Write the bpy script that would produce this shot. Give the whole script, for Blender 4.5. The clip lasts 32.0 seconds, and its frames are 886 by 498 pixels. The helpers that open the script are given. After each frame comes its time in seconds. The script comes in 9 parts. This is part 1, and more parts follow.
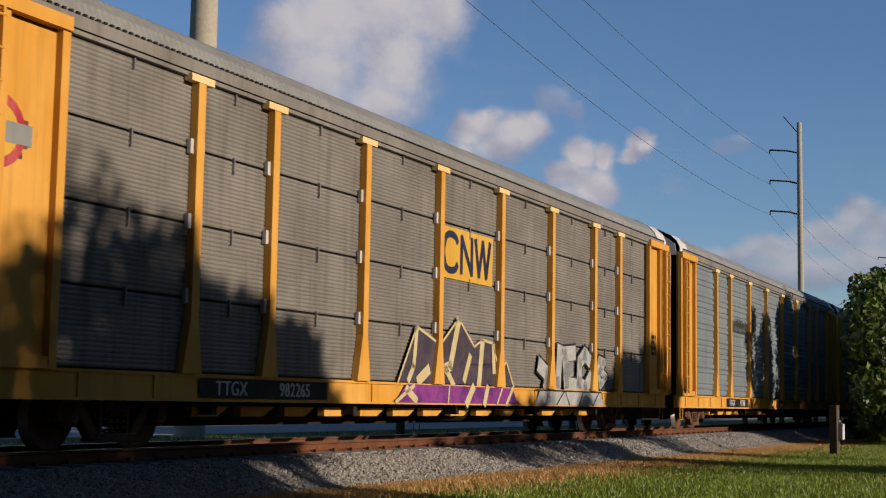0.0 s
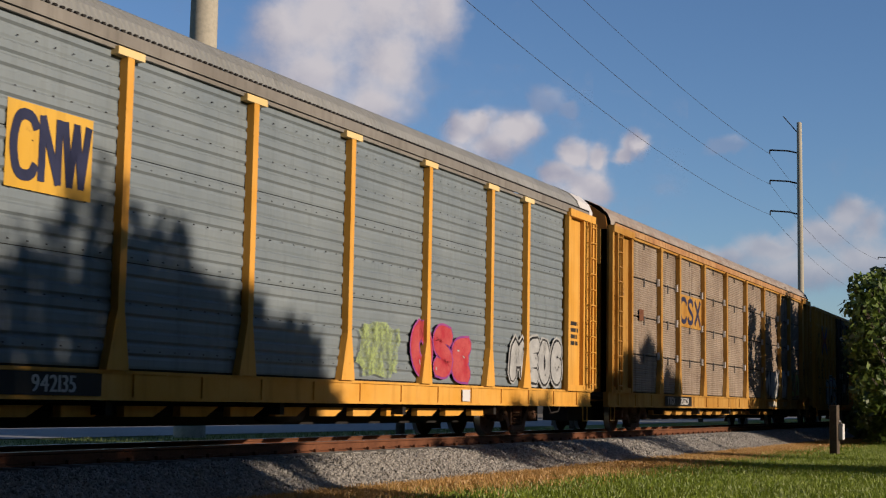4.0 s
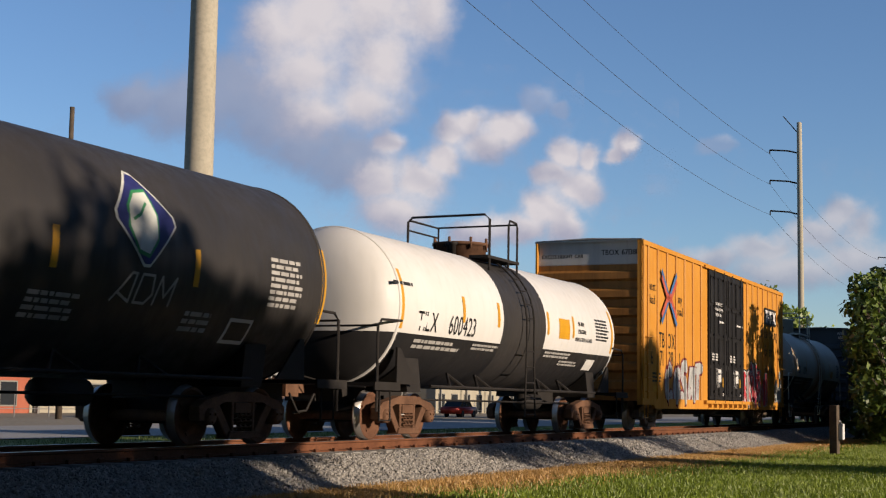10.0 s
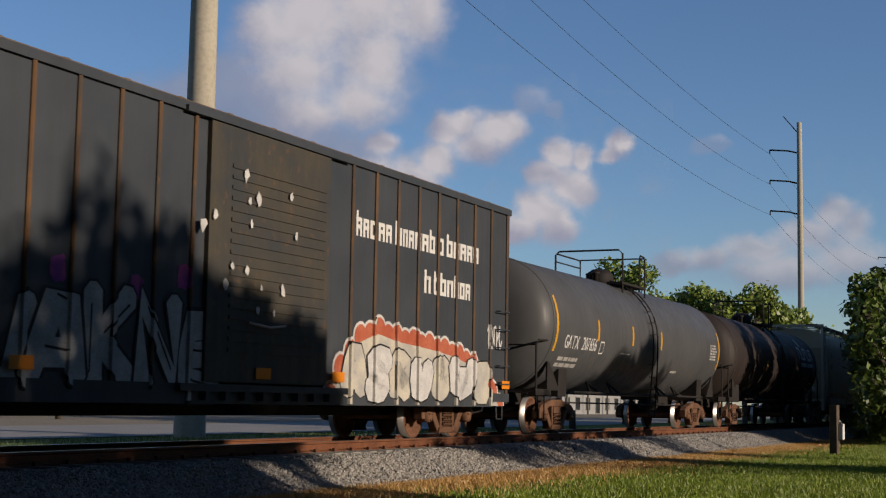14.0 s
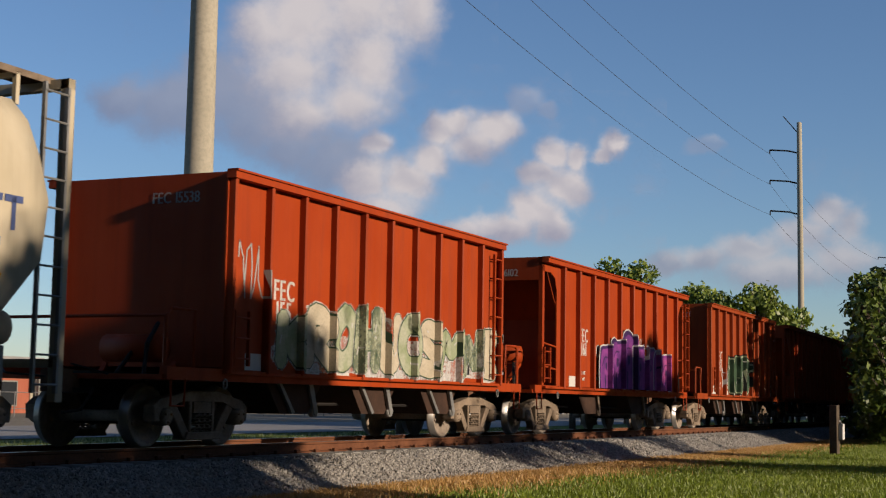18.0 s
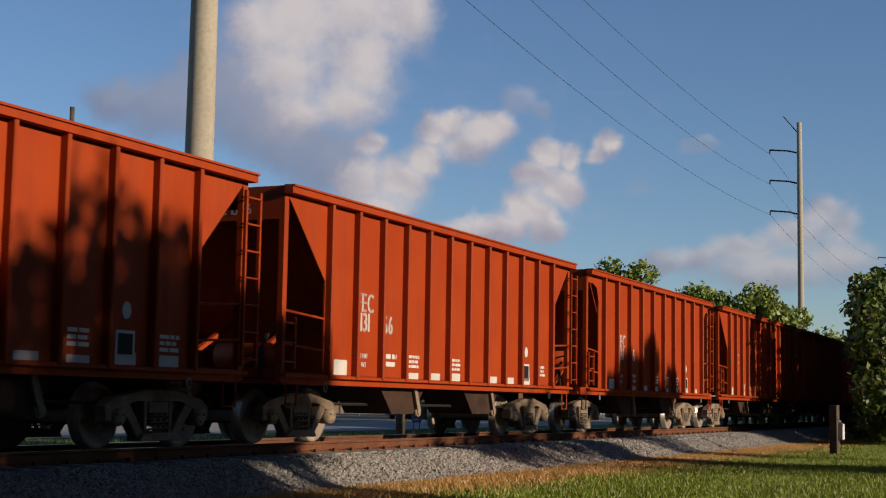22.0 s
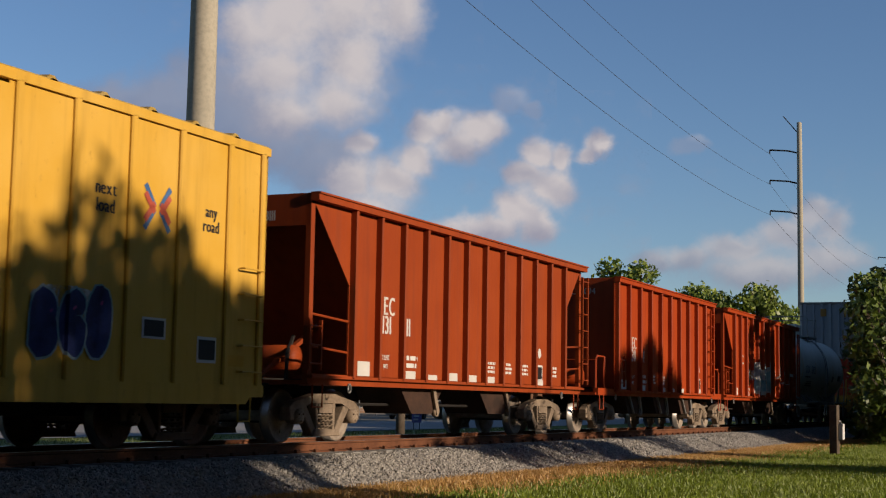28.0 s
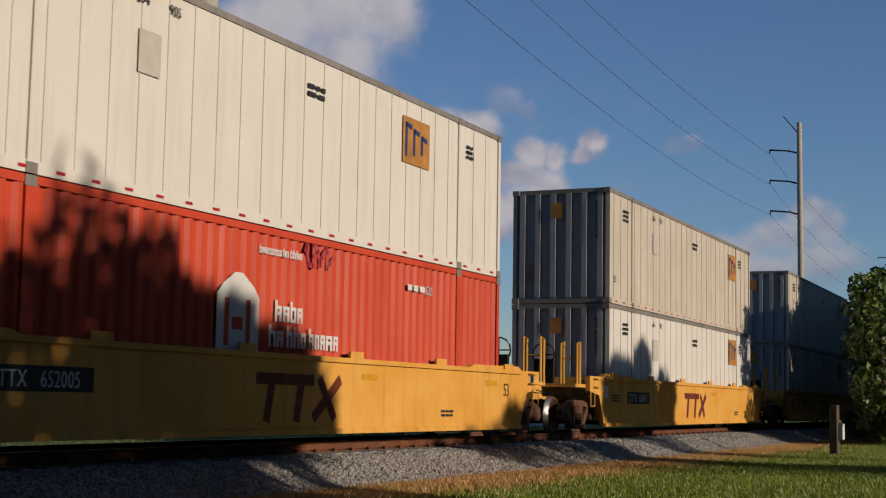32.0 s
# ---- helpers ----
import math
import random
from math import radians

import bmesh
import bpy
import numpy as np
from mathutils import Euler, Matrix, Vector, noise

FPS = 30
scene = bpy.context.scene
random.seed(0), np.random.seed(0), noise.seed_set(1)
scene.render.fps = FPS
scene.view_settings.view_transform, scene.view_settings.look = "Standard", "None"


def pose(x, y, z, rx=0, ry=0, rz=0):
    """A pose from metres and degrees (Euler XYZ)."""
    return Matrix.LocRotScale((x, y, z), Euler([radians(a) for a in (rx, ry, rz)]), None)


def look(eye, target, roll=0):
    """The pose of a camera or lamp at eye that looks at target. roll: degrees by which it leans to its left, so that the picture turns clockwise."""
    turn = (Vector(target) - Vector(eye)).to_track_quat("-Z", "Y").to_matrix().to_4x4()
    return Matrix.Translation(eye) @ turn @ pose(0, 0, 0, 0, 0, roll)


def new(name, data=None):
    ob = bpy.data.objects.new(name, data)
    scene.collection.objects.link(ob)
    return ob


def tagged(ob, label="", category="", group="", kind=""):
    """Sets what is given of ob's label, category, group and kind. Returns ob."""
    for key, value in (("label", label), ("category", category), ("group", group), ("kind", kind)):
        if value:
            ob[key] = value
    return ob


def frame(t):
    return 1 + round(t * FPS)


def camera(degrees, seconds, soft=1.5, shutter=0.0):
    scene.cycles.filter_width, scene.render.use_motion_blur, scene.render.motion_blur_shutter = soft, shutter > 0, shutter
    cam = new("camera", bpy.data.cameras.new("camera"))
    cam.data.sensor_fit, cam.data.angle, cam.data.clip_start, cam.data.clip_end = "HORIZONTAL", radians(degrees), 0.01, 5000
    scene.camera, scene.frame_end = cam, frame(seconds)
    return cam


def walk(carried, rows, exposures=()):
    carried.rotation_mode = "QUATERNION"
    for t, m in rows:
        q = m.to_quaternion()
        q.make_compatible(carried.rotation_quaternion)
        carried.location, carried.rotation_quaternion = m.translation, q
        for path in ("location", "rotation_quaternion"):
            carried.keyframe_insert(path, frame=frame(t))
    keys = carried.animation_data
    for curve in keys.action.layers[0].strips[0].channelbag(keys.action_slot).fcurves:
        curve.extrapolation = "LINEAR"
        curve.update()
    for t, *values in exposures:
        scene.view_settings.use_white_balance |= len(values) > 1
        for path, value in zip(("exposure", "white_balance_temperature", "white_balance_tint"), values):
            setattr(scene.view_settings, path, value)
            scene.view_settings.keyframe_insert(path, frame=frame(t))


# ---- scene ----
# the camera stands still on the lawn, tilted up a little
EYE = (0.0, 0.0, 0.673)
VIEW = pose(*EYE, 96.13, 0, -64.765) @ pose(0, 0, 0, 0, 0, 0.958)
cam = camera(34.47, 32.0, soft=1.2, shutter=0.05)
walk(cam, [(0.0, VIEW), (32.0, VIEW)], [(t, e + 0.41, k, 17) for t, e, k in ((0.0, 0.0, 6000), (1.5, 0.12, 6000), (6.5, 0.12, 6100), (8.2, 0.12, 6150), (9.0, 0.42, 6150), (10.2, 0.34, 6150), (11.0, 0.08, 6100), (14.0, 0.02, 6050), (17.0, 0.26, 6150), (19.0, 0.10, 6300), (29.5, 0.10, 6280), (30.5, 0.06, 6100), (31.0, -0.04, 6000), (32.0, -0.25, 5900))])

# ---- light: a low sun behind the lawn, clear sky ----
SUN_AZ, SUN_EL = 184.0, 15.0
world = bpy.data.worlds.new("sky")
scene.world = world
world.use_nodes = True
wn = world.node_tree.nodes
sky = wn.new("ShaderNodeTexSky")
sky.sky_type, sky.sun_disc = "NISHITA", False
sky.sun_elevation, sky.sun_rotation = radians(SUN_EL), radians(SUN_AZ)
sky.air_density, sky.dust_density, sky.ozone_density = 1.0, 0.1, 3.8
wn["Background"].inputs[1].default_value = 0.07
world.node_tree.links.new(sky.outputs[0], wn["Background"].inputs[0])
sun = new("sun", bpy.data.lights.new("sun", "SUN"))
sun.data.energy, sun.data.angle, sun.data.color = 5.0, radians(0.6), (1.0, 0.82, 0.58)
_a, _e = radians(SUN_AZ), radians(SUN_EL)
SUN_DIR = Vector((math.sin(_a) * math.cos(_e), math.cos(_a) * math.cos(_e), math.sin(_e)))
sun.matrix_world = look(SUN_DIR * 60, (0, 0, 0))


# ---- materials ----
def _mat(name):
    m = bpy.data.materials.new(name)
    m.use_nodes = True
    return m, m.node_tree.nodes, m.node_tree.links, m.node_tree.nodes["Principled BSDF"]


def _noise(n, l, scale, stretch=(1, 1, 1), detail=5, rough=0.6, off=(0, 0, 0)):
    tc, mp, no = n.new("ShaderNodeTexCoord"), n.new("ShaderNodeMapping"), n.new("ShaderNodeTexNoise")
    mp.inputs["Scale"].default_value, mp.inputs["Location"].default_value = stretch, off
    l.new(tc.outputs["Object"], mp.inputs[0])
    l.new(mp.outputs[0], no.inputs[0])
    no.inputs["Scale"].default_value, no.inputs["Detail"].default_value, no.inputs["Roughness"].default_value = scale, detail, rough
    return no


def _ramp(n, l, src, lo, hi, a=0.0, b=1.0):
    r = n.new("ShaderNodeMapRange")
    r.inputs[1].default_value, r.inputs[2].default_value, r.inputs[3].default_value, r.inputs[4].default_value = lo, hi, a, b
    l.new(src, r.inputs[0])
    return r.outputs[0]


def _mix(n, l, fac, a, b):
    m = n.new("ShaderNodeMix")
    m.data_type = "RGBA"
    for sock, v in ((m.inputs[0], fac), (m.inputs[6], a), (m.inputs[7], b)):
        if isinstance(v, (tuple, list)):
            sock.default_value = (*v, 1) if len(v) == 3 else v
        elif isinstance(v, (int, float)):
            sock.default_value = v
        else:
            l.new(v, sock)
    return m.outputs[2]


def _bump(n, l, src, bsdf, strength, dist):
    b = n.new("ShaderNodeBump")
    b.inputs["Strength"].default_value, b.inputs["Distance"].default_value = strength, dist
    l.new(src, b.inputs["Height"])
    l.new(b.outputs[0], bsdf.inputs["Normal"])


DARKEN = 0.58  # base colours are lowered to put deeper shade into them beside the sky


def darken(col, k=DARKEN):
    return tuple(k * v for v in col)


def paint(name, base, worn, dirt=0.35, rust=0.12, rough=0.5, rust_col=(0.16, 0.06, 0.025), metal=0.0):
    """Weathered paint on steel: broad fading, streaks of dirt that run down, specks of rust."""
    base, worn, rust_col = darken(base), darken(worn), darken(rust_col)
    m, n, l, p = _mat(name)
    broad = _noise(n, l, 0.9, (1, 1, 1))
    streak = _noise(n, l, 1.0, (5.0, 5.0, 0.35), 6)
    speck = _noise(n, l, 7.0, (1, 1, 0.6), 8, 0.7)
    c = _mix(n, l, _ramp(n, l, broad.outputs[0], 0.35, 0.7), base, worn)
    c = _mix(n, l, _ramp(n, l, streak.outputs[0], 0.5, 0.75, 0, dirt), c, tuple(0.35 * v + 0.01 for v in base))
    c = _mix(n, l, _ramp(n, l, speck.outputs[0], 0.66 - rust * 0.3, 0.78, 0, min(1.0, rust * 4)), c, rust_col)
    l.new(c, p.inputs["Base Color"])
    l.new(_ramp(n, l, streak.outputs[0], 0.3, 0.8, rough - 0.08, rough + 0.2), p.inputs["Roughness"])
    p.inputs["Metallic"].default_value, p.inputs["Specular IOR Level"].default_value = metal, 0.16
    _bump(n, l, speck.outputs[0], p, 0.25, 0.004)
    return m


def plain(name, col, rough=0.6, metal=0.0, vary=0.25):
    col = darken(col)
    m, n, l, p = _mat(name)
    no = _noise(n, l, 3.0, detail=6)
    l.new(_mix(n, l, _ramp(n, l, no.outputs[0], 0.3, 0.7), tuple(v * (1 - vary) for v in col), tuple(min(1, v * (1 + vary)) for v in col)), p.inputs["Base Color"])
    p.inputs["Roughness"].default_value, p.inputs["Metallic"].default_value = rough, metal
    p.inputs["Specular IOR Level"].default_value = 0.2
    return m


def rusty_steel(name, dark, light, rough=0.85):
    dark, light = darken(dark), darken(light)
    m, n, l, p = _mat(name)
    a, b = _noise(n, l, 2.2, detail=7), _noise(n, l, 25, detail=4)
    c = _mix(n, l, _ramp(n, l, a.outputs[0], 0.35, 0.68), dark, light)
    c = _mix(n, l, _ramp(n, l, b.outputs[0], 0.5, 0.75, 0, 0.6), c, tuple(v * 0.4 for v in dark))
    l.new(c, p.inputs["Base Color"])
    p.inputs["Roughness"].default_value, p.inputs["Specular IOR Level"].default_value = rough, 0.2
    _bump(n, l, b.outputs[0], p, 0.4, 0.006)
    return m


def ground_mat(name, cols, scale, rough=0.95, bump=0.03, island=False):
    cols = [darken(c, 0.66) for c in cols]
    m, n, l, p = _mat(name)
    a, b = _noise(n, l, scale, detail=8, rough=0.65), _noise(n, l, scale * 14, detail=4)
    c = _mix(n, l, _ramp(n, l, a.outputs[0], 0.36, 0.66), cols[0], cols[1])
    c = _mix(n, l, _ramp(n, l, b.outputs[0], 0.42, 0.7, 0, 0.8), c, cols[2])
    if island:
        g = n.new("ShaderNodeNewGeometry")
        c = _mix(n, l, _ramp(n, l, g.outputs["Random Per Island"], 0, 1, 0, 0.75), c, cols[3])
    l.new(c, p.inputs["Base Color"])
    p.inputs["Roughness"].default_value, p.inputs["Specular IOR Level"].default_value = rough, 0.15
    _bump(n, l, b.outputs[0], p, 0.7, bump)
    return m


YELLOW = paint("faded yellow paint", (0.74, 0.36, 0.045), (0.84, 0.46, 0.10), 0.4, 0.14)
RUSTY_EDGE = paint("rust-orange edge paint", (0.46, 0.23, 0.09), (0.60, 0.36, 0.16), 0.6, 0.6, 0.7)
BLEACHED = paint("sun-bleached yellow paint", (0.86, 0.62, 0.26), (0.92, 0.72, 0.38), 0.2, 0.05)
CLIP = plain("pale zinc clip", (0.62, 0.58, 0.54), 0.6)
YELLOW_OLD = paint("dirty yellow paint", (0.46, 0.22, 0.035), (0.56, 0.32, 0.08), 0.55, 0.28)
ORANGE = paint("orange-yellow paint", (0.62, 0.27, 0.032), (0.66, 0.31, 0.05), 0.25, 0.10)
LEMON = paint("warm yellow paint", (0.71, 0.41, 0.045), (0.77, 0.47, 0.08), 0.35, 0.16)
END_BROWN = paint("orange-brown end paint", (0.36, 0.15, 0.03), (0.44, 0.20, 0.05), 0.6, 0.25)
GALV = paint("weathered galvanised steel", (0.25, 0.232, 0.205), (0.35, 0.33, 0.295), 0.5, 0.10, 0.55, (0.13, 0.09, 0.06), 0.25)
GALV_BLUE = paint("bluish galvanised steel", (0.25, 0.30, 0.33), (0.31, 0.36, 0.38), 0.3, 0.03, 0.5, (0.12, 0.12, 0.12), 0.3)
GALV_BROWN = paint("brown stained galvanised steel", (0.28, 0.215, 0.16), (0.40, 0.325, 0.25), 0.75, 0.34, 0.65)
ROOF_GREY = paint("grey sheet roof", (0.30, 0.31, 0.30), (0.38, 0.385, 0.37), 0.4, 0.05, 0.5, metal=0.2)
ROOF_RUST = paint("rust streaked sheet roof", (0.36, 0.30, 0.25), (0.44, 0.40, 0.35), 0.75, 0.55, 0.65, (0.24, 0.10, 0.05))
BLACK = paint("black paint", (0.020, 0.020, 0.022), (0.030, 0.029, 0.030), 0.3, 0.03, 0.42, (0.06, 0.035, 0.02))
TANK_BLACK = paint("matt black tank paint", (0.036, 0.034, 0.034), (0.050, 0.046, 0.044), 0.35, 0.04, 0.5, (0.07, 0.045, 0.03))
TANK_GREY = paint("dark grey tank paint", (0.075, 0.078, 0.082), (0.095, 0.097, 0.10), 0.25, 0.02, 0.45)
TANK_BROWN = paint("brownish black tank paint", (0.026, 0.020, 0.018), (0.042, 0.032, 0.027), 0.4, 0.12, 0.55)
WHITE = paint("white paint", (0.74, 0.73, 0.70), (0.80, 0.79, 0.77), 0.10, 0.02, 0.4, (0.45, 0.36, 0.26))
CREAM = paint("yellowed white paint", (0.72, 0.66, 0.52), (0.78, 0.73, 0.60), 0.16, 0.10, 0.45, (0.40, 0.22, 0.10))
BEIGE = paint("dusty beige paint", (0.56, 0.49, 0.35), (0.64, 0.57, 0.43), 0.25, 0.06, 0.6, (0.34, 0.26, 0.18))
FERRIC = paint("iron red paint", (0.375, 0.046, 0.004), (0.425, 0.060, 0.007), 0.35, 0.08, 0.55, (0.10, 0.03, 0.015))
FERRIC_OLD = paint("faded iron red paint", (0.31, 0.048, 0.006), (0.36, 0.062, 0.010), 0.4, 0.1, 0.6, (0.09, 0.03, 0.015))
SCARLET = paint("fresh bright red paint", (0.50, 0.022, 0.012), (0.54, 0.028, 0.015), 0.15, 0.02, 0.4, (0.2, 0.02, 0.01))
RUST_ORANGE = paint("sun-bleached orange paint", (0.44, 0.13, 0.035), (0.50, 0.17, 0.05), 0.35, 0.10, 0.6)
CON_RED = paint("red container paint", (0.58, 0.066, 0.024), (0.64, 0.088, 0.034), 0.2, 0.03, 0.5)
CON_WHITE = paint("off-white container paint", (0.74, 0.71, 0.63), (0.79, 0.76, 0.69), 0.18, 0.05, 0.5, (0.38, 0.27, 0.17))
STEEL_BARE = plain("bare grey steel", (0.34, 0.34, 0.33), 0.45, 0.5)
TRUCK_RUST = rusty_steel("rust brown cast steel", (0.11, 0.055, 0.030), (0.20, 0.105, 0.06))
TRUCK_GREY = rusty_steel("dusty cast steel", (0.18, 0.135, 0.095), (0.37, 0.285, 0.205))
WHEEL_RUST = rusty_steel("rust brown wheel", (0.12, 0.055, 0.030), (0.21, 0.10, 0.055))
WHEEL_GREY = rusty_steel("dusty wheel", (0.26, 0.21, 0.165), (0.46, 0.385, 0.31))
TREAD = plain("bright worn tread", (0.42, 0.40, 0.38), 0.35, 0.8)
DARK = plain("near-black steel", (0.022, 0.019, 0.017), 0.75)
CHUTE_BROWN = rusty_steel("very dark brown steel", (0.035, 0.020, 0.014), (0.075, 0.038, 0.024))
RAIL_RUST = rusty_steel("rusty rail", (0.13, 0.048, 0.022), (0.20, 0.078, 0.034), 0.8)
RAIL_TOP = plain("polished rail head", (0.45, 0.43, 0.41), 0.3, 0.85)
CONCRETE = ground_mat("grey concrete", ((0.30, 0.29, 0.27), (0.38, 0.37, 0.34), (0.24, 0.23, 0.21)), 1.5, 0.9, 0.006)
POLE_CONC = ground_mat("spun concrete pole", ((0.40, 0.365, 0.28), (0.46, 0.42, 0.325), (0.32, 0.295, 0.23)), 0.6, 0.85, 0.004)
STONE = ground_mat("limestone ballast", ((0.21, 0.20, 0.185), (0.33, 0.315, 0.29), (0.10, 0.095, 0.09), (0.50, 0.475, 0.43)), 2.0, 0.95, 0.02, True)
ASPHALT = ground_mat("old asphalt", ((0.16, 0.16, 0.155), (0.20, 0.20, 0.19), (0.12, 0.12, 0.118)), 0.8, 0.9, 0.008)
LIGHT_ROAD = ground_mat("pale concrete road", ((0.30, 0.295, 0.28), (0.36, 0.35, 0.33), (0.24, 0.235, 0.225)), 0.5, 0.9, 0.008)
DIRT = ground_mat("sandy lot", ((0.26, 0.22, 0.16), (0.33, 0.29, 0.22), (0.18, 0.16, 0.11)), 0.4)
WOOD = ground_mat("weathered wood", ((0.085, 0.065, 0.048), (0.14, 0.11, 0.08), (0.05, 0.04, 0.03)), 3.0, 0.9, 0.01)
LETTER = plain("white lettering", (0.72, 0.71, 0.68), 0.55, vary=0.06)
LETTER_BLACK = plain("black lettering", (0.03, 0.03, 0.03), 0.6)
ORANGE_TAPE = plain("orange reflector tape", (0.72, 0.24, 0.015), 0.4, vary=0.1)
REFLECT = plain("yellow reflector tape", (0.66, 0.34, 0.02), 0.4, vary=0.1)


# ---- small mesh helpers ----
def cuboid(bm, x0, x1, y0, y1, z0, z1):
    v = [bm.verts.new(c) for c in ((x0, y0, z0), (x1, y0, z0), (x1, y1, z0), (x0, y1, z0), (x0, y0, z1), (x1, y0, z1), (x1, y1, z1), (x0, y1, z1))]
    for f in ((0, 3, 2, 1), (4, 5, 6, 7), (0, 1, 5, 4), (1, 2, 6, 5), (2, 3, 7, 6), (3, 0, 4, 7)):
        bm.faces.new([v[i] for i in f])
    return v


def rod(bm, pts, r, seg=6):
    """A round bar along a polyline."""
    pts = [Vector(p) for p in pts]
    rings = []
    for i, p in enumerate(pts):
        d = (pts[min(i + 1, len(pts) - 1)] - pts[max(i - 1, 0)]).normalized()
        a = d.cross(Vector((0, 0, 1)) if abs(d.z) < 0.9 else Vector((0, 1, 0))).normalized()
        b = d.cross(a)
        rings.append([bm.verts.new(p + (a * math.cos(k * math.tau / seg) + b * math.sin(k * math.tau / seg)) * r) for k in range(seg)])
    for p, q in zip(rings, rings[1:]):
        for k in range(seg):
            bm.faces.new((p[k], p[(k + 1) % seg], q[(k + 1) % seg], q[k]))
    bm.faces.new(rings[0][::-1])
    bm.faces.new(rings[-1])


def lathe(bm, prof, seg, axis="x", centre=(0, 0, 0), mats=None):
    """Turn a profile of (along, radius) about an axis."""
    rings = []
    for a, r in prof:
        ring = []
        for k in range(seg):
            c, s = r * math.cos(k * math.tau / seg), r * math.sin(k * math.tau / seg)
            p = {"x": (a, c, s), "y": (c, a, s), "z": (c, s, a)}[axis]
            ring.append(bm.verts.new([p[i] + centre[i] for i in range(3)]))
        rings.append(ring)
    for j, (p, q) in enumerate(zip(rings, rings[1:])):
        for k in range(seg):
            f = bm.faces.new((p[k], p[(k + 1) % seg], q[(k + 1) % seg], q[k]))
            f.smooth = True
            if mats:
                f.material_index = mats[j]
    bm.faces.new(rings[0])
    bm.faces.new(rings[-1])


def prism(bm, pts, y0, y1):
    """A plate with an (x, z) outline between two y."""
    a, b = [bm.verts.new((x, y0, z)) for x, z in pts], [bm.verts.new((x, y1, z)) for x, z in pts]
    bm.faces.new(a)
    bm.faces.new(b[::-1])
    for i in range(len(pts)):
        j = (i + 1) % len(pts)
        bm.faces.new((a[j], a[i], b[i], b[j]))


def mesh_of(name, bm, mats, smooth=False):
    bmesh.ops.recalc_face_normals(bm, faces=bm.faces)
    me = bpy.data.meshes.new(name)
    bm.to_mesh(me)
    bm.free()
    for m in mats if isinstance(mats, (list, tuple)) else [mats]:
        me.materials.append(m)
    if smooth:
        for p in me.polygons:
            p.use_smooth = True
    return me


def part(name, bm, mats, parent, label="", smooth=False):
    me = bm if isinstance(bm, bpy.types.Mesh) else mesh_of(name, bm, mats, smooth)
    ob = new(name, me)
    ob.parent = parent
    return tagged(ob, label)


def thing(name, label, category, group="", kind="", m=None):
    ob = new(name)
    if m is not None:
        ob.matrix_basis = m
    return tagged(ob, label, category, group, kind)


def solo(name, bm, mats, label, category, group="", kind="", smooth=False):
    return tagged(new(name, mesh_of(name, bm, mats, smooth)), label, category, group, kind)


# ---- the line of the track ----
TRACK_Y, BEND, BEND2 = 12.604, 2.295e-4, 3.57e-6


def centre(x):
    """Centre of the track and its heading at x; straight before 0 and after 150."""
    c = min(max(x, 0.0), 150.0)
    y, h = TRACK_Y + BEND * c * c / 2 + BEND2 * c**3 / 6, BEND * c + BEND2 * c * c / 2
    return y + (x - c) * h, h
# ---- ground, track bed, road ----
GROUND = -0.6
LAWN_SOIL = ground_mat("mown lawn", ((0.11, 0.15, 0.010), (0.15, 0.195, 0.015), (0.08, 0.105, 0.009)), 0.35, 0.95, 0.03)
DRY_SOIL = ground_mat("dry brown grass", ((0.42, 0.22, 0.055), (0.52, 0.30, 0.085), (0.28, 0.16, 0.045)), 0.7, 0.95, 0.03)


def sheet(name, xs, near, far, z0, z1, mat, label, category):
    """A strip along the track between two offsets from its centre line."""
    bm = bmesh.new()
    rows = []
    for x in xs:
        y, h = centre(x)
        rows.append([bm.verts.new((x - o * math.sin(h), y + o * math.cos(h), z)) for o, z in ((near, z0), (far, z1))])
    for p, q in zip(rows, rows[1:]):
        bm.faces.new((p[0], q[0], q[1], p[1]))
    return solo(name, bm, mat, label, category, kind="structure")


def build_ground():
    bm = bmesh.new()
    g = [-2500, -300, -60, -10, 20, 50, 90, 160, 400, 2500]
    grid = [[bm.verts.new((x, y, GROUND)) for y in g] for x in g]
    for i in range(len(g) - 1):
        for j in range(len(g) - 1):
            bm.faces.new((grid[i][j], grid[i + 1][j], grid[i + 1][j + 1], grid[i][j + 1]))
    solo("ground", bm, LAWN_SOIL, "wide flat green lawn and open ground", "ground", kind="structure")
    xs = [-60 + 4 * i for i in range(80)]
    sheet("verge", xs, -4.05, -2.3, GROUND + 0.02, GROUND + 0.06, DRY_SOIL, "strip of dry brown grass along the ballast", "grass")
    sheet("road", [-200, -50, 0, 50, 100, 200, 400], 15.8, 28.0, GROUND + 0.03, GROUND + 0.03, LIGHT_ROAD, "pale concrete road beyond the railway", "road")
    sheet("lot", [-200, -50, 0, 50, 100, 200, 400], 28.2, 62.0, GROUND + 0.02, GROUND + 0.02, DIRT, "sandy open lot beside the road", "ground")
    # ballast bed with two shoulders
    bm = bmesh.new()
    prof = ((-2.75, GROUND - 0.02), (-2.45, -0.52), (-1.72, -0.235), (-1.3, -0.205), (1.3, -0.205), (1.75, -0.22), (2.6, GROUND - 0.02))
    rows = []
    for x in [-80 + 2 * i for i in range(200)]:
        y, h = centre(x)
        rows.append([bm.verts.new((x - o * math.sin(h), y + o * math.cos(h), z + 0.03 * noise.noise((x * 0.8, o * 2, 0)))) for o, z in prof])
    for p, q in zip(rows, rows[1:]):
        for k in range(len(prof) - 1):
            bm.faces.new((p[k], q[k], q[k + 1], p[k + 1]))
    solo("track_bed", bm, STONE, "grey crushed limestone ballast bed", "track bed", kind="structure")


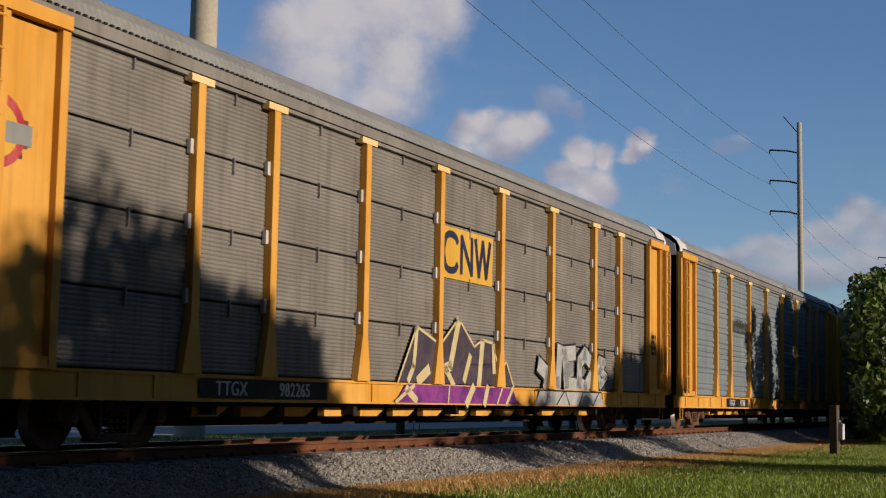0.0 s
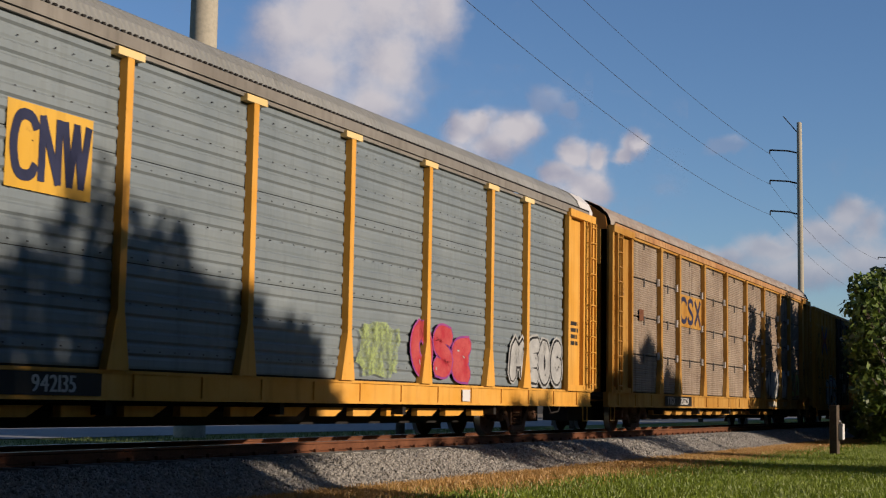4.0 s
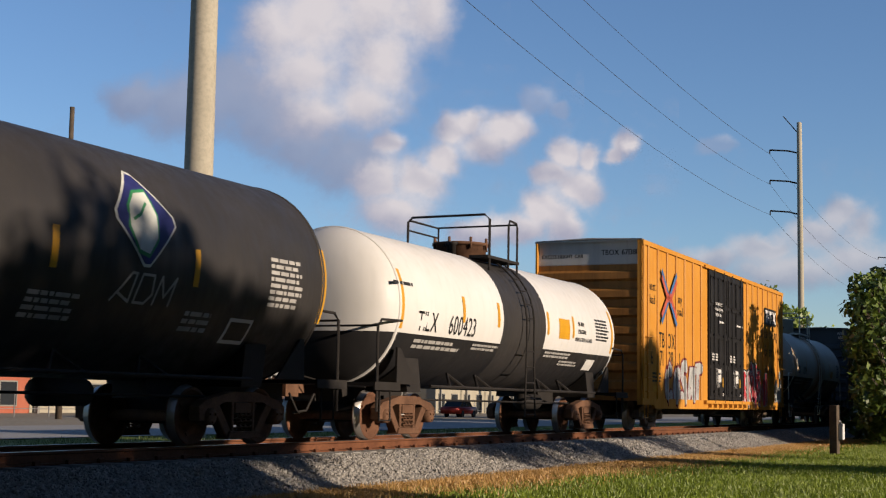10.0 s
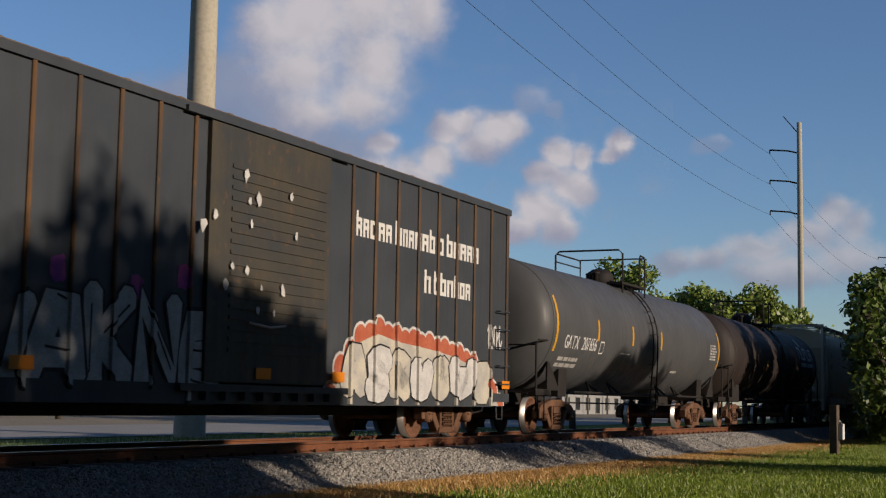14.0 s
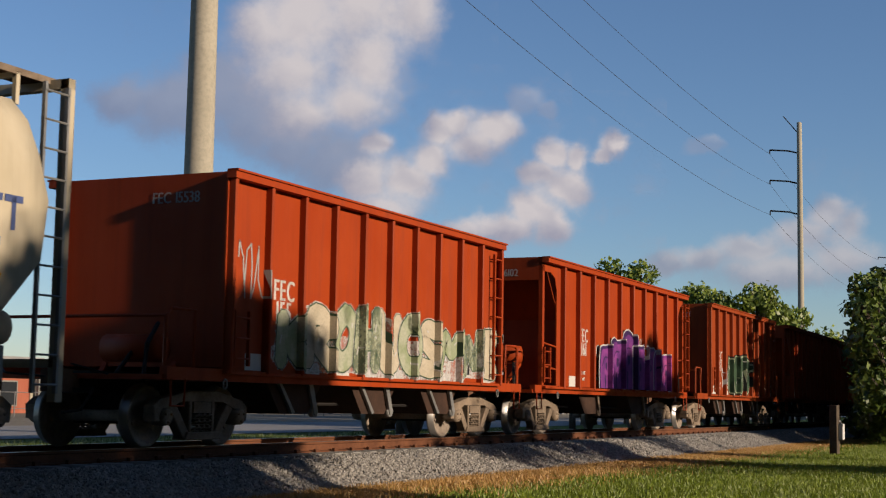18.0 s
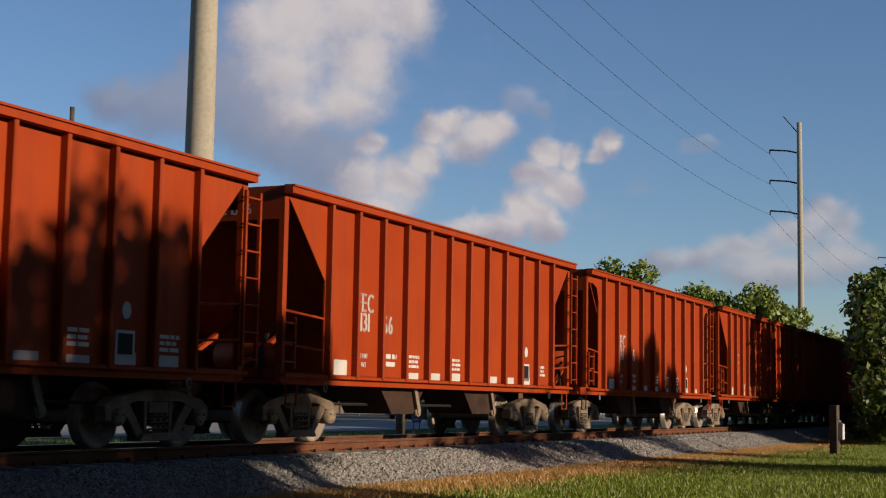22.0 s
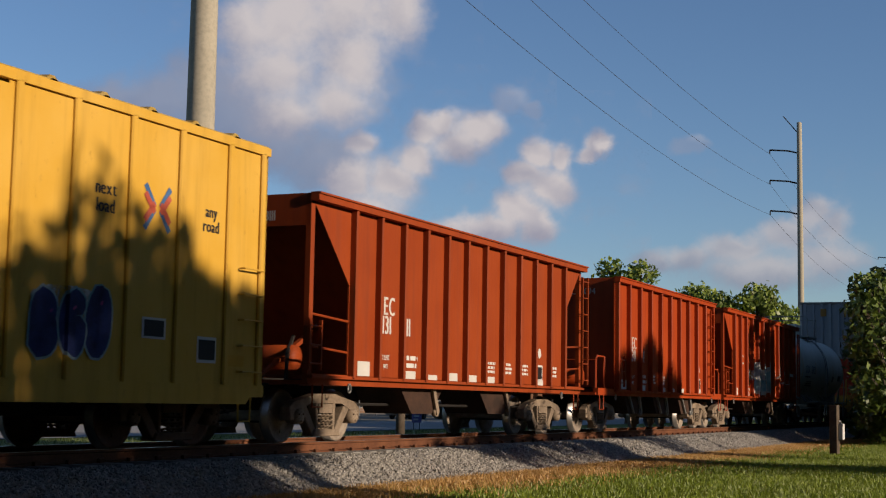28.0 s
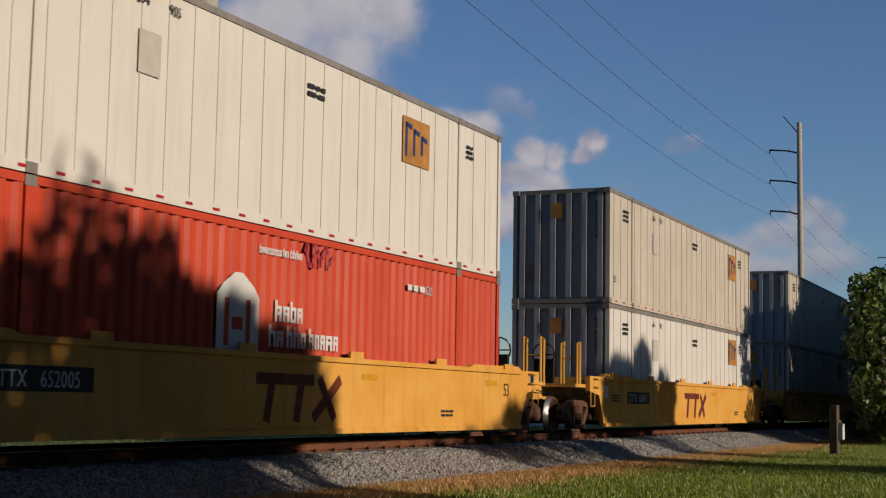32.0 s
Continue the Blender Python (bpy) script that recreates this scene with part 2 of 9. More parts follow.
def build_stones():
    rng = np.random.default_rng(3)
    n = 40000
    xs = 9.0 + 62.0 * rng.random(n) ** 1.7
    off = -2.85 + 1.62 * rng.random(n) ** 1.15
    base = np.array([(1, 0, 0), (0, 1, 0), (-1, 0, 0), (0, -1, 0), (0, 0, 1), (0, 0, -1)], float)
    tri = np.array([(0, 1, 4), (1, 2, 4), (2, 3, 4), (3, 0, 4), (1, 0, 5), (2, 1, 5), (3, 2, 5), (0, 3, 5)])
    verts, faces = np.zeros((n * 6, 3)), np.zeros((n * 8, 3), int)
    for i in range(n):
        y, h = centre(xs[i])
        o = off[i]
        z = np.interp(o, (-2.85, -2.45, -1.72, -1.2), (GROUND, -0.52, -0.235, -0.205))
        q = Euler(rng.random(3) * 6.28).to_matrix()
        v = base * (0.015 + 0.027 * rng.random((6, 1))) * (0.7 + 0.6 * rng.random((1, 3)))
        verts[i * 6:i * 6 + 6] = v @ np.array(q) + (xs[i] - o * math.sin(h), y + o * math.cos(h), z + 0.012)
        faces[i * 8:i * 8 + 8] = tri + i * 6
    me = bpy.data.meshes.new("ballast_stones")
    me.from_pydata(verts.tolist(), [], faces.tolist())
    me.materials.append(STONE)
    tagged(new("ballast_stones", me), "loose crushed limestone along the rail", "ballast", kind="stuff")


def blades(name, n, region, height, mat, label, seed):
    """Grass blades, one triangle each."""
    rng = np.random.default_rng(seed)
    xy = region(rng, n)
    a = rng.random(n) * 6.28
    h = height * (0.5 + rng.random(n))
    w = 0.006 + 0.006 * rng.random(n)
    lean = (rng.random((n, 2)) - 0.5) * h[:, None] * 0.9
    dx, dy = np.cos(a) * w, np.sin(a) * w
    v = np.zeros((n, 3, 3))
    v[:, 0] = np.stack([xy[:, 0] - dx, xy[:, 1] - dy, xy[:, 2]], 1)
    v[:, 1] = np.stack([xy[:, 0] + dx, xy[:, 1] + dy, xy[:, 2]], 1)
    v[:, 2] = np.stack([xy[:, 0] + lean[:, 0], xy[:, 1] + lean[:, 1], xy[:, 2] + h], 1)
    me = bpy.data.meshes.new(name)
    me.from_pydata(v.reshape(-1, 3).tolist(), [], np.arange(n * 3).reshape(-1, 3).tolist())
    me.materials.append(mat)
    tagged(new(name, me), label, "grass", kind="stuff")


def leaf_mat(name, dark, light):
    dark, light = darken(dark, 0.72), darken(light, 0.72)
    m, n, l, p = _mat(name)
    g = n.new("ShaderNodeNewGeometry")
    no = _noise(n, l, 0.7)
    c = _mix(n, l, g.outputs["Random Per Island"], dark, light)
    c = _mix(n, l, _ramp(n, l, no.outputs[0], 0.4, 0.65, 0, 0.5), c, tuple(0.6 * v for v in dark))
    l.new(c, p.inputs["Base Color"])
    p.inputs["Roughness"].default_value = 0.5
    t = n.new("ShaderNodeBsdfTranslucent")
    l.new(c, t.inputs[0])
    mx = n.new("ShaderNodeMixShader")
    mx.inputs[0].default_value = 0.3
    l.new(p.outputs[0], mx.inputs[1])
    l.new(t.outputs[0], mx.inputs[2])
    l.new(mx.outputs[0], n["Material Output"].inputs[0])
    return m


LAWN_BLADE = leaf_mat("lawn blades", (0.13, 0.20, 0.007), (0.27, 0.35, 0.02))
VERGE_BLADE = leaf_mat("far verge blades", (0.05, 0.08, 0.012), (0.11, 0.15, 0.025))
DRY_BLADE = leaf_mat("dry blades", (0.42, 0.24, 0.065), (0.64, 0.40, 0.13))
LEAF = leaf_mat("green leaves", (0.045, 0.075, 0.016), (0.13, 0.17, 0.035))
LEAF_SUN = leaf_mat("yellow-green leaves", (0.10, 0.16, 0.018), (0.32, 0.40, 0.05))
LEAF_MID = leaf_mat("glossy green leaves", (0.035, 0.07, 0.012), (0.17, 0.24, 0.035))
LEAF_DARK = leaf_mat("dark green leaves", (0.025, 0.045, 0.012), (0.075, 0.105, 0.026))
BARK = ground_mat("grey-brown bark", ((0.10, 0.08, 0.06), (0.15, 0.125, 0.095), (0.05, 0.04, 0.03)), 4.0, 0.95, 0.02)


def build_grass():
    def lawn(rng, n):
        x = 14 + 52 * rng.random(n) ** 1.4
        y = np.array([centre(v)[0] for v in x]) - 3.45 - 0.35 * np.sin(x * 0.9) - 0.25 * np.sin(x * 2.3) - np.abs(rng.normal(0, 0.25, n)) - 6.5 * rng.random(n) ** 0.9
        return np.stack([x, y, np.full(n, GROUND)], 1)

    def verge(rng, n):
        x = 10 + 52 * rng.random(n) ** 1.5
        o = 2.6 + 0.2 * np.sin(x * 1.3) + np.abs(rng.normal(0, 0.85, n))
        y = np.array([centre(v)[0] for v in x]) - o
        return np.stack([x, y, np.full(n, GROUND + 0.02)], 1)

    def far(rng, n):
        x = 10 + 60 * rng.random(n)
        y = np.array([centre(v)[0] for v in x]) + 2.7 + 12.5 * rng.random(n)
        return np.stack([x, y, np.full(n, GROUND)], 1)
    blades("lawn_grass", 110000, lawn, 0.05, LAWN_BLADE, "short mown green grass", 5)
    blades("dry_grass", 60000, verge, 0.055, DRY_BLADE, "dry straw-brown grass along the ballast", 6)
    blades("far_grass", 25000, far, 0.09, VERGE_BLADE, "grass strip between track and road", 7)


def build_track():
    xs = [-80 + 4 * i for i in range(100)]
    for side in (-1, 1):
        rail = thing("rail", "rust-brown steel rail with a polished head", "rail", "rails", "structure")
        for nm, prof, mat in (("web", ((-0.07, -0.172), (-0.07, -0.155), (-0.012, -0.14), (-0.012, -0.045), (-0.036, -0.035), (-0.036, -0.004), (0.036, -0.004), (0.036, -0.035), (0.012, -0.045), (0.012, -0.14), (0.07, -0.155), (0.07, -0.172)), RAIL_RUST), ("head", ((-0.03, -0.006), (-0.03, 0.0), (0.03, 0.0), (0.03, -0.006)), RAIL_TOP)):
            bm, rows = bmesh.new(), []
            for x in xs:
                y, h = centre(x)
                rows.append([bm.verts.new((x - (0.755 * side + o) * math.sin(h), y + (0.755 * side + o) * math.cos(h), z)) for o, z in prof])
            for p, q in zip(rows, rows[1:]):
                for k in range(len(prof)):
                    bm.faces.new((p[k], q[k], q[(k + 1) % len(prof)], p[(k + 1) % len(prof)]))
            part(nm, bm, mat, rail)
    bm = bmesh.new()
    cuboid(bm, -0.13, 0.13, -1.3, 1.3, -0.36, -0.165)
    bmesh.ops.bevel(bm, geom=bm.edges[:], offset=0.02, segments=1, affect="EDGES")
    tie = mesh_of("sleeper", bm, CONCRETE)
    bm = bmesh.new()
    for o in (-0.9, -0.66):
        cuboid(bm, -0.05, 0.05, o, o + 0.05, -0.17, -0.115)
        rod(bm, [(-0.06, o + 0.02, -0.12), (0.06, o + 0.03, -0.11)], 0.012, 5)
    clip = mesh_of("rail_clip", bm, RAIL_RUST)
    track = thing("sleepers", "row of grey concrete sleepers set in ballast", "sleepers", kind="structure")
    for i in range(150):
        x = 2.0 + 0.61 * i
        y, h = centre(x)
        for nm, me in (("sleeper", tie), ("rail_clip", clip)):
            ob = part(nm, me, None, track)
            ob.matrix_basis = pose(x, y, 0, 0, 0, math.degrees(h))


# ---- poles and wires ----
def build_poles():
    def big_pole(x, y, r0, r1, height, arms, group="power line poles"):
        p = thing("power_pole", "tall spun concrete power line pole", "power pole", group, m=pose(x, y, GROUND))
        bm = bmesh.new()
        lathe(bm, [(-0.3, r0)] + [(height * k / 6, r0 + (r1 - r0) * k / 6) for k in range(7)] + [(height + 0.08, r1 * 0.6)], 20, "z")
        part("shaft", bm, POLE_CONC, p, smooth=False)
        for z in arms:
            bm = bmesh.new()
            rod(bm, [(0, r1, z - 0.45), (-0.2, 1.2, z - 0.2), (-0.3, 3.2, z)], 0.09, 8)
            rod(bm, [(-0.3, 3.2, z), (-0.3, 3.2, z - 0.45)], 0.07, 8)
            part("arm", bm, DARK, p, "dark insulator arm")
        if arms:
            bm = bmesh.new()
            rod(bm, [(0, r1, height - 1.0), (-0.2, 1.7, height + 0.8)], 0.06, 6)
            part("bracket", bm, DARK, p)
        return p
    ARMS = (29.7, 26.3, 22.9)
    HIGHER, SAG = (2.5, 3.5, 3.2), (2.0, 2.5, 2.25)
    spots = [(38.95, 27.38), (157.0, 30.8), (276.0, 36.5)]
    big_pole(*spots[0], 0.52, 0.37, 33.0, ARMS)
    big_pole(*spots[1], 0.38, 0.27, 32.6, ARMS)
    big_pole(*spots[2], 0.38, 0.27, 32.6, ARMS)
    wire_mat = plain("dark wire", (0.05, 0.05, 0.055), 0.6)
    for (x0, y0), (x1, y1) in zip(spots, spots[1:]):
        for z, near, sag in zip(ARMS, HIGHER, SAG):
            near = near if x0 < 100 else 0.0
            bm = bmesh.new()
            pts = []
            for k in range(25):
                f = k / 24
                pts.append((x0 + (x1 - x0) * f - 0.3, y0 + (y1 - y0) * f + 3.2, GROUND + z - 0.45 + near * (1 - f) - 4 * sag * f * (1 - f)))
            rod(bm, pts, 0.017, 5)
            solo("power_line", bm, wire_mat, "thin dark overhead wire hung between poles", "wire", "overhead wires")
    p = thing("utility_pole", "weathered wooden utility pole behind the road", "utility pole", m=pose(62.0, 52.2, GROUND))
    bm = bmesh.new()
    lathe(bm, [(-0.3, 0.19), (17.3, 0.13)], 12, "z")
    part("shaft", bm, WOOD, p)
    # marker post on the lawn with a white box
    p = thing("marker_post", "square weathered wooden post with a white box", "post", m=pose(41.2, 7.19, GROUND, 0, 0, -10))
    bm = bmesh.new()
    cuboid(bm, -0.11, 0.11, -0.11, 0.11, -0.2, 1.38)
    bmesh.ops.bevel(bm, geom=bm.edges[:], offset=0.012, segments=1, affect="EDGES")
    part("post", bm, WOOD, p)
    bm = bmesh.new()
    cuboid(bm, 0.0, 0.16, -0.24, -0.112, 0.42, 0.86)
    bmesh.ops.bevel(bm, geom=bm.edges[:], offset=0.015, segments=2, affect="EDGES")
    box = part("box", bm, WHITE, p, "small white plastic box")
    bm = bmesh.new()
    rod(bm, [(0.08, -0.18, 0.86), (0.08, -0.15, 0.93), (0.02, -0.112, 0.94)], 0.012, 6)
    part("hook", bm, WHITE, box)


# ---- sky ----
def cloud_card(name, blobs, label, thin=1.0, seed=0.0, soft=0.34, dark=(0.20, 0.205, 0.245), light=(0.40, 0.375, 0.355)):
    """A far backdrop of cloud: round lobes with a billowed edge, in units of 1/2527 of its distance."""
    m, n, l, p = _mat(name + " backdrop")
    n.remove(p)
    tc = n.new("ShaderNodeTexCoord")

    def math_node(op, a, b):
        q = n.new("ShaderNodeMath")
        q.operation = op
        for sock, v in zip(q.inputs, (a, b)):
            if isinstance(v, (int, float)):
                sock.default_value = v
            else:
                l.new(v, sock)
        return q.outputs[0]
    bn = _noise(n, l, 0.012, detail=7, rough=0.6, off=(seed, seed, 0))
    sub = n.new("ShaderNodeVectorMath")
    sub.operation = "SUBTRACT"
    sub.inputs[1].default_value = (0.5, 0.5, 0.5)
    l.new(bn.outputs[1], sub.inputs[0])
    sc = n.new("ShaderNodeVectorMath")
    sc.operation = "SCALE"
    sc.inputs["Scale"].default_value = 56.0
    l.new(sub.outputs[0], sc.inputs[0])
    ad = n.new("ShaderNodeVectorMath")
    ad.operation = "ADD"
    l.new(tc.outputs["Object"], ad.inputs[0])
    l.new(sc.outputs[0], ad.inputs[1])

    def lobes(dx, dy):
        total = None
        for x, y, rx, ry in blobs:
            mp = n.new("ShaderNodeMapping")
            mp.vector_type = "TEXTURE"
            mp.inputs["Location"].default_value = (x + dx, y + dy, 0)
            mp.inputs["Scale"].default_value = (rx * 1.35, ry * 1.35, 1e6)
            l.new(ad.outputs[0], mp.inputs[0])
            ln = n.new("ShaderNodeVectorMath")
            ln.operation = "LENGTH"
            l.new(mp.outputs[0], ln.inputs[0])
            cone = _ramp(n, l, ln.outputs[1], 1.0, 0.0)
            if total is None:
                total = cone
            else:
                mx = n.new("ShaderNodeMath")
                mx.operation = "SMOOTH_MAX"
                mx.inputs[2].default_value = 0.3
                l.new(total, mx.inputs[0])
                l.new(cone, mx.inputs[1])
                total = mx.outputs[0]
        return total
    fine = _noise(n, l, 0.017, detail=9, rough=0.58, off=(seed + 7, seed, 0))
    billow = math_node("MULTIPLY", math_node("SUBTRACT", fine.outputs[0], 0.5), 0.62)
    body = math_node("ADD", lobes(0, 0), billow)
    r = n.new("ShaderNodeMapRange")
    r.interpolation_type = "SMOOTHSTEP"
    r.inputs[1].default_value, r.inputs[2].default_value, r.inputs[3].default_value, r.inputs[4].default_value = 0.14, 0.14 + soft, 0, thin
    l.new(body, r.inputs[0])
    # sunlit upper right and grey lower left are painted into the glow
    lit = math_node("ADD", lobes(26, 24), math_node("MULTIPLY", billow, 0.35))
    lit = math_node("ADD", lit, math_node("MULTIPLY", bn.outputs[0], 0.3))
    col = _mix(n, l, _ramp(n, l, lit, 0.22, 0.90), dark, light)
    em, tr, mx = n.new("ShaderNodeEmission"), n.new("ShaderNodeBsdfTransparent"), n.new("ShaderNodeMixShader")
    l.new(col, em.inputs[0])
    l.new(r.outputs[0], mx.inputs[0])
    l.new(tr.outputs[0], mx.inputs[1])
    l.new(em.outputs[0], mx.inputs[2])
    l.new(mx.outputs[0], n["Material Output"].inputs[0])
    x0, x1 = min(b[0] - 1.4 * b[2] for b in blobs) - 60, max(b[0] + 1.4 * b[2] for b in blobs) + 60
    y0, y1 = min(b[1] - 1.4 * b[3] for b in blobs) - 60, max(b[1] + 1.4 * b[3] for b in blobs) + 60
    me = bpy.data.meshes.new(name)
    me.from_pydata([(x0, y0, 0), (x1, y0, 0), (x1, y1, 0), (x0, y1, 0)], [], [(0, 1, 2, 3)])
    me.materials.append(m)
    return tagged(new(name, me), label, "cloud", "clouds", "structure")


CLOUDS = []


def build_clouds():
    far = 2400.0
    s = far / 2527.35
    grey = ((0.13, 0.15, 0.205), (0.185, 0.205, 0.25))
    for seed, lab, thin, soft, tint, blobs in (
        (0.0, "large bright cumulus cloud with a soft edge", 1.0, 0.72, None, ((-205, 410, 120, 115), (-95, 430, 130, 95), (-85, 335, 95, 100), (-225, 320, 115, 90), (0, 420, 60, 85), (-110, 260, 90, 65), (-275, 390, 70, 90), (-200, 245, 95, 55))),
        (40.0, "small white cumulus puffs in a row", 1.0, 0.58, None, ((40, 214, 36, 38), (78, 226, 36, 30), (145, 214, 52, 38), (105, 188, 58, 40), (-70, 190, 34, 36), (-90, 120, 58, 48), (-15, 125, 58, 50), (25, 162, 45, 40), (-60, 65, 90, 52))),
        (80.0, "towering white cumulus puffs", 1.0, 0.54, None, ((243, 166, 34, 34), (288, 160, 28, 28), (218, 132, 44, 34), (262, 115, 60, 42), (350, 184, 27, 28), (333, 160, 20, 18), (212, 68, 58, 44), (165, 36, 70, 38), (245, 40, 42, 42), (85, 28, 62, 32))),
        (120.0, "grey and white cloud bank near the horizon", 0.8, 0.65, ((0.165, 0.18, 0.22), (0.34, 0.325, 0.315)), ((735, 62, 44, 42), (775, 40, 40, 40), (690, 22, 72, 36), (600, 2, 90, 36), (515, -12, 58, 30), (450, -22, 42, 26), (640, -42, 140, 42), (770, -20, 80, 52))),
        (160.0, "thin grey cloud veil", 0.82, 0.6, grey, ((-540, 272, 80, 48), (-450, 265, 120, 74), (-360, 290, 110, 90), (-290, 240, 110, 80), (-150, 160, 110, 70), (-230, 190, 90, 60))),
        (200.0, "faint wisp of cloud", 0.35, 0.5, None, ((200, 266, 38, 30), (520, 190, 36, 22), (240, 250, 24, 18))),
    ):
        ob = cloud_card("cloud", blobs, lab, thin, seed, soft, *(tint or ()))
        ob.scale = (s, s, s)
        CLOUDS.append((ob, VIEW @ pose(0, 0, -far - (60.0 if seed == 160.0 else 0.0) - seed * 0.2)))


# ---- trees ----
def tree(name, x, y, height, clumps, leaves, size, mat, label, seed, group="", trunk=True, category="tree", trunk_r=0.22):
    """Trunk, limbs to each clump and a crown of separate leaves gathered in clumps (dx, dy, dz, radius)."""
    rng = np.random.default_rng(seed)
    t = thing(name, label, category, group, m=pose(x, y, GROUND))
    if trunk:
        bm = bmesh.new()
        fork = min(c[2] for c in clumps) * 0.75
        rod(bm, [(0, 0, -0.2), (0.05, 0.03, fork * 0.5), (0, 0, fork)], trunk_r, 9)
        for cx, cy, cz, r in clumps:
            rod(bm, [(0, 0, fork * 0.9), (cx * 0.4, cy * 0.4, fork + (cz - fork) * 0.55), (cx, cy, cz)], trunk_r * 0.38, 6)
            for k in range(4):
                e = rng.normal(0, 0.6, 3) * r
                rod(bm, [(cx * 0.7, cy * 0.7, fork + (cz - fork) * 0.75), (cx + e[0], cy + e[1], cz + e[2] * 0.7)], trunk_r * 0.13, 4)
        part("trunk", bm, BARK, t)
    vol = np.array([c[3] ** 2 for c in clumps])
    pick = rng.choice(len(clumps), leaves, p=vol / vol.sum())
    c = np.array(clumps)[pick]
    d = rng.normal(0, 1, (leaves, 3))
    d /= np.linalg.norm(d, axis=1)[:, None]
    sub = rng.normal(0, 0.16, (60, 3))
    rad = (0.55 + 0.5 * rng.random(leaves) ** 0.6) * c[:, 3]
    pos = c[:, :3] + d * rad[:, None] * (1, 1, 0.8) + sub[rng.integers(0, 60, leaves)] * c[:, 3:4]
    u = rng.normal(0, 1, (leaves, 3))
    u /= np.linalg.norm(u, axis=1)[:, None]
    w = np.cross(u, d + rng.normal(0, 0.5, (leaves, 3)))
    w /= np.linalg.norm(w, axis=1)[:, None] + 1e-9
    s = size * (0.6 + 0.8 * rng.random(leaves))[:, None]
    v = np.stack([pos - u * s, pos - w * s * 0.55, pos + u * s, pos + w * s * 0.55], 1)
    me = bpy.data.meshes.new("crown")
    me.from_pydata(v.reshape(-1, 3).tolist(), [], np.arange(leaves * 4).reshape(-1, 4).tolist())
    me.materials.append(mat)
    part("crown", me, None, t)
    return t


def crown(rng, n, w, z0, z1, r):
    out = []
    for k in range(n):
        a, f = rng.random() * 6.28, rng.random()
        q = w * math.sqrt(rng.random()) * (1.0 - 0.45 * f)
        out.append((q * math.cos(a), q * math.sin(a), z0 + (z1 - z0) * f, r * (0.7 + 0.6 * rng.random())))
    return out


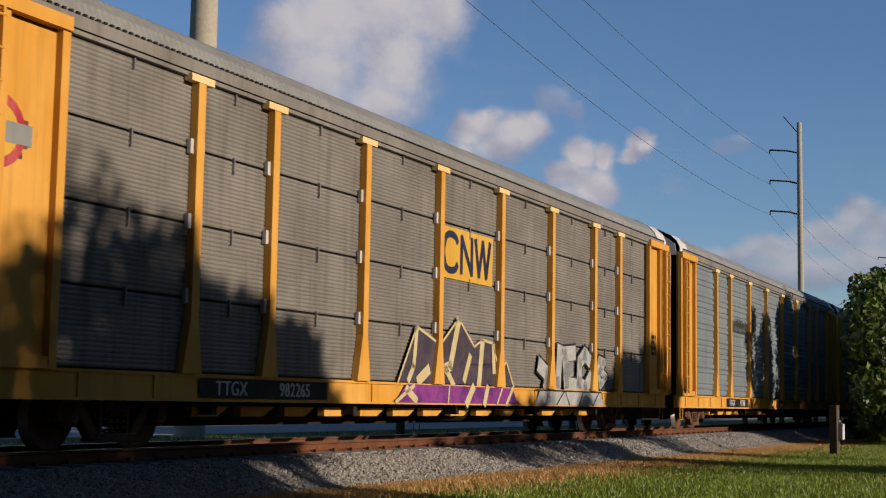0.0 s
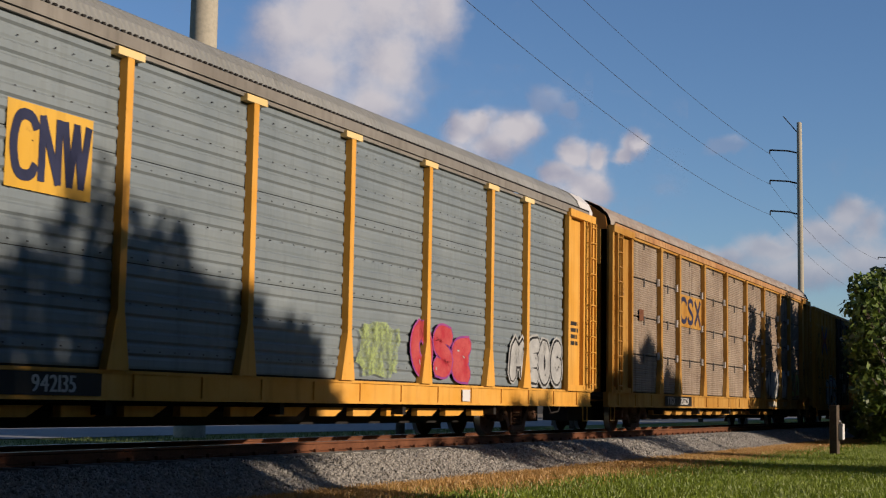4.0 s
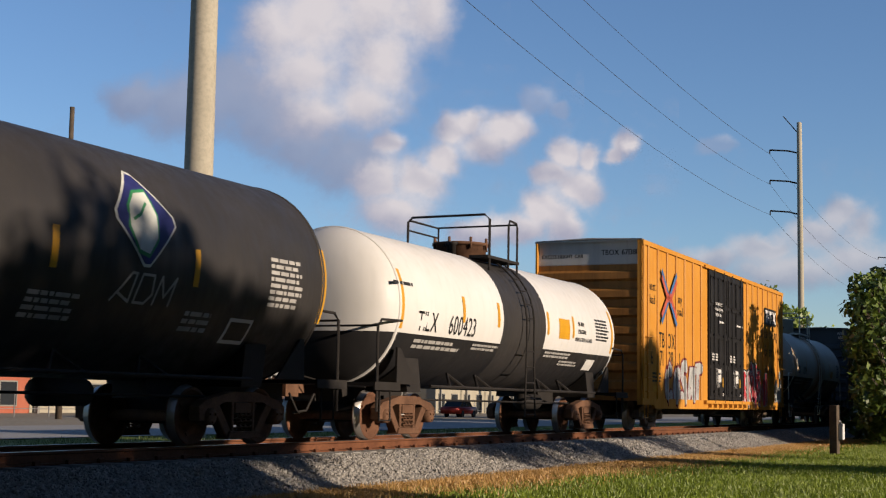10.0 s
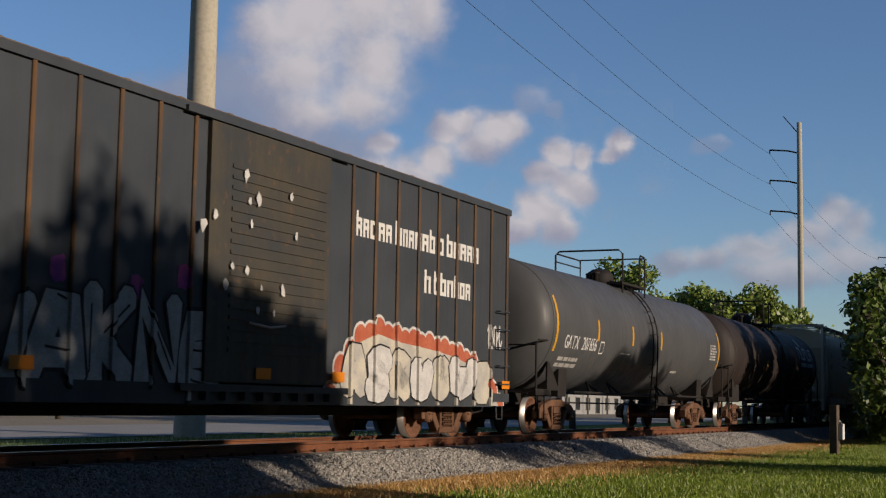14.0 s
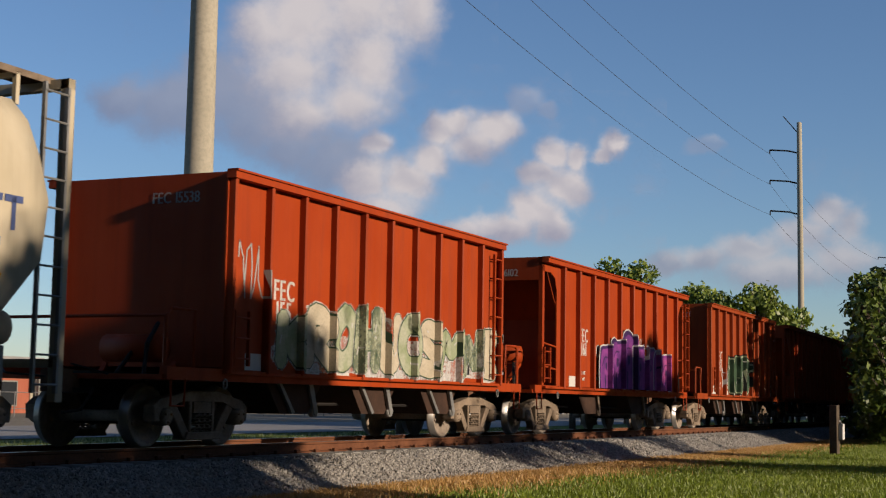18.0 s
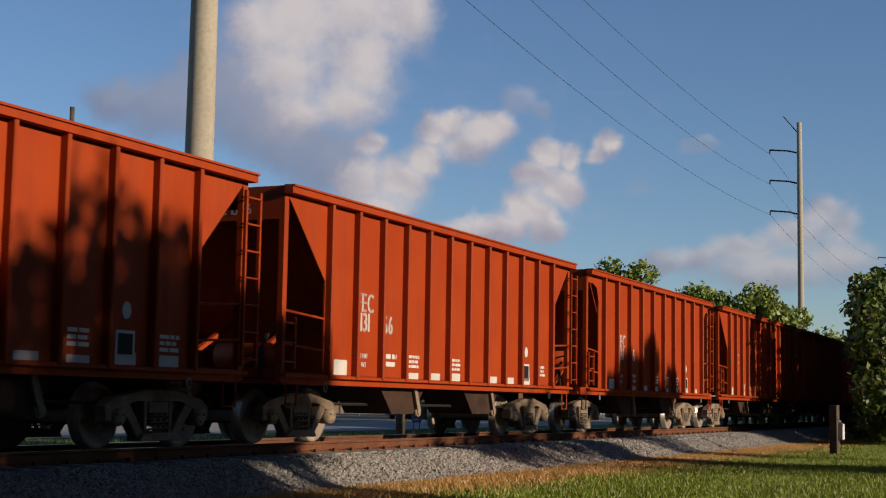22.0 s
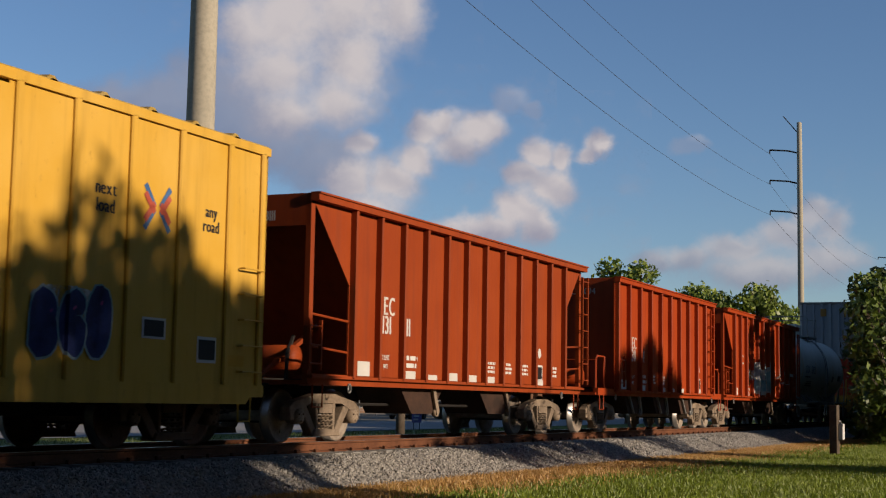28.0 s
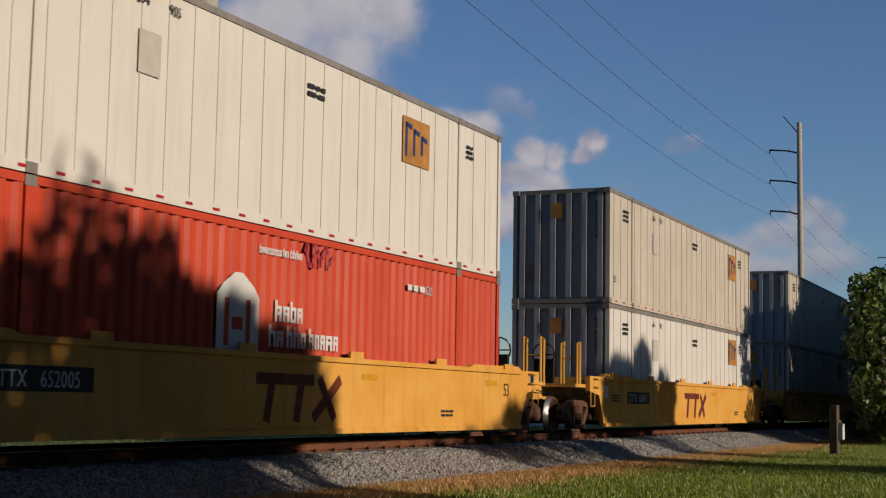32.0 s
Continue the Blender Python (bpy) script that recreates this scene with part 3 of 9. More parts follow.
def build_trees():
    rng = np.random.default_rng(11)
    # sea-grape beside the track, in front of the train
    tree("tree", 51.6, 6.6, 6, crown(rng, 20, 2.5, 1.0, 5.0, 0.85) + [(-2.2, 0.8, 3.6, 0.7), (-2.4, 1.0, 4.6, 0.6), (-1.8, 0.9, 5.4, 0.6), (-2.0, 0.6, 1.9, 0.9)], 9000, 0.13, LEAF_MID, "dense broad-leaved green tree beside the track", 21)
    # beyond the road
    for x, y, w, z0, z1, r, sd in ((110, 35.0, 3.4, 5.5, 12.2, 1.2, 1), (116, 31.0, 3.2, 4.5, 10.8, 1.2, 2), (112, 26.4, 3.6, 4.0, 10.2, 1.2, 3), (118, 24.8, 2.8, 3.5, 9.0, 1.1, 4), (124, 23.2, 3.0, 2.5, 7.2, 1.1, 5), (132, 21.6, 3.0, 2.0, 6.8, 1.1, 6)):
        tree("tree", x, y, z1, crown(rng, 16, w, z0, z1, r), 4600, 0.22, LEAF_SUN, "leafy sunlit green tree beyond the railway", 30 + sd, "trees beyond the railway")
    # along the track past the first tree
    for x, y, h, sd in ((56.0, 6.4, 7.0, 1), (60.0, 6.9, 7.3, 2), (64.5, 7.2, 7.6, 3), (69.0, 7.4, 7.8, 4), (74.0, 7.6, 7.8, 5), (79.0, 7.8, 8.0, 6), (84.5, 8.2, 8.0, 7), (90.0, 8.4, 8.0, 8), (96.0, 8.8, 8.0, 9), (102.0, 9.2, 8.0, 10)):
        tree("tree", x, y, h, crown(rng, 24, 2.7, 0.7, h - 0.8, 1.0), 7600, 0.21, LEAF, "dense broad-leaved green tree beside the track", 70 + sd, "trees beside the track", trunk_r=0.14)
    # behind the viewer, whose shade falls on the train: crowns with a stepped skyline
    shade = "trees behind the lawn"
    for sd, (tx, nl, base, skyline) in enumerate(((12.0, 4600, 5.6, ((6.5, 10.4), (8, 10.8), (9.5, 10.2), (11, 10.6), (12.5, 10.0), (14, 10.4), (15.3, 9.9))), (19.5, 6800, 5.9, ((16.3, 10.1), (17.5, 10.4), (18.6, 10.0), (19.4, 10.25), (20.5, 11.25), (21.2, 10.75), (21.9, 10.95), (22.4, 10.4))), (24.0, 5200, 7.7, ((23.1, 10.05), (23.8, 9.85), (24.6, 9.75), (25.4, 9.6), (26.0, 8.9))), (38.6, 5200, 7.35, ((31.8, 8.2), (33.0, 8.5), (34.2, 8.7), (35.4, 9.1), (36.8, 8.4), (38.2, 9.0), (39.0, 8.4))), (44.5, 4600, 8.0, ((40.8, 9.6), (41.6, 10.2), (42.6, 9.7), (43.7, 10.4), (44.8, 9.4), (46.0, 9.8))))):
        clumps = []
        for x, z in skyline:
            r = 0.75
            low = base if abs(x - 38.6) > 0.5 else 1.6
            while z > low + 0.5:
                r = min(r, (z - low) / 2)
                clumps.append((x - tx + 0.3 * (rng.random() - 0.5), 2.0 * (rng.random() - 0.5), z - r, r))
                z -= r * 1.25
                r = min(1.3, r * 1.25)
        tree("tree", tx - 8.6, -16.0, 11, clumps, nl, 0.2, LEAF, "tall leafy tree behind the lawn", 50 + sd, shade)
    # unseen trees added around the lawn to hold skylight off the train
    for k, (x, y, w, z0, z1) in enumerate(((-4.0, -9.0, 5.5, 4.0, 17), (-7.0, -3.0, 5.5, 4.0, 18), (-12.0, 5.0, 5.5, 3.0, 18), (-3.0, -17.0, 6.0, 2.0, 17), (-16.0, -10.0, 6.0, 2.0, 18), (-19.0, 4.0, 6.0, 2.0, 18), (62.0, -13.0, 4.5, 2.5, 15), (68.0, -10.0, 5.0, 2.0, 18), (76.0, -12.0, 5.5, 2.0, 18), (90.0, -12.0, 6.0, 2.0, 18))):
        tree("tree", x, y, z1, crown(rng, 34, w, z0, z1, 2.1), 6800, 0.46, LEAF_DARK, "broad tree added out of view to block skylight", 130 + k, "shade trees on the lawn", trunk_r=0.34)
    # one high canopy over the viewer, two beside the lawn: added to block skylight
    over = [(0.0 + 22.0 * rng.random(), 1.0 + 12.0 * rng.random(), 14.2 + 4.0 * rng.random(), 1.7 + 0.8 * rng.random()) for k in range(58)]
    tree("tree", 4.0, -7.0, 19, over, 15000, 0.46, LEAF_DARK, "tall spreading tree added unseen to block skylight", 160, "shade trees on the lawn", trunk_r=0.34)
    for k, (x, y, w, z0, z1) in enumerate(((92.0, -7.0, 9.0, 9.5, 20.0), (-5.0, 9.0, 6.0, 8.0, 17.0))):
        tree("tree", x, y, z1, crown(rng, 40, w, z0, z1, 2.0), 8000, 0.46, LEAF_DARK, "tall spreading tree added unseen to block skylight", 161 + k, "shade trees on the lawn", trunk_r=0.34)
    # far tree line, never in view, added to cut the low skylight
    for k in range(20):
        x = -90 + 12 * k
        tree("tree", x, -48 - 5 * rng.random(), 14, crown(rng, 22, 6.5, 1.5, 12.6, 2.8), 3600, 0.6, LEAF_DARK, "dense far tree added out of view against low skylight", 90 + k, "hedge trees behind the lawn")


# ---- buildings, fence and cars beyond the road ----
def build_far_side():
    walls = {"coral": paint("coral stucco", (0.40, 0.12, 0.07), (0.44, 0.15, 0.09), 0.1, 0.0, 0.9), "cream": paint("cream stucco", (0.40, 0.36, 0.27), (0.46, 0.42, 0.32), 0.1, 0.0, 0.9), "brown": paint("brown stucco", (0.20, 0.12, 0.08), (0.24, 0.15, 0.10), 0.1, 0.0, 0.9), "grey": paint("grey stucco", (0.30, 0.30, 0.29), (0.36, 0.36, 0.35), 0.1, 0.0, 0.9)}
    glass = plain("dark window glass", (0.03, 0.035, 0.04), 0.1, vary=0.1)
    trim = plain("grey trim", (0.26, 0.25, 0.22), 0.6, vary=0.05)
    for x, y, w, d, h, col, nwin in ((66.5, 70, 27, 12, 3.6, "coral", 6), (98, 72, 32, 14, 3.6, "cream", 2), (131, 74, 28, 14, 3.6, "brown", 8), (163, 70, 32, 14, 3.8, "cream", 9), (190, 64, 36, 14, 3.6, "grey", 9)):
        b = thing("shop_building", "low single-storey %s stucco building" % {"cream": "pale tan"}.get(col, col), "building", "low buildings", m=pose(x, y, GROUND))
        bm = bmesh.new()
        cuboid(bm, -w / 2, w / 2, 0, d, 0, h)
        part("wall", bm, walls[col], b)
        bm = bmesh.new()
        cuboid(bm, -w / 2 - 0.3, w / 2 + 0.3, -0.9, d + 0.3, h, h + 0.35)
        part("roof", bm, walls["grey"], b)
        for k in range(nwin):
            wx = -w / 2 + (k + 0.5) * w / nwin
            bm = bmesh.new()
            cuboid(bm, wx - 0.9, wx + 0.9, -0.05, 0.06, 0.5 if k % 3 else 0.05, 2.3)
            win = part("window" if k % 3 else "door", bm, trim, b)
            bm = bmesh.new()
            cuboid(bm, wx - 0.8, wx + 0.8, -0.06, 0.0, 0.6 if k % 3 else 0.15, 2.2)
            part("pane", bm, glass, win)
        for k in range(0, nwin + 1, 2):
            bm = bmesh.new()
            wx = -w / 2 + k * w / nwin
            cuboid(bm, wx - 0.12, wx + 0.12, -0.85, -0.62, 0, h)
            part("column", bm, trim, b)
    # chain-link fence: posts and rails
    f = thing("fence", "low grey wire fence along the lot", "fence", kind="structure")
    post = bmesh.new()
    rod(post, [(0, 0, 0), (0, 0, 1.5)], 0.035, 6)
    pm = mesh_of("post", post, STEEL_BARE)
    for k in range(34):
        ob = part("post", pm, None, f)
        ob.matrix_basis = pose(38 + 3.0 * k, 58.0, GROUND)
    for z in (0.5, 1.45):
        bm = bmesh.new()
        rod(bm, [(38, 58, GROUND + z), (137, 58, GROUND + z)], 0.022, 5)
        part("top_rail", bm, STEEL_BARE, f)
    # short wooden posts between track and road
    bm = bmesh.new()
    lathe(bm, [(-0.2, 0.17), (0.95, 0.16), (1.0, 0.12)], 10, "z")
    pm = mesh_of("bollard", bm, WOOD)
    for x, y in ((24.4, 22.6), (45.5, 23.0), (66.0, 24.0)):
        tagged(new("bollard", pm), "short dark wooden post by the road", "bollard", "roadside posts").matrix_basis = pose(x, y, GROUND)
    # parked cars
    tyre = plain("black tyre", (0.02, 0.02, 0.02), 0.8)
    for x, y, col, lab, turn in ((93.0, 46.5, (0.42, 0.44, 0.46), "silver parked car", 5), (104.0, 52.0, (0.05, 0.05, 0.06), "dark parked car", 4), (112.0, 51.0, (0.30, 0.03, 0.02), "red parked car", 3)):
        c = thing("car", lab + " on the lot", "car", "parked cars", m=pose(x, y, GROUND + 0.02, 0, 0, turn))
        bm = bmesh.new()
        prism(bm, ((-2.2, 0.3), (-2.25, 0.75), (-2.1, 0.92), (2.0, 0.92), (2.2, 0.7), (2.2, 0.3)), -0.85, 0.85)
        bmesh.ops.bevel(bm, geom=bm.edges[:], offset=0.06, segments=2, affect="EDGES")
        part("body", bm, plain(lab + " paint", col, 0.3, 0.3, 0.05), c, smooth=True)
        bm = bmesh.new()
        prism(bm, ((-1.7, 0.9), (-1.1, 1.42), (0.6, 1.45), (1.3, 0.9)), -0.72, 0.72)
        part("cabin", bm, glass, c)
        bm = bmesh.new()
        prism(bm, ((-1.15, 1.40), (-1.0, 1.48), (0.5, 1.5), (0.65, 1.42)), -0.7, 0.7)
        part("roof", bm, plain(lab + " roof", col, 0.3, 0.3, 0.05), c)
        for wx in (-1.35, 1.35):
            for wy in (-0.8, 0.6):
                bm = bmesh.new()
                lathe(bm, [(wy - 0.08, 0.2), (wy - 0.1, 0.3), (wy + 0.1, 0.3), (wy + 0.12, 0.2)], 14, "y", (wx, 0, 0.31))
                part("wheel", bm, tyre, c)
    s = thing("yard_sign", "small purple and white sign by the road", "sign", m=pose(58.0, 28.5, GROUND))
    bm = bmesh.new()
    cuboid(bm, -0.45, 0.45, -0.02, 0.02, 0.35, 0.95)
    part("panel", bm, plain("purple sign", (0.16, 0.13, 0.34), 0.6), s)
    bm = bmesh.new()
    for k in range(3):
        cuboid(bm, -0.35, 0.3 - 0.1 * k, -0.026, -0.022, 0.78 - 0.16 * k, 0.85 - 0.16 * k)
    part("lettering", bm, LETTER, s)
    bm = bmesh.new()
    for wx in (-0.3, 0.3):
        rod(bm, [(wx, 0, 0), (wx, 0, 0.4)], 0.015, 5)
    part("stake", bm, DARK, s)
# ---- running gear ----
WHEELSETS = []
_gear = {}


def gear_mesh(kind):
    if kind in _gear:
        return _gear[kind]
    frame_m, wheel_m = (TRUCK_RUST, WHEEL_RUST) if kind == "rust" else (TRUCK_GREY, WHEEL_GREY)
    out = {}
    bm = bmesh.new()
    # wheelset: axle and two dished wheels with flanges
    for s in (-1, 1):
        o = 0.72 * s
        prof = [(o + s * 0.07, 0.10), (o + s * 0.085, 0.13), (o + s * 0.02, 0.17), (o + s * 0.01, 0.33), (o + s * 0.06, 0.36), (o + s * 0.07, 0.415), (o - s * 0.04, 0.42), (o - s * 0.045, 0.448), (o - s * 0.07, 0.44), (o - s * 0.07, 0.36), (o - s * 0.02, 0.32), (o - s * 0.03, 0.14), (o - s * 0.09, 0.11)]
        lathe(bm, prof, 36, "y", mats=[0, 0, 0, 0, 0, 1, 1, 0, 0, 0, 0, 0])
        # balance marks cast into the plate
        for k in range(3):
            a = k * 2.1 + 0.3
            cuboid(bm, 0.25 * math.cos(a) - 0.025, 0.25 * math.cos(a) + 0.025, min(o + s * 0.015, o + s * 0.03), max(o + s * 0.015, o + s * 0.03), 0.25 * math.sin(a) - 0.02, 0.25 * math.sin(a) + 0.02)
    lathe(bm, [(-1.08, 0.075), (-0.8, 0.085), (0, 0.08), (0.8, 0.085), (1.08, 0.075)], 14, "y")
    out["wheelset"] = mesh_of("wheelset", bm, [wheel_m, TREAD])
    # side frame of cast steel, with windows beside the springs
    bm = bmesh.new()
    y0, y1 = -0.09, 0.09
    prism(bm, ((-1.12, 0.36), (-1.14, 0.56), (-0.98, 0.66), (-0.72, 0.70), (-0.3, 0.78), (0.3, 0.78), (0.72, 0.70), (0.98, 0.66), (1.14, 0.56), (1.12, 0.36), (0.98, 0.36), (0.94, 0.50), (0.76, 0.54), (0.5, 0.64), (-0.5, 0.64), (-0.76, 0.54), (-0.94, 0.50), (-0.98, 0.36)), y0, y1)
    for s in (-1, 1):
        prism(bm, ((s * 0.80, 0.56), (s * 0.62, 0.60), (s * 0.30, 0.20), (s * 0.42, 0.12)), y0 + 0.01, y1 - 0.01)
        prism(bm, ((s * 0.24, 0.66), (s * 0.32, 0.66), (s * 0.30, 0.2), (s * 0.24, 0.2)), y0 + 0.01, y1 - 0.01)
    prism(bm, ((-0.44, 0.10), (0.44, 0.10), (0.38, 0.21), (-0.38, 0.21)), y0 - 0.03, y1 + 0.03)
    bmesh.ops.bevel(bm, geom=[e for e in bm.edges if abs(e.verts[0].co.y - e.verts[1].co.y) < 0.01], offset=0.012, segments=1, affect="EDGES")
    out["side_frame"] = mesh_of("side_frame", bm, frame_m)
    bm = bmesh.new()
    rod(bm, [(0.055 * math.cos(a * 0.9), -0.06 + 0.055 * math.sin(a * 0.9), 0.21 + 0.012 * a) for a in range(22)], 0.017, 5)
    out["spring"] = mesh_of("spring", bm, frame_m)
    bm = bmesh.new()
    cuboid(bm, -0.21, 0.21, -0.08, 0.08, 0.47, 0.62)
    out["bolster_end"] = mesh_of("bolster_end", bm, frame_m)
    bm = bmesh.new()
    lathe(bm, [(-0.13, 0.06), (-0.12, 0.115), (-0.02, 0.125), (0.1, 0.12)], 16, "y")
    for k in range(3):
        a = k * 2.094 + 0.5
        lathe(bm, [(-0.15, 0.02), (-0.12, 0.022)], 6, "y", (0.07 * math.cos(a), 0, 0.07 * math.sin(a)))
    out["bearing_cap"] = mesh_of("bearing_cap", bm, frame_m, True)
    bm = bmesh.new()
    cuboid(bm, -0.20, 0.20, -1.02, 1.02, 0.45, 0.68)
    cuboid(bm, -0.18, 0.18, -0.5, 0.5, 0.66, 0.78)
    for s in (-1, 1):
        cuboid(bm, s * 0.52 - 0.06, s * 0.52 + 0.06, -0.8, 0.8, 0.3, 0.42)
    out["bolster"] = mesh_of("bolster", bm, DARK)
    _gear[kind] = out
    return out


def truck(car, x, kind="rust"):
    g = gear_mesh(kind)
    t = part("truck", g["bolster"], None, car, "two-axle freight truck")
    t.location.x = x
    for s in (-1, 1):
        f = part("side_frame", g["side_frame"], None, t)
        f.location.y = s * 1.0
        f = part("bolster_end", g["bolster_end"], None, t)
        f.location.y = s * 1.0
        for k in (-0.13, 0.0, 0.13):
            f = part("spring", g["spring"], None, t)
            f.location = (k, s * 1.0, 0)
        w = part("wheelset", g["wheelset"], None, t)
        w.location = (0.89 * s, 0, 0.42)
        WHEELSETS.append((s, w))
        for k in (-1, 1):
            b = part("bearing_cap", g["bearing_cap"], None, t)
            b.location, b.rotation_euler.z = (0.89 * s, 1.02 * k, 0.42), 0 if k < 0 else math.pi
    return t


# ---- the cars, front of the train first: builder, centre at the start, half the truck spacing ----
TRAIN = []


def add(car, x0, half, kind="rust"):
    for s in (-1, 1):
        truck(car, s * half, kind)
    TRAIN.append((car, x0, half))
    return car


SPEED, GAIN = 15.884, 0.008075


def car_pose(x, half):
    a, b = x - half, x + half
    (ya, _), (yb, _) = centre(a), centre(b)
    return pose((a + b) / 2, (ya + yb) / 2, 0, 0, 0, math.degrees(math.atan2(yb - ya, b - a)))


def motions():
    for car, x0, half in TRAIN:
        rows = []
        for k in range(33):
            rows.append((k * 1.0, car_pose(x0 - SPEED * k - GAIN * k * k / 2, half)))
        walk(car, rows)
    # wheels roll: one row a film frame, the same turn for every axle
    lead = {}
    for s, w in WHEELSETS:
        if s not in lead:
            rows = []
            for k in range(32 * FPS + 1):
                t = k / FPS
                rows.append((t, pose(0.89 * s, 0, 0.42, 0, -math.degrees((SPEED * t + GAIN * t * t / 2) / 0.42) % 360, 0)))
            walk(w, rows)
            lead[s] = w.animation_data
        else:
            w.rotation_mode = "QUATERNION"
            keys = w.animation_data_create()
            keys.action, keys.action_slot = lead[s].action, lead[s].action_slot
    for ob, m in CLOUDS:
        side = m.to_3x3() @ Vector((-1, 0, 0))
        size = ob.scale[0]
        walk(ob, [(t, Matrix.Translation(side * size * 2.7 * t) @ m) for t in (0.0, 8.0, 16.0, 24.0, 32.0)])
# ---- lettering and spray paint ----
_glyph = {}


def load_glyphs():
    chars = sorted(set("ABCDEFGHIJKLMNOPQRSTUVWXYZ0123456789abcdefghijklmnopqrstuvwxyz.-&"))
    tmp = []
    for c in chars:
        cu = bpy.data.curves.new("glyph", "FONT")
        cu.body, cu.resolution_u, cu.size = c, 3, 1.0
        tmp.append((c, new("glyph", cu)))
    deps = bpy.context.evaluated_depsgraph_get()
    for c, ob in tmp:
        me = bpy.data.meshes.new_from_object(ob.evaluated_get(deps))
        vs = [v.co.copy() for v in me.vertices]
        x0, x1 = (min(v.x for v in vs), max(v.x for v in vs)) if vs else (0, 0.3)
        _glyph[c] = ([(v.x - x0, v.y) for v in vs], [tuple(p.vertices) for p in me.polygons], x1 - x0)
        bpy.data.meshes.remove(me)
    for c, ob in tmp:
        cu = ob.data
        bpy.data.objects.remove(ob)
        bpy.data.curves.remove(cu)


load_glyphs()


def side_face(y):
    return lambda x, z: (x, y, z)


def barrel_face(r, zc, lift=0.006):
    def f(x, z):
        h = max(-r * 0.995, min(r * 0.995, z - zc))
        return (x, -math.sqrt((r + lift) ** 2 - h * h), z)
    return f


def end_face(x):
    """On the leading end, read along -y."""
    return lambda u, z: (x, -u, z)


def letters(parent, text, x, z, size, face, mat=None, squeeze=0.85, gap=0.10, align="c", bold=0.004, name="lettering", label=""):
    """A line of built-in font on a surface; size is the capital height."""
    k = size / 0.70
    width = sum((_glyph[c][2] + gap if c in _glyph else 0.38) for c in text) * k * squeeze
    pen = x - (width / 2 if align == "c" else 0)
    bm = bmesh.new()
    for c in text:
        if size >= 0.30 and len(bm.verts):
            part(name, bm, mat or LETTER, parent, label)
            bm = bmesh.new()
        if c not in _glyph:
            pen += 0.38 * k * squeeze
            continue
        vs, fs, w = _glyph[c]
        for dx in ((0.0,) if not bold else (-bold, bold)):
            bv = [bm.verts.new(face(pen + dx + vx * k * squeeze, z + vy * k)) for vx, vy in vs]
            for f in fs:
                try:
                    bm.faces.new([bv[i] for i in f])
                except ValueError:
                    pass
        pen += (w + gap) * k * squeeze
    return part(name, bm, mat or LETTER, parent, label)


def bars(parent, x0, x1, z0, z1, rows, face, mat=None, seed=1, name="small_lettering", label=""):
    """Small print that cannot be read: rows of short bars."""
    rng = random.Random(seed)
    bm = bmesh.new()
    h = (z1 - z0) / rows
    for r in range(rows):
        x = x0
        end = x1 - rng.random() * 0.25 * (x1 - x0)
        while x < end:
            w = min(end - x, h * (0.8 + 2.2 * rng.random()))
            quad(bm, face, x, x + w, z0 + r * h + 0.18 * h, z0 + r * h + 0.78 * h)
            x += w + 0.35 * h
    return part(name, bm, mat or LETTER, parent, label)


def name_blocks(parent, x0, x1, z0, h, face, mat=None, seed=1, label=""):
    """A company name as plain upright blocks of letter width."""
    rng = random.Random(seed)
    x, first = x0, True
    while x < x1 - 0.3 * h:
        w = h * (0.42 + 0.22 * rng.random())
        t = h if first or rng.random() < 0.25 else h * 0.74
        bar = w * 0.34
        bm = bmesh.new()
        quad(bm, face, x, x + bar, z0, z0 + t)
        quad(bm, face, x + w - bar, x + w, z0, z0 + h * 0.74)
        for lo in ((0.58, 0.0, 0.30)[rng.randrange(3)], 0.58):
            quad(bm, lift(face, 0.001), x + bar * 0.8, x + w - bar * 0.8, z0 + h * lo, z0 + h * (lo + 0.16))
        part("name_block", bm, mat or LETTER, parent, label if first else "")
        first = rng.random() > 0.86
        x += w + h * (0.32 if first else 0.11)


def quad(bm, face, x0, x1, z0, z1, nz=1):
    for k in range(nz):
        a, b = z0 + (z1 - z0) * k / nz, z0 + (z1 - z0) * (k + 1) / nz
        bm.faces.new([bm.verts.new(face(*p)) for p in ((x0, a), (x1, a), (x1, b), (x0, b))])


def decal(parent, x0, x1, z0, z1, face, mat, name="decal", label="", nz=1):
    bm = bmesh.new()
    quad(bm, face, x0, x1, z0, z1, nz)
    return part(name, bm, mat, parent, label)


def poly(parent, pts, face, mat, name="emblem", label="", cut=0.15):
    """A filled outline on a surface, cut fine enough to follow a curve."""
    bm = bmesh.new()
    rim = []
    for (x0, z0), (x1, z1) in zip(pts, pts[1:] + pts[:1]):
        n = max(1, int(math.hypot(x1 - x0, z1 - z0) / cut))
        rim += [(x0 + (x1 - x0) * k / n, z0 + (z1 - z0) * k / n) for k in range(n)]
    cx, cz = sum(p[0] for p in rim) / len(rim), sum(p[1] for p in rim) / len(rim)
    rings = [[bm.verts.new(face(cx + (x - cx) * f, cz + (z - cz) * f)) for x, z in rim] for f in (1.0, 0.8, 0.6, 0.4, 0.2)]
    for a, b in zip(rings, rings[1:]):
        for i in range(len(rim)):
            j = (i + 1) % len(rim)
            bm.faces.new((a[i], a[j], b[j], b[i]))
    bm.faces.new(rings[-1])
    return part(name, bm, mat, parent, label)


def lift(face, d):
    def f(x, z):
        p = face(x, z)
        return (p[0], p[1] - d, p[2])
    return f


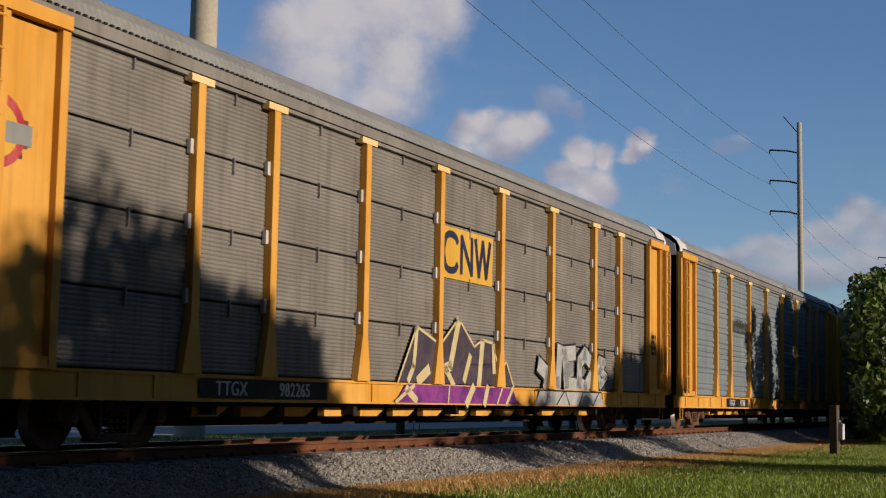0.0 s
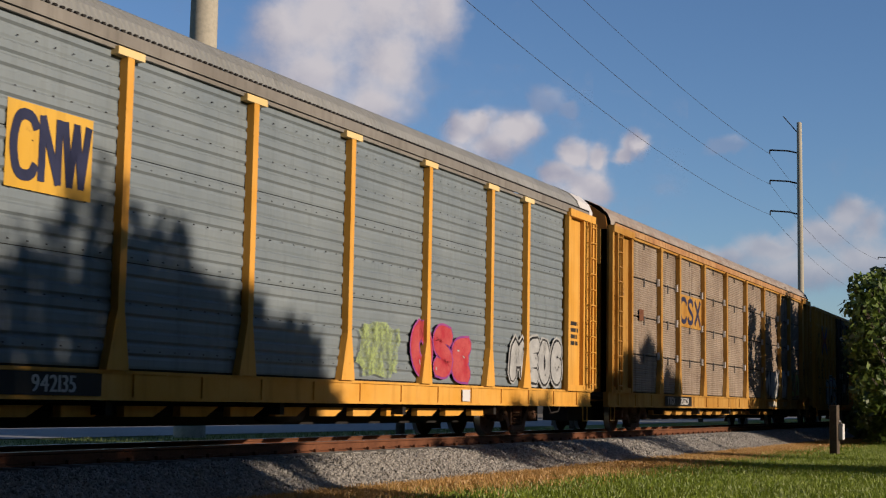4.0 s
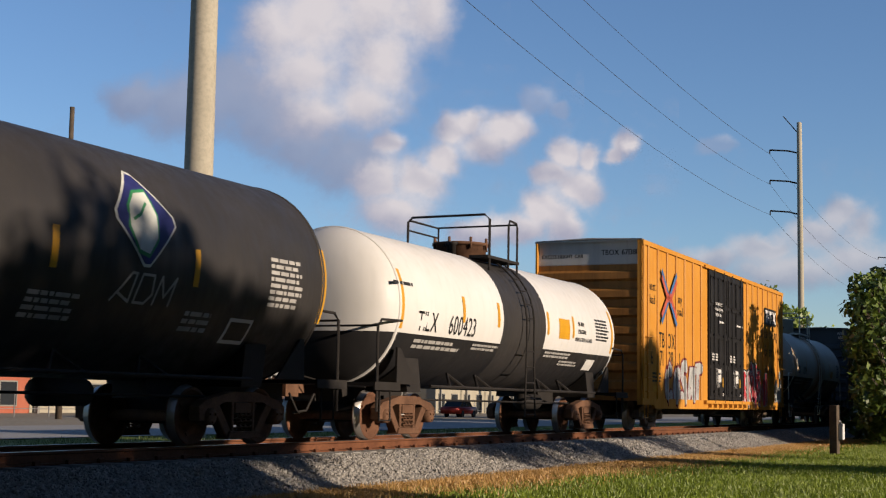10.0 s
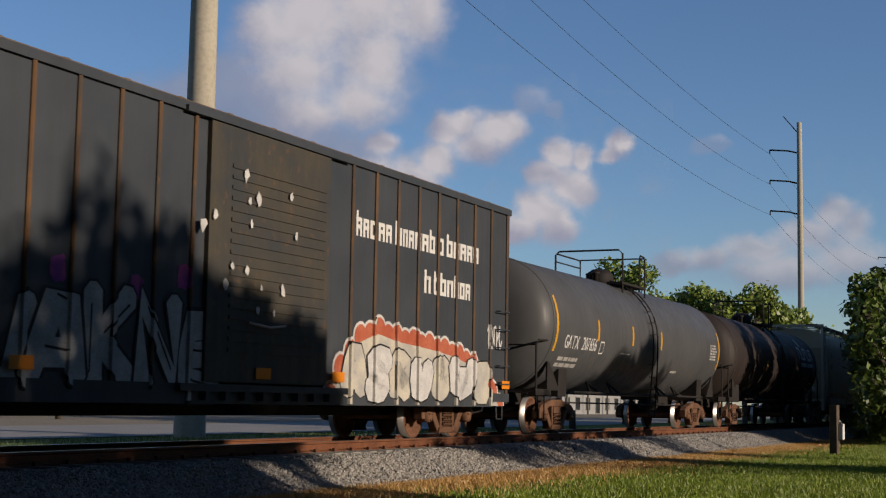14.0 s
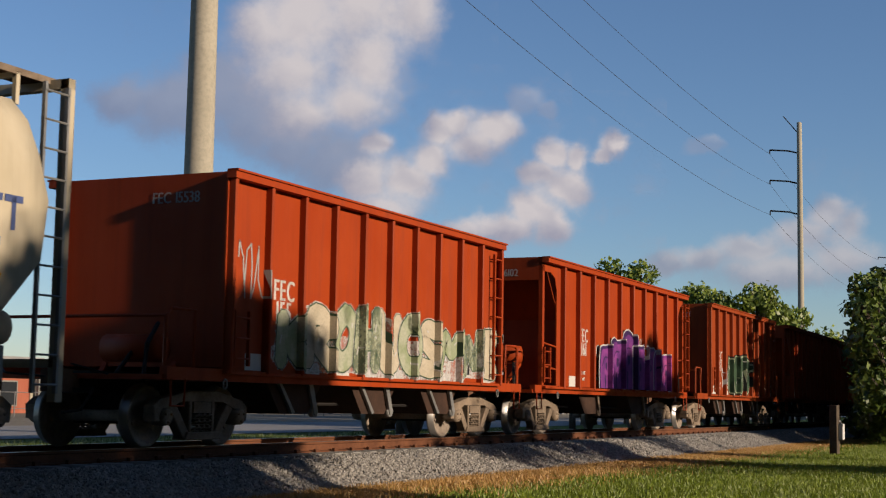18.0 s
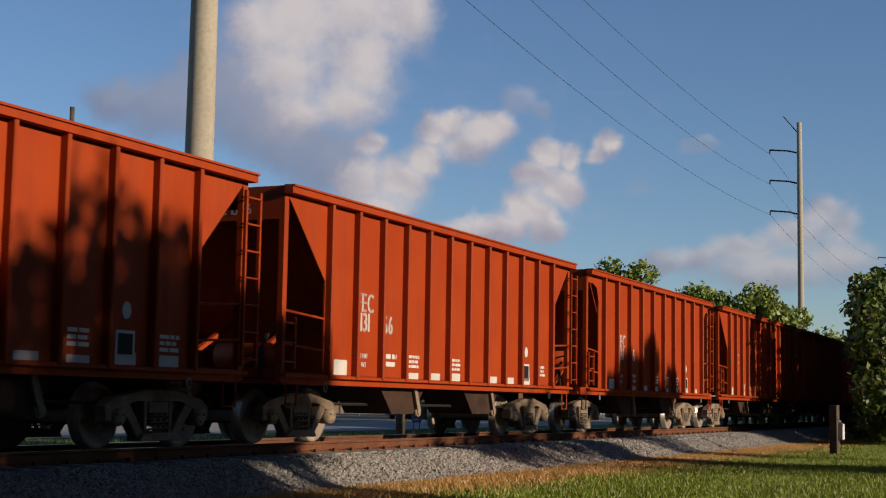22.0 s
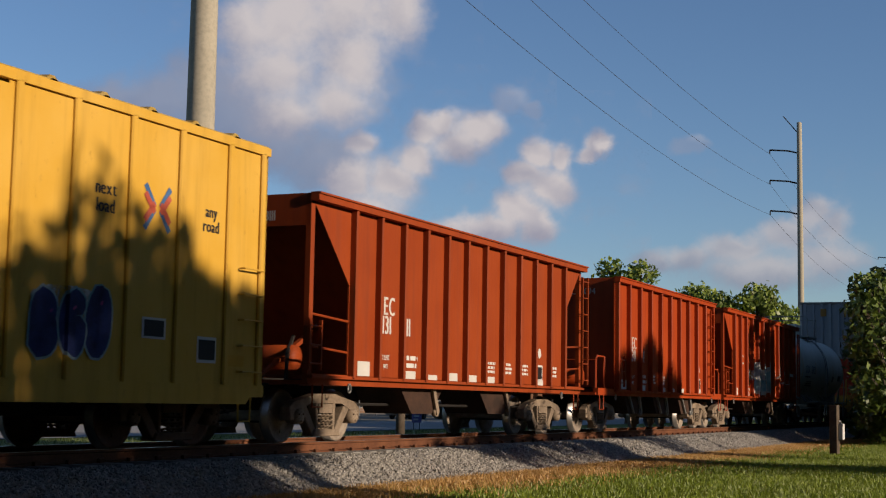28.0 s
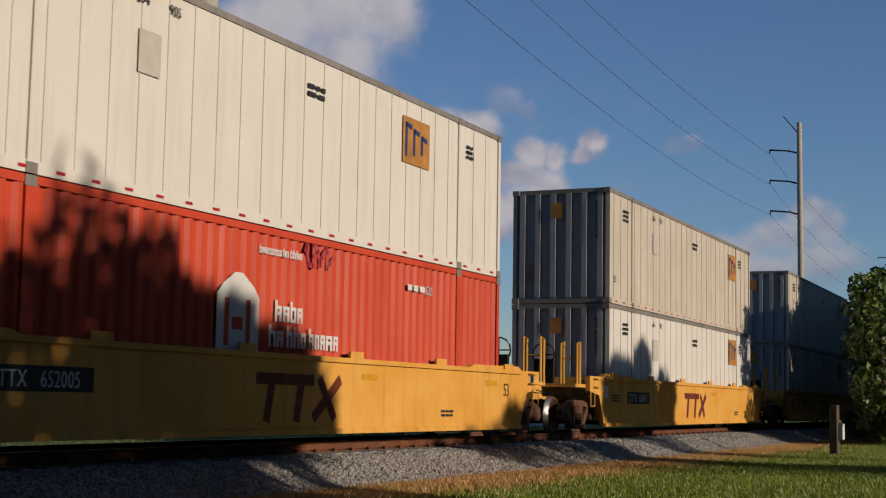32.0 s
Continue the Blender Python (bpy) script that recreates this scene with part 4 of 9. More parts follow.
def stroke(bm, face, pts, w):
    for (x0, z0), (x1, z1) in zip(pts, pts[1:]):
        d = math.hypot(x1 - x0, z1 - z0) or 1e-6
        nx, nz = -(z1 - z0) / d * w / 2, (x1 - x0) / d * w / 2
        ex, ez = (x1 - x0) / d * w * 0.3, (z1 - z0) / d * w * 0.3
        ax, az, bx, bz = x0 - ex, z0 - ez, x1 + ex, z1 + ez
        n = max(1, int(d / 0.2))
        prev = None
        for k in range(n + 1):
            u, v = ax + (bx - ax) * k / n, az + (bz - az) * k / n
            cur = [bm.verts.new(face(u + nx, v + nz)), bm.verts.new(face(u - nx, v - nz))]
            if prev:
                bm.faces.new((prev[0], cur[0], cur[1], prev[1]))
            prev = cur


def spray(name, a, b, mottle=3.0):
    a, b = darken(a), darken(b)
    m, n, l, p = _mat(name)
    no, fine = _noise(n, l, mottle, detail=4), _noise(n, l, 30, detail=3)
    c = _mix(n, l, _ramp(n, l, no.outputs[0], 0.38, 0.62), a, b)
    c = _mix(n, l, _ramp(n, l, fine.outputs[0], 0.45, 0.75, 0, 0.45), c, tuple(0.5 * v for v in a))
    l.new(c, p.inputs["Base Color"])
    p.inputs["Roughness"].default_value, p.inputs["Specular IOR Level"].default_value = 0.65, 0.2
    return m


SPRAY_WHITE = spray("white spray paint", (0.52, 0.52, 0.51), (0.66, 0.65, 0.63))
SPRAY_SILVER = spray("silver spray paint", (0.36, 0.37, 0.37), (0.50, 0.51, 0.50))
SPRAY_PURPLE = spray("purple spray paint", (0.13, 0.03, 0.19), (0.30, 0.06, 0.30))
SPRAY_PINK = spray("pink spray paint", (0.42, 0.08, 0.26), (0.24, 0.05, 0.28))
SPRAY_RED = spray("red spray paint", (0.45, 0.03, 0.05), (0.55, 0.10, 0.10))
SPRAY_GREEN = spray("dark green spray paint", (0.03, 0.06, 0.035), (0.05, 0.10, 0.05))
SPRAY_SAGE = spray("pale green spray paint", (0.30, 0.36, 0.20), (0.48, 0.50, 0.38))
SPRAY_BLUE = spray("dark blue spray paint", (0.02, 0.025, 0.10), (0.03, 0.05, 0.20))
SPRAY_CYAN = spray("light blue spray paint", (0.16, 0.34, 0.40), (0.40, 0.52, 0.55))
SPRAY_BLACK = spray("black spray paint", (0.012, 0.012, 0.014), (0.03, 0.03, 0.03))
SPRAY_CREAM = spray("cream beige spray paint", (0.50, 0.44, 0.32), (0.62, 0.55, 0.42))
SPRAY_NIGHT = spray("deep violet spray paint", (0.035, 0.015, 0.08), (0.06, 0.02, 0.12))
SPRAY_LIME = spray("lime spray paint", (0.30, 0.42, 0.10), (0.42, 0.52, 0.20))


# letter skeletons on a unit box, for sprayed letters
FORMS = {
    "A": (((0.0, 0.0), (0.32, 0.98), (0.62, 1.0), (1.0, 0.0)), ((0.22, 0.36), (0.8, 0.36))),
    "B": (((0.08, 0.0), (0.1, 1.0), (0.8, 0.9), (0.75, 0.6), (0.2, 0.52), (0.95, 0.4), (0.85, 0.05), (0.08, 0.0)),),
    "C": (((1.0, 0.85), (0.5, 1.0), (0.05, 0.62), (0.1, 0.2), (0.5, 0.0), (1.0, 0.16)),),
    "D": (((0.08, 0.0), (0.08, 1.0), (0.7, 0.9), (0.95, 0.5), (0.75, 0.08), (0.08, 0.0)),),
    "E": (((1.0, 1.0), (0.08, 0.94), (0.05, 0.5), (0.08, 0.05), (1.0, 0.0)), ((0.1, 0.5), (0.85, 0.52))),
    "G": (((1.0, 0.82), (0.5, 1.0), (0.05, 0.6), (0.15, 0.1), (0.75, 0.0), (0.98, 0.42), (0.55, 0.42)),),
    "H": (((0.05, 0.0), (0.12, 1.05)), ((0.92, 0.0), (0.88, 1.05)), ((0.1, 0.48), (0.9, 0.54))),
    "I": (((0.45, 0.0), (0.55, 1.05)),),
    "K": (((0.08, 0.0), (0.12, 1.05)), ((1.0, 1.0), (0.24, 0.5), (1.0, 0.0))),
    "L": (((0.15, 1.05), (0.08, 0.06), (1.0, 0.0)),),
    "M": (((0.0, 0.0), (0.14, 1.0), (0.5, 0.38), (0.86, 1.0), (1.0, 0.0)),),
    "N": (((0.05, 0.0), (0.08, 1.0), (0.9, 0.05), (0.95, 1.05)),),
    "O": (((0.5, 1.0), (0.08, 0.75), (0.06, 0.25), (0.5, 0.0), (0.94, 0.25), (0.92, 0.75), (0.5, 1.0)),),
    "R": (((0.06, 0.0), (0.1, 1.0), (0.8, 0.92), (0.8, 0.58), (0.2, 0.48), (1.0, 0.0)),),
    "S": (((1.0, 0.9), (0.3, 1.0), (0.05, 0.72), (0.5, 0.5), (0.95, 0.28), (0.7, 0.0), (0.0, 0.1)),),
    "T": (((0.0, 0.95), (1.0, 1.0)), ((0.5, 0.95), (0.42, 0.0))),
    "U": (((0.05, 1.05), (0.1, 0.2), (0.5, 0.0), (0.9, 0.2), (0.95, 1.0)),),
    "W": (((0.0, 1.05), (0.24, 0.0), (0.5, 0.7), (0.76, 0.0), (1.0, 1.0)),),
    "Z": (((0.0, 0.95), (0.95, 1.0), (0.05, 0.05), (1.0, 0.0)),),
}


def rounded(pts, times=2):
    """Corner-cutting that keeps both ends."""
    for _ in range(times):
        out = [pts[0]]
        for (x0, z0), (x1, z1) in zip(pts, pts[1:]):
            out += [(0.75 * x0 + 0.25 * x1, 0.75 * z0 + 0.25 * z1), (0.25 * x0 + 0.75 * x1, 0.25 * z0 + 0.75 * z1)]
        pts = out + [pts[-1]]
    return pts


def ribbon(bm, face, pts, w, tips=0.5):
    """A sprayed stroke of one width with mitred bends and rounded or pointed ends."""
    pts = [Vector(p) for p in pts]
    d0, d1 = (pts[0] - pts[1]).normalized(), (pts[-1] - pts[-2]).normalized()
    pts = [pts[0] + d0 * w * tips] + pts + [pts[-1] + d1 * w * tips]
    prev = None
    for i, p in enumerate(pts):
        a, b = pts[max(i - 1, 0)], pts[min(i + 1, len(pts) - 1)]
        d = (b - a).normalized()
        turn = abs((p - a).normalized().dot((b - p).normalized())) if 0 < i < len(pts) - 1 else 1.0
        half = w / 2 * (0.35 if i in (0, len(pts) - 1) else min(1.5, 1.0 / max(0.5, math.sqrt((1 + turn) / 2))))
        cur = [bm.verts.new(face(p.x - d.y * half, p.y + d.x * half)), bm.verts.new(face(p.x + d.y * half, p.y - d.x * half))]
        if prev:
            bm.faces.new((prev[0], cur[0], cur[1], prev[1]))
        prev = cur


def graffiti(car, x0, x1, z0, z1, word, fill, edge, inner, face, seed, label, fat=0.34, rim=0.055, soft=0, halo=None, lean=0.12, shade=None, over=1.1):
    """A sprayed word: each letter is a rim, a fat fill and thin strokes inside, one layer over another."""
    rng = random.Random(seed)
    fills = fill if isinstance(fill, tuple) else (fill,)
    wide = [0.55 if c == "I" else (1.3 if c in "MW" else 1.0) for c in word]
    unit, pen = (x1 - x0) / sum(wide), x0
    for k, c in enumerate(word):
        w = unit * wide[k]
        h = (z1 - z0) * (0.80 + 0.2 * rng.random())
        sl, bottom = lean * (rng.random() - 0.3), z0 + 0.05 * (z1 - z0) * rng.random()
        t = fat * min(w, 0.8)
        bw, bh = max(0.05, w * over - t), max(0.1, h - t)
        lines = []
        for line in FORMS[c]:
            pts = [(pen + w / 2 + (u - 0.5) * bw + sl * (v - 0.4) * h + 0.05 * w * (rng.random() - 0.5), bottom + t / 2 + v * bh + 0.03 * h * (rng.random() - 0.5)) for u, v in line]
            lines.append(rounded(pts, soft) if soft else pts)
        up = 0.010 * (k % 2)
        letter = None
        layers = [(halo, t + 4.0 * rim, 0.0), (edge, t + 2 * rim, 0.002), (fills[k % len(fills)], t, 0.004)]
        for mt, width, d in layers:
            if mt is None:
                continue
            bm = bmesh.new()
            for j, pts in enumerate(lines):
                ribbon(bm, lift(face, up + d + 0.0006 * j), pts, width, 0.3)
            ob = part("graffiti_letter" if letter is None else "letter_fill", bm, mt, letter or car, label if letter is None else "")
            letter = letter or ob
        bm = bmesh.new()
        if shade:
            for j, pts in enumerate(lines):
                low = [p for p in pts if p[1] < bottom + 0.55 * h]
                if len(low) > 1:
                    ribbon(bm, lift(face, up + 0.0058 + 0.0005 * j), low, t * 0.55, 0.1)
            part("letter_shade", bm, shade, letter)
            bm = bmesh.new()
        for j, pts in enumerate(lines):
            i = rng.randrange(max(1, len(pts) - 1))
            a, b = Vector(pts[i]), Vector(pts[min(i + 1, len(pts) - 1)])
            n = (b - a).normalized()
            o = Vector((-n.y, n.x)) * t * 0.2
            ribbon(bm, lift(face, up + 0.0072 + 0.0005 * j), [tuple(a + (b - a) * 0.1 + o), tuple(a + (b - a) * 0.85 + o * 0.4)], 0.022 + 0.03 * t, 0.2)
        part("letter_stroke", bm, inner, letter)
        pen += w


def bubbles(car, x0, x1, z0, z1, sizes, fill, edge, inner, shade, face, seed, label):
    """Fat blown-up letters that stand on the sill: domed tops, a slit from below and an eye in each."""
    rng = random.Random(seed)
    total, pen = sum(w for w, h in sizes), x0
    for k, (ws, hs) in enumerate(sizes):
        w, h = (x1 - x0) * ws / total, (z1 - z0) * hs
        cx = pen + w / 2
        top = [(cx - 0.53 * w, z0), (cx - 0.56 * w, z0 + 0.55 * h)]
        dome = 0.22 + 0.2 * rng.random()
        kind, slant = (k + seed) % 3, 0.2 * (rng.random() - 0.35)
        for i in range(9):
            a, v = math.pi * (1 - i / 8), i / 8
            rise = dome * math.sin(a) ** 0.8 if kind == 0 else (dome * (0.75 + 0.25 * v) * (1 if 0 < i < 8 else 0.8) if kind == 1 else dome * math.sin(a) ** 0.5 * (0.95 - 0.3 * math.exp(-((v - 0.55) / 0.12) ** 2)))
            top.append((cx + 0.54 * w * math.cos(a) + slant * w, z0 + h * (1 - dome) + h * rise + 0.02 * h * rng.random()))
        top += [(cx + 0.56 * w, z0 + 0.5 * h), (cx + 0.5 * w, z0)]
        grow = lambda d: [(cx + (x - cx) * (1 + 2 * d / w), max(z0, z0 + (z - z0) * (1 + d / h))) for x, z in top]
        up = 0.012 * (k % 2)
        letter = poly(car, grow(0.035), lift(face, up), edge, "graffiti_letter", label, 0.4)
        poly(letter, top, lift(face, up + 0.003), shade, "letter_shade", "", 0.4)
        poly(letter, [(x + 0.10 * w * (1 if x < cx else 0.15), z0 + (z - z0) * 0.93) for x, z in top], lift(face, up + 0.006), fill, "letter_fill", "", 0.4)
        bm = bmesh.new()
        u = cx + 0.1 * w * (rng.random() - 0.2)
        ribbon(bm, lift(face, up + 0.009), [(u, z0 + 0.02), (u + 0.03 * w, z0 + 0.3 * h)], 0.09 * w, 0.2)
        ribbon(bm, lift(face, up + 0.0095), rounded([(cx - 0.3 * w, z0 + 0.5 * h), (cx - 0.05 * w, z0 + 0.72 * h), (cx + 0.25 * w, z0 + 0.7 * h)], 2), 0.035, 0.2)
        part("letter_stroke", bm, inner, letter)
        eye = [(cx + 0.12 * w + 0.10 * w * math.cos(q * math.tau / 10), z0 + 0.5 * h + 0.09 * h * math.sin(q * math.tau / 10)) for q in range(10)]
        poly(letter, eye, lift(face, up + 0.010), inner, "letter_eye", "", 0.4)
        pen += w


def thin_spray(name, col):
    """Spray so thin that the paint under it shows through."""
    m, n, l, p = _mat(name)
    p.inputs["Base Color"].default_value, p.inputs["Roughness"].default_value = (*darken(col), 1), 0.7
    a, b = _noise(n, l, 2.5, (1.6, 1.6, 0.7), 6, 0.65), _noise(n, l, 16, detail=4)
    c = _mix(n, l, 0.35, a.outputs[0], b.outputs[0])
    mx, tr = n.new("ShaderNodeMixShader"), n.new("ShaderNodeBsdfTransparent")
    l.new(_ramp(n, l, c, 0.40, 0.60, 0.05, 0.92), mx.inputs[0])
    l.new(tr.outputs[0], mx.inputs[1])
    l.new(p.outputs[0], mx.inputs[2])
    l.new(mx.outputs[0], n["Material Output"].inputs[0])
    return m


THIN_WHITE = thin_spray("thin white spray", (0.66, 0.65, 0.63))
THIN_LIME = thin_spray("thin lime spray", (0.36, 0.46, 0.16))
THIN_SAGE = thin_spray("thin pale green spray", (0.42, 0.46, 0.32))
THIN_BLACK = thin_spray("thin black spray", (0.02, 0.02, 0.02))


def splotch(car, x0, x1, z0, z1, mat, face, seed, label):
    """One ragged patch of thin spray."""
    rng = random.Random(seed)
    cx, cz = (x0 + x1) / 2, (z0 + z1) / 2
    rim = []
    for i in range(26):
        a = i * math.tau / 26
        r = 0.8 + 0.3 * rng.random()
        rim.append((cx + math.copysign(abs(math.cos(a)) ** 0.6, math.cos(a)) * r * (x1 - x0) / 2, cz + math.copysign(abs(math.sin(a)) ** 0.6, math.sin(a)) * r * (z1 - z0) / 2))
    poly(car, rim, face, mat, "graffiti_patch", label, 0.5)


def scrawl(car, x0, x1, z0, z1, word, mat, face, seed, width=0.035):
    """Loose letter outlines drawn with one thin spray line."""
    rng = random.Random(seed)
    step = (x1 - x0) / len(word)
    for k, c in enumerate(word):
        bm = bmesh.new()
        for j, line in enumerate(FORMS[c]):
            pts = [(x0 + step * (k + 0.05 + 1.05 * u + 0.2 * (v - 0.5)) + 0.06 * step * rng.random(), z0 + (z1 - z0) * (0.12 * rng.random() + 0.86 * v)) for u, v in line]
            ribbon(bm, lift(face, 0.0008 * j + 0.0016 * (k % 2)), rounded(pts, 2), width, 0.2)
        part("graffiti_tag", bm, mat, car)


def tag(car, x0, x1, z0, z1, mat, face, seed, width=0.035, n=9):
    """A scrawled spray line."""
    rng = random.Random(seed)
    bm = bmesh.new()
    pts = []
    for k in range(n * 4):
        f = k / (n * 4 - 1)
        pts.append((x0 + (x1 - x0) * f + 0.06 * (x1 - x0) * math.sin(k * 1.7 + seed), (z0 + z1) / 2 + (z1 - z0) / 2 * math.sin(k * 1.25 + rng.random() * 1.2)))
    stroke(bm, face, pts, width)
    part("graffiti_tag", bm, mat, car)


POSTS = {}  # side posts of a car: places, half width, depth


def drape(car):
    """Lay the sprayed paint over the side posts: cut it at their edges and move it out over their faces."""
    posts, w, d = POSTS[car.name]
    for ob in car.children_recursive:
        if ob.name.startswith(("graffiti", "letter_")):
            bm = bmesh.new()
            bm.from_mesh(ob.data)
            xs = [v.co.x for v in bm.verts]
            for p in posts:
                if min(xs) < p + w and max(xs) > p - w:
                    for e in (p - w - 0.012, p - w - 0.004, p + w + 0.004, p + w + 0.012):
                        bmesh.ops.bisect_plane(bm, geom=bm.verts[:] + bm.edges[:] + bm.faces[:], plane_co=(e, 0, 0), plane_no=(1, 0, 0))
                    for v in bm.verts:
                        if abs(v.co.x - p) < w + 0.006:
                            v.co.y -= d
            bm.to_mesh(ob.data)
            bm.free()


# ---- pieces that most cars share ----
def coupler(car, reach, z=0.88, gap=0.0):
    for s in (-1, 1):
        bm = bmesh.new()
        cuboid(bm, min(s * (reach - 1.0), s * (reach - 0.28)), max(s * (reach - 1.0), s * (reach - 0.28)), -0.09, 0.09, z - 0.09, z + 0.09)
        cuboid(bm, min(s * (reach - 0.30), s * reach), max(s * (reach - 0.30), s * reach), -0.16, 0.13, z - 0.15, z + 0.15)
        c = part("coupler", bm, TRUCK_RUST, car)
        bm = bmesh.new()
        rod(bm, [(s * (reach - 0.5), -0.35, z - 0.1), (s * (reach - 0.25), -0.35, z - 0.38), (s * reach, -0.25, z - 0.42)], 0.022, 6)
        rod(bm, [(s * (reach - 0.55), -1.3, z + 0.02), (s * (reach - 0.55), -0.7, z + 0.06), (s * (reach - 0.2), -0.2, z + 0.22)], 0.014, 5)
        part("air_hose", bm, DARK, c)


def ladder(car, x, y, z0, z1, rungs, w=0.42, mat=None, out=0.07, name="ladder", stiles=True):
    bars_ = []
    for k in range(rungs):
        z = z0 + 0.1 + (z1 - z0 - 0.2) * k / max(1, rungs - 1)
        bars_.append([(x - w / 2, y, z), (x - w / 2, y - out, z), (x + w / 2, y - out, z), (x + w / 2, y, z)])
    if not stiles:
        for b in bars_:
            bm = bmesh.new()
            rod(bm, b, 0.014, 5)
            part("grab_iron", bm, mat or DARK, car)
        return
    bm = bmesh.new()
    for s in (-1, 1):
        cuboid(bm, x + s * w / 2 - 0.02, x + s * w / 2 + 0.02, y - out, y - out + 0.05, z0, z1)
    lad = part(name, bm, mat or DARK, car)
    for b in bars_:
        bm = bmesh.new()
        rod(bm, b, 0.014, 5)
        part("rung", bm, mat or DARK, lad)


def stirrup(car, x, y, z, mat):
    bm = bmesh.new()
    rod(bm, [(x - 0.16, y, z), (x - 0.15, y, z - 0.36), (x + 0.15, y, z - 0.36), (x + 0.16, y, z)], 0.018, 5)
    part("stirrup_step", bm, mat, car)


def under_gear(car, half, z=0.62, seed=0, depth=0.33):
    """Centre sill, cross bearers, brake cylinder and reservoirs, rods."""
    bm = bmesh.new()
    cuboid(bm, -half, half, -0.33, 0.33, z - depth, z + 0.1)
    part("centre_sill", bm, DARK, car)
    rng = random.Random(seed)
    inner = half * 0.62
    for k in range(5):
        x = -inner + 2 * inner * k / 4
        bm = bmesh.new()
        prism(bm, ((x - 0.06, z + 0.05), (x + 0.06, z + 0.05), (x + 0.06, z - 0.18), (x - 0.06, z - 0.18)), -1.35, 1.35)
        part("cross_bearer", bm, DARK, car)
    bm = bmesh.new()
    lathe(bm, [(-0.55, 0.05), (-0.5, 0.2), (0.5, 0.2), (0.55, 0.05)], 14, "x", (0.9, -0.75, z - 0.12))
    part("air_reservoir", bm, DARK, car)
    bm = bmesh.new()
    rod(bm, [(-inner, -0.6, z - 0.15), (inner, -0.62, z - 0.17)], 0.02, 5)
    rod(bm, [(-inner, -1.0, z - 0.02), (inner, -1.0, z - 0.05)], 0.016, 5)
    part("brake_rod", bm, DARK, car)
# ---- autorack: covered car carrier ----
def autorack(x0, screens, roof_m, frame_m, label, seamed, number, plate, seed, extras=None, sign=None):
    car = thing("autorack_car", label, "railcar", "autorack cars")
    L, S, Y = 13.65, 11.85, -1.5
    posts = [p + 0.15 for p in (-9.25, -7.3, -4.4, -1.47, 1.47, 4.4, 7.3, 9.25)]
    bm = bmesh.new()
    cuboid(bm, -L, L, Y, -1.38, 0.63, 1.0)
    cuboid(bm, -L, L, Y - 0.03, Y, 0.63, 0.67)
    cuboid(bm, -L, L, Y - 0.03, Y, 0.96, 1.0)
    for k in range(18):
        x = -L + 0.8 + 1.5 * k
        cuboid(bm, x, x + 0.05, Y - 0.025, Y, 0.67, 0.96)
    part("side_sill", bm, frame_m, car)
    bm = bmesh.new()
    cuboid(bm, -L, L, 1.38, 1.5, 0.63, 1.0)
    part("side_sill", bm, frame_m, car)
    bm = bmesh.new()
    cuboid(bm, -L + 0.1, L - 0.1, -1.38, 1.38, 0.85, 0.98)
    part("deck", bm, DARK, car)
    for k in range(14):
        bm = bmesh.new()
        x = -8.0 + 1.23 * k
        prism(bm, ((x - 0.42, 0.56), (x + 0.5, 0.56), (x + 0.2, 0.42), (x - 0.42, 0.42)), -1.12, -1.0)
        part("floor_bracket", bm, frame_m, car)
    # side screens, one sheet a bay and tier, rolled with ridges
    edges = [-S] + posts + [S]
    tiers = [1.03, 2.02, 3.02, 4.03, 5.02] if seamed else [1.03, 2.36, 3.69, 5.02]
    ridge = 0.057 if seamed else 0.15
    for a, b in zip(edges, edges[1:]):
        for z0, z1 in zip(tiers, tiers[1:]):
            bm = bmesh.new()
            w0, w1 = a + 0.06, b - 0.06
            h = z1 - z0 - (0.035 if seamed else 0.012)
            n = max(4, int(h / ridge))
            prev = None
            rows = []
            for k in range(n):
                z = z0 + h * k / n
                d = h / n
                if seamed:
                    rows += [(z, 0.0), (z + d * 0.35, 0.013), (z + d * 0.65, 0.013), (z + d * 0.95, 0.0)]
                else:
                    g = 0.028 if k % 3 else 0.008
                    rows += [(z, 0.0), (z + d * 0.2, g), (z + d * 0.72, g), (z + d * 0.9, 0.0)]
            rows.append((z0 + h, 0.0))
            for z, o in rows:
                cur = [bm.verts.new((w0, Y + 0.05 - o, z)), bm.verts.new((w1, Y + 0.05 - o, z))]
                if prev:
                    bm.faces.new((prev[0], prev[1], cur[1], cur[0]))
                prev = cur
            part("screen_panel", bm, screens, car)
            if seamed:
                bm = bmesh.new()
                xm = (w0 + w1) / 2
                cuboid(bm, xm - 0.012, xm + 0.012, Y + 0.0, Y + 0.05, z1 - 0.22, z1 + 0.02)
                part("hanger", bm, STEEL_BARE, car)
    bm = bmesh.new()
    cuboid(bm, -S, S, Y + 0.09, Y + 0.13, 1.0, 5.04)
    part("inner_wall", bm, DARK, car)
    bm = bmesh.new()
    cuboid(bm, -L + 0.3, L - 0.3, 1.42, 1.48, 1.0, 5.04)
    part("far_screen", bm, screens, car)
    if not seamed:
        bm = bmesh.new()
        for a, b in zip(edges, edges[1:]):
            nx = int((b - a) / 0.34)
            for i in range(nx):
                for z in [1.25 + 0.58 * k for k in range(7)]:
                    x = a + 0.15 + (b - a - 0.3) * (i + 0.5) / nx
                    cuboid(bm, x - 0.013, x + 0.013, Y + 0.015, Y + 0.025, z, z + 0.014)
        tagged(part("screen_holes", bm, DARK, car), kind="stuff")
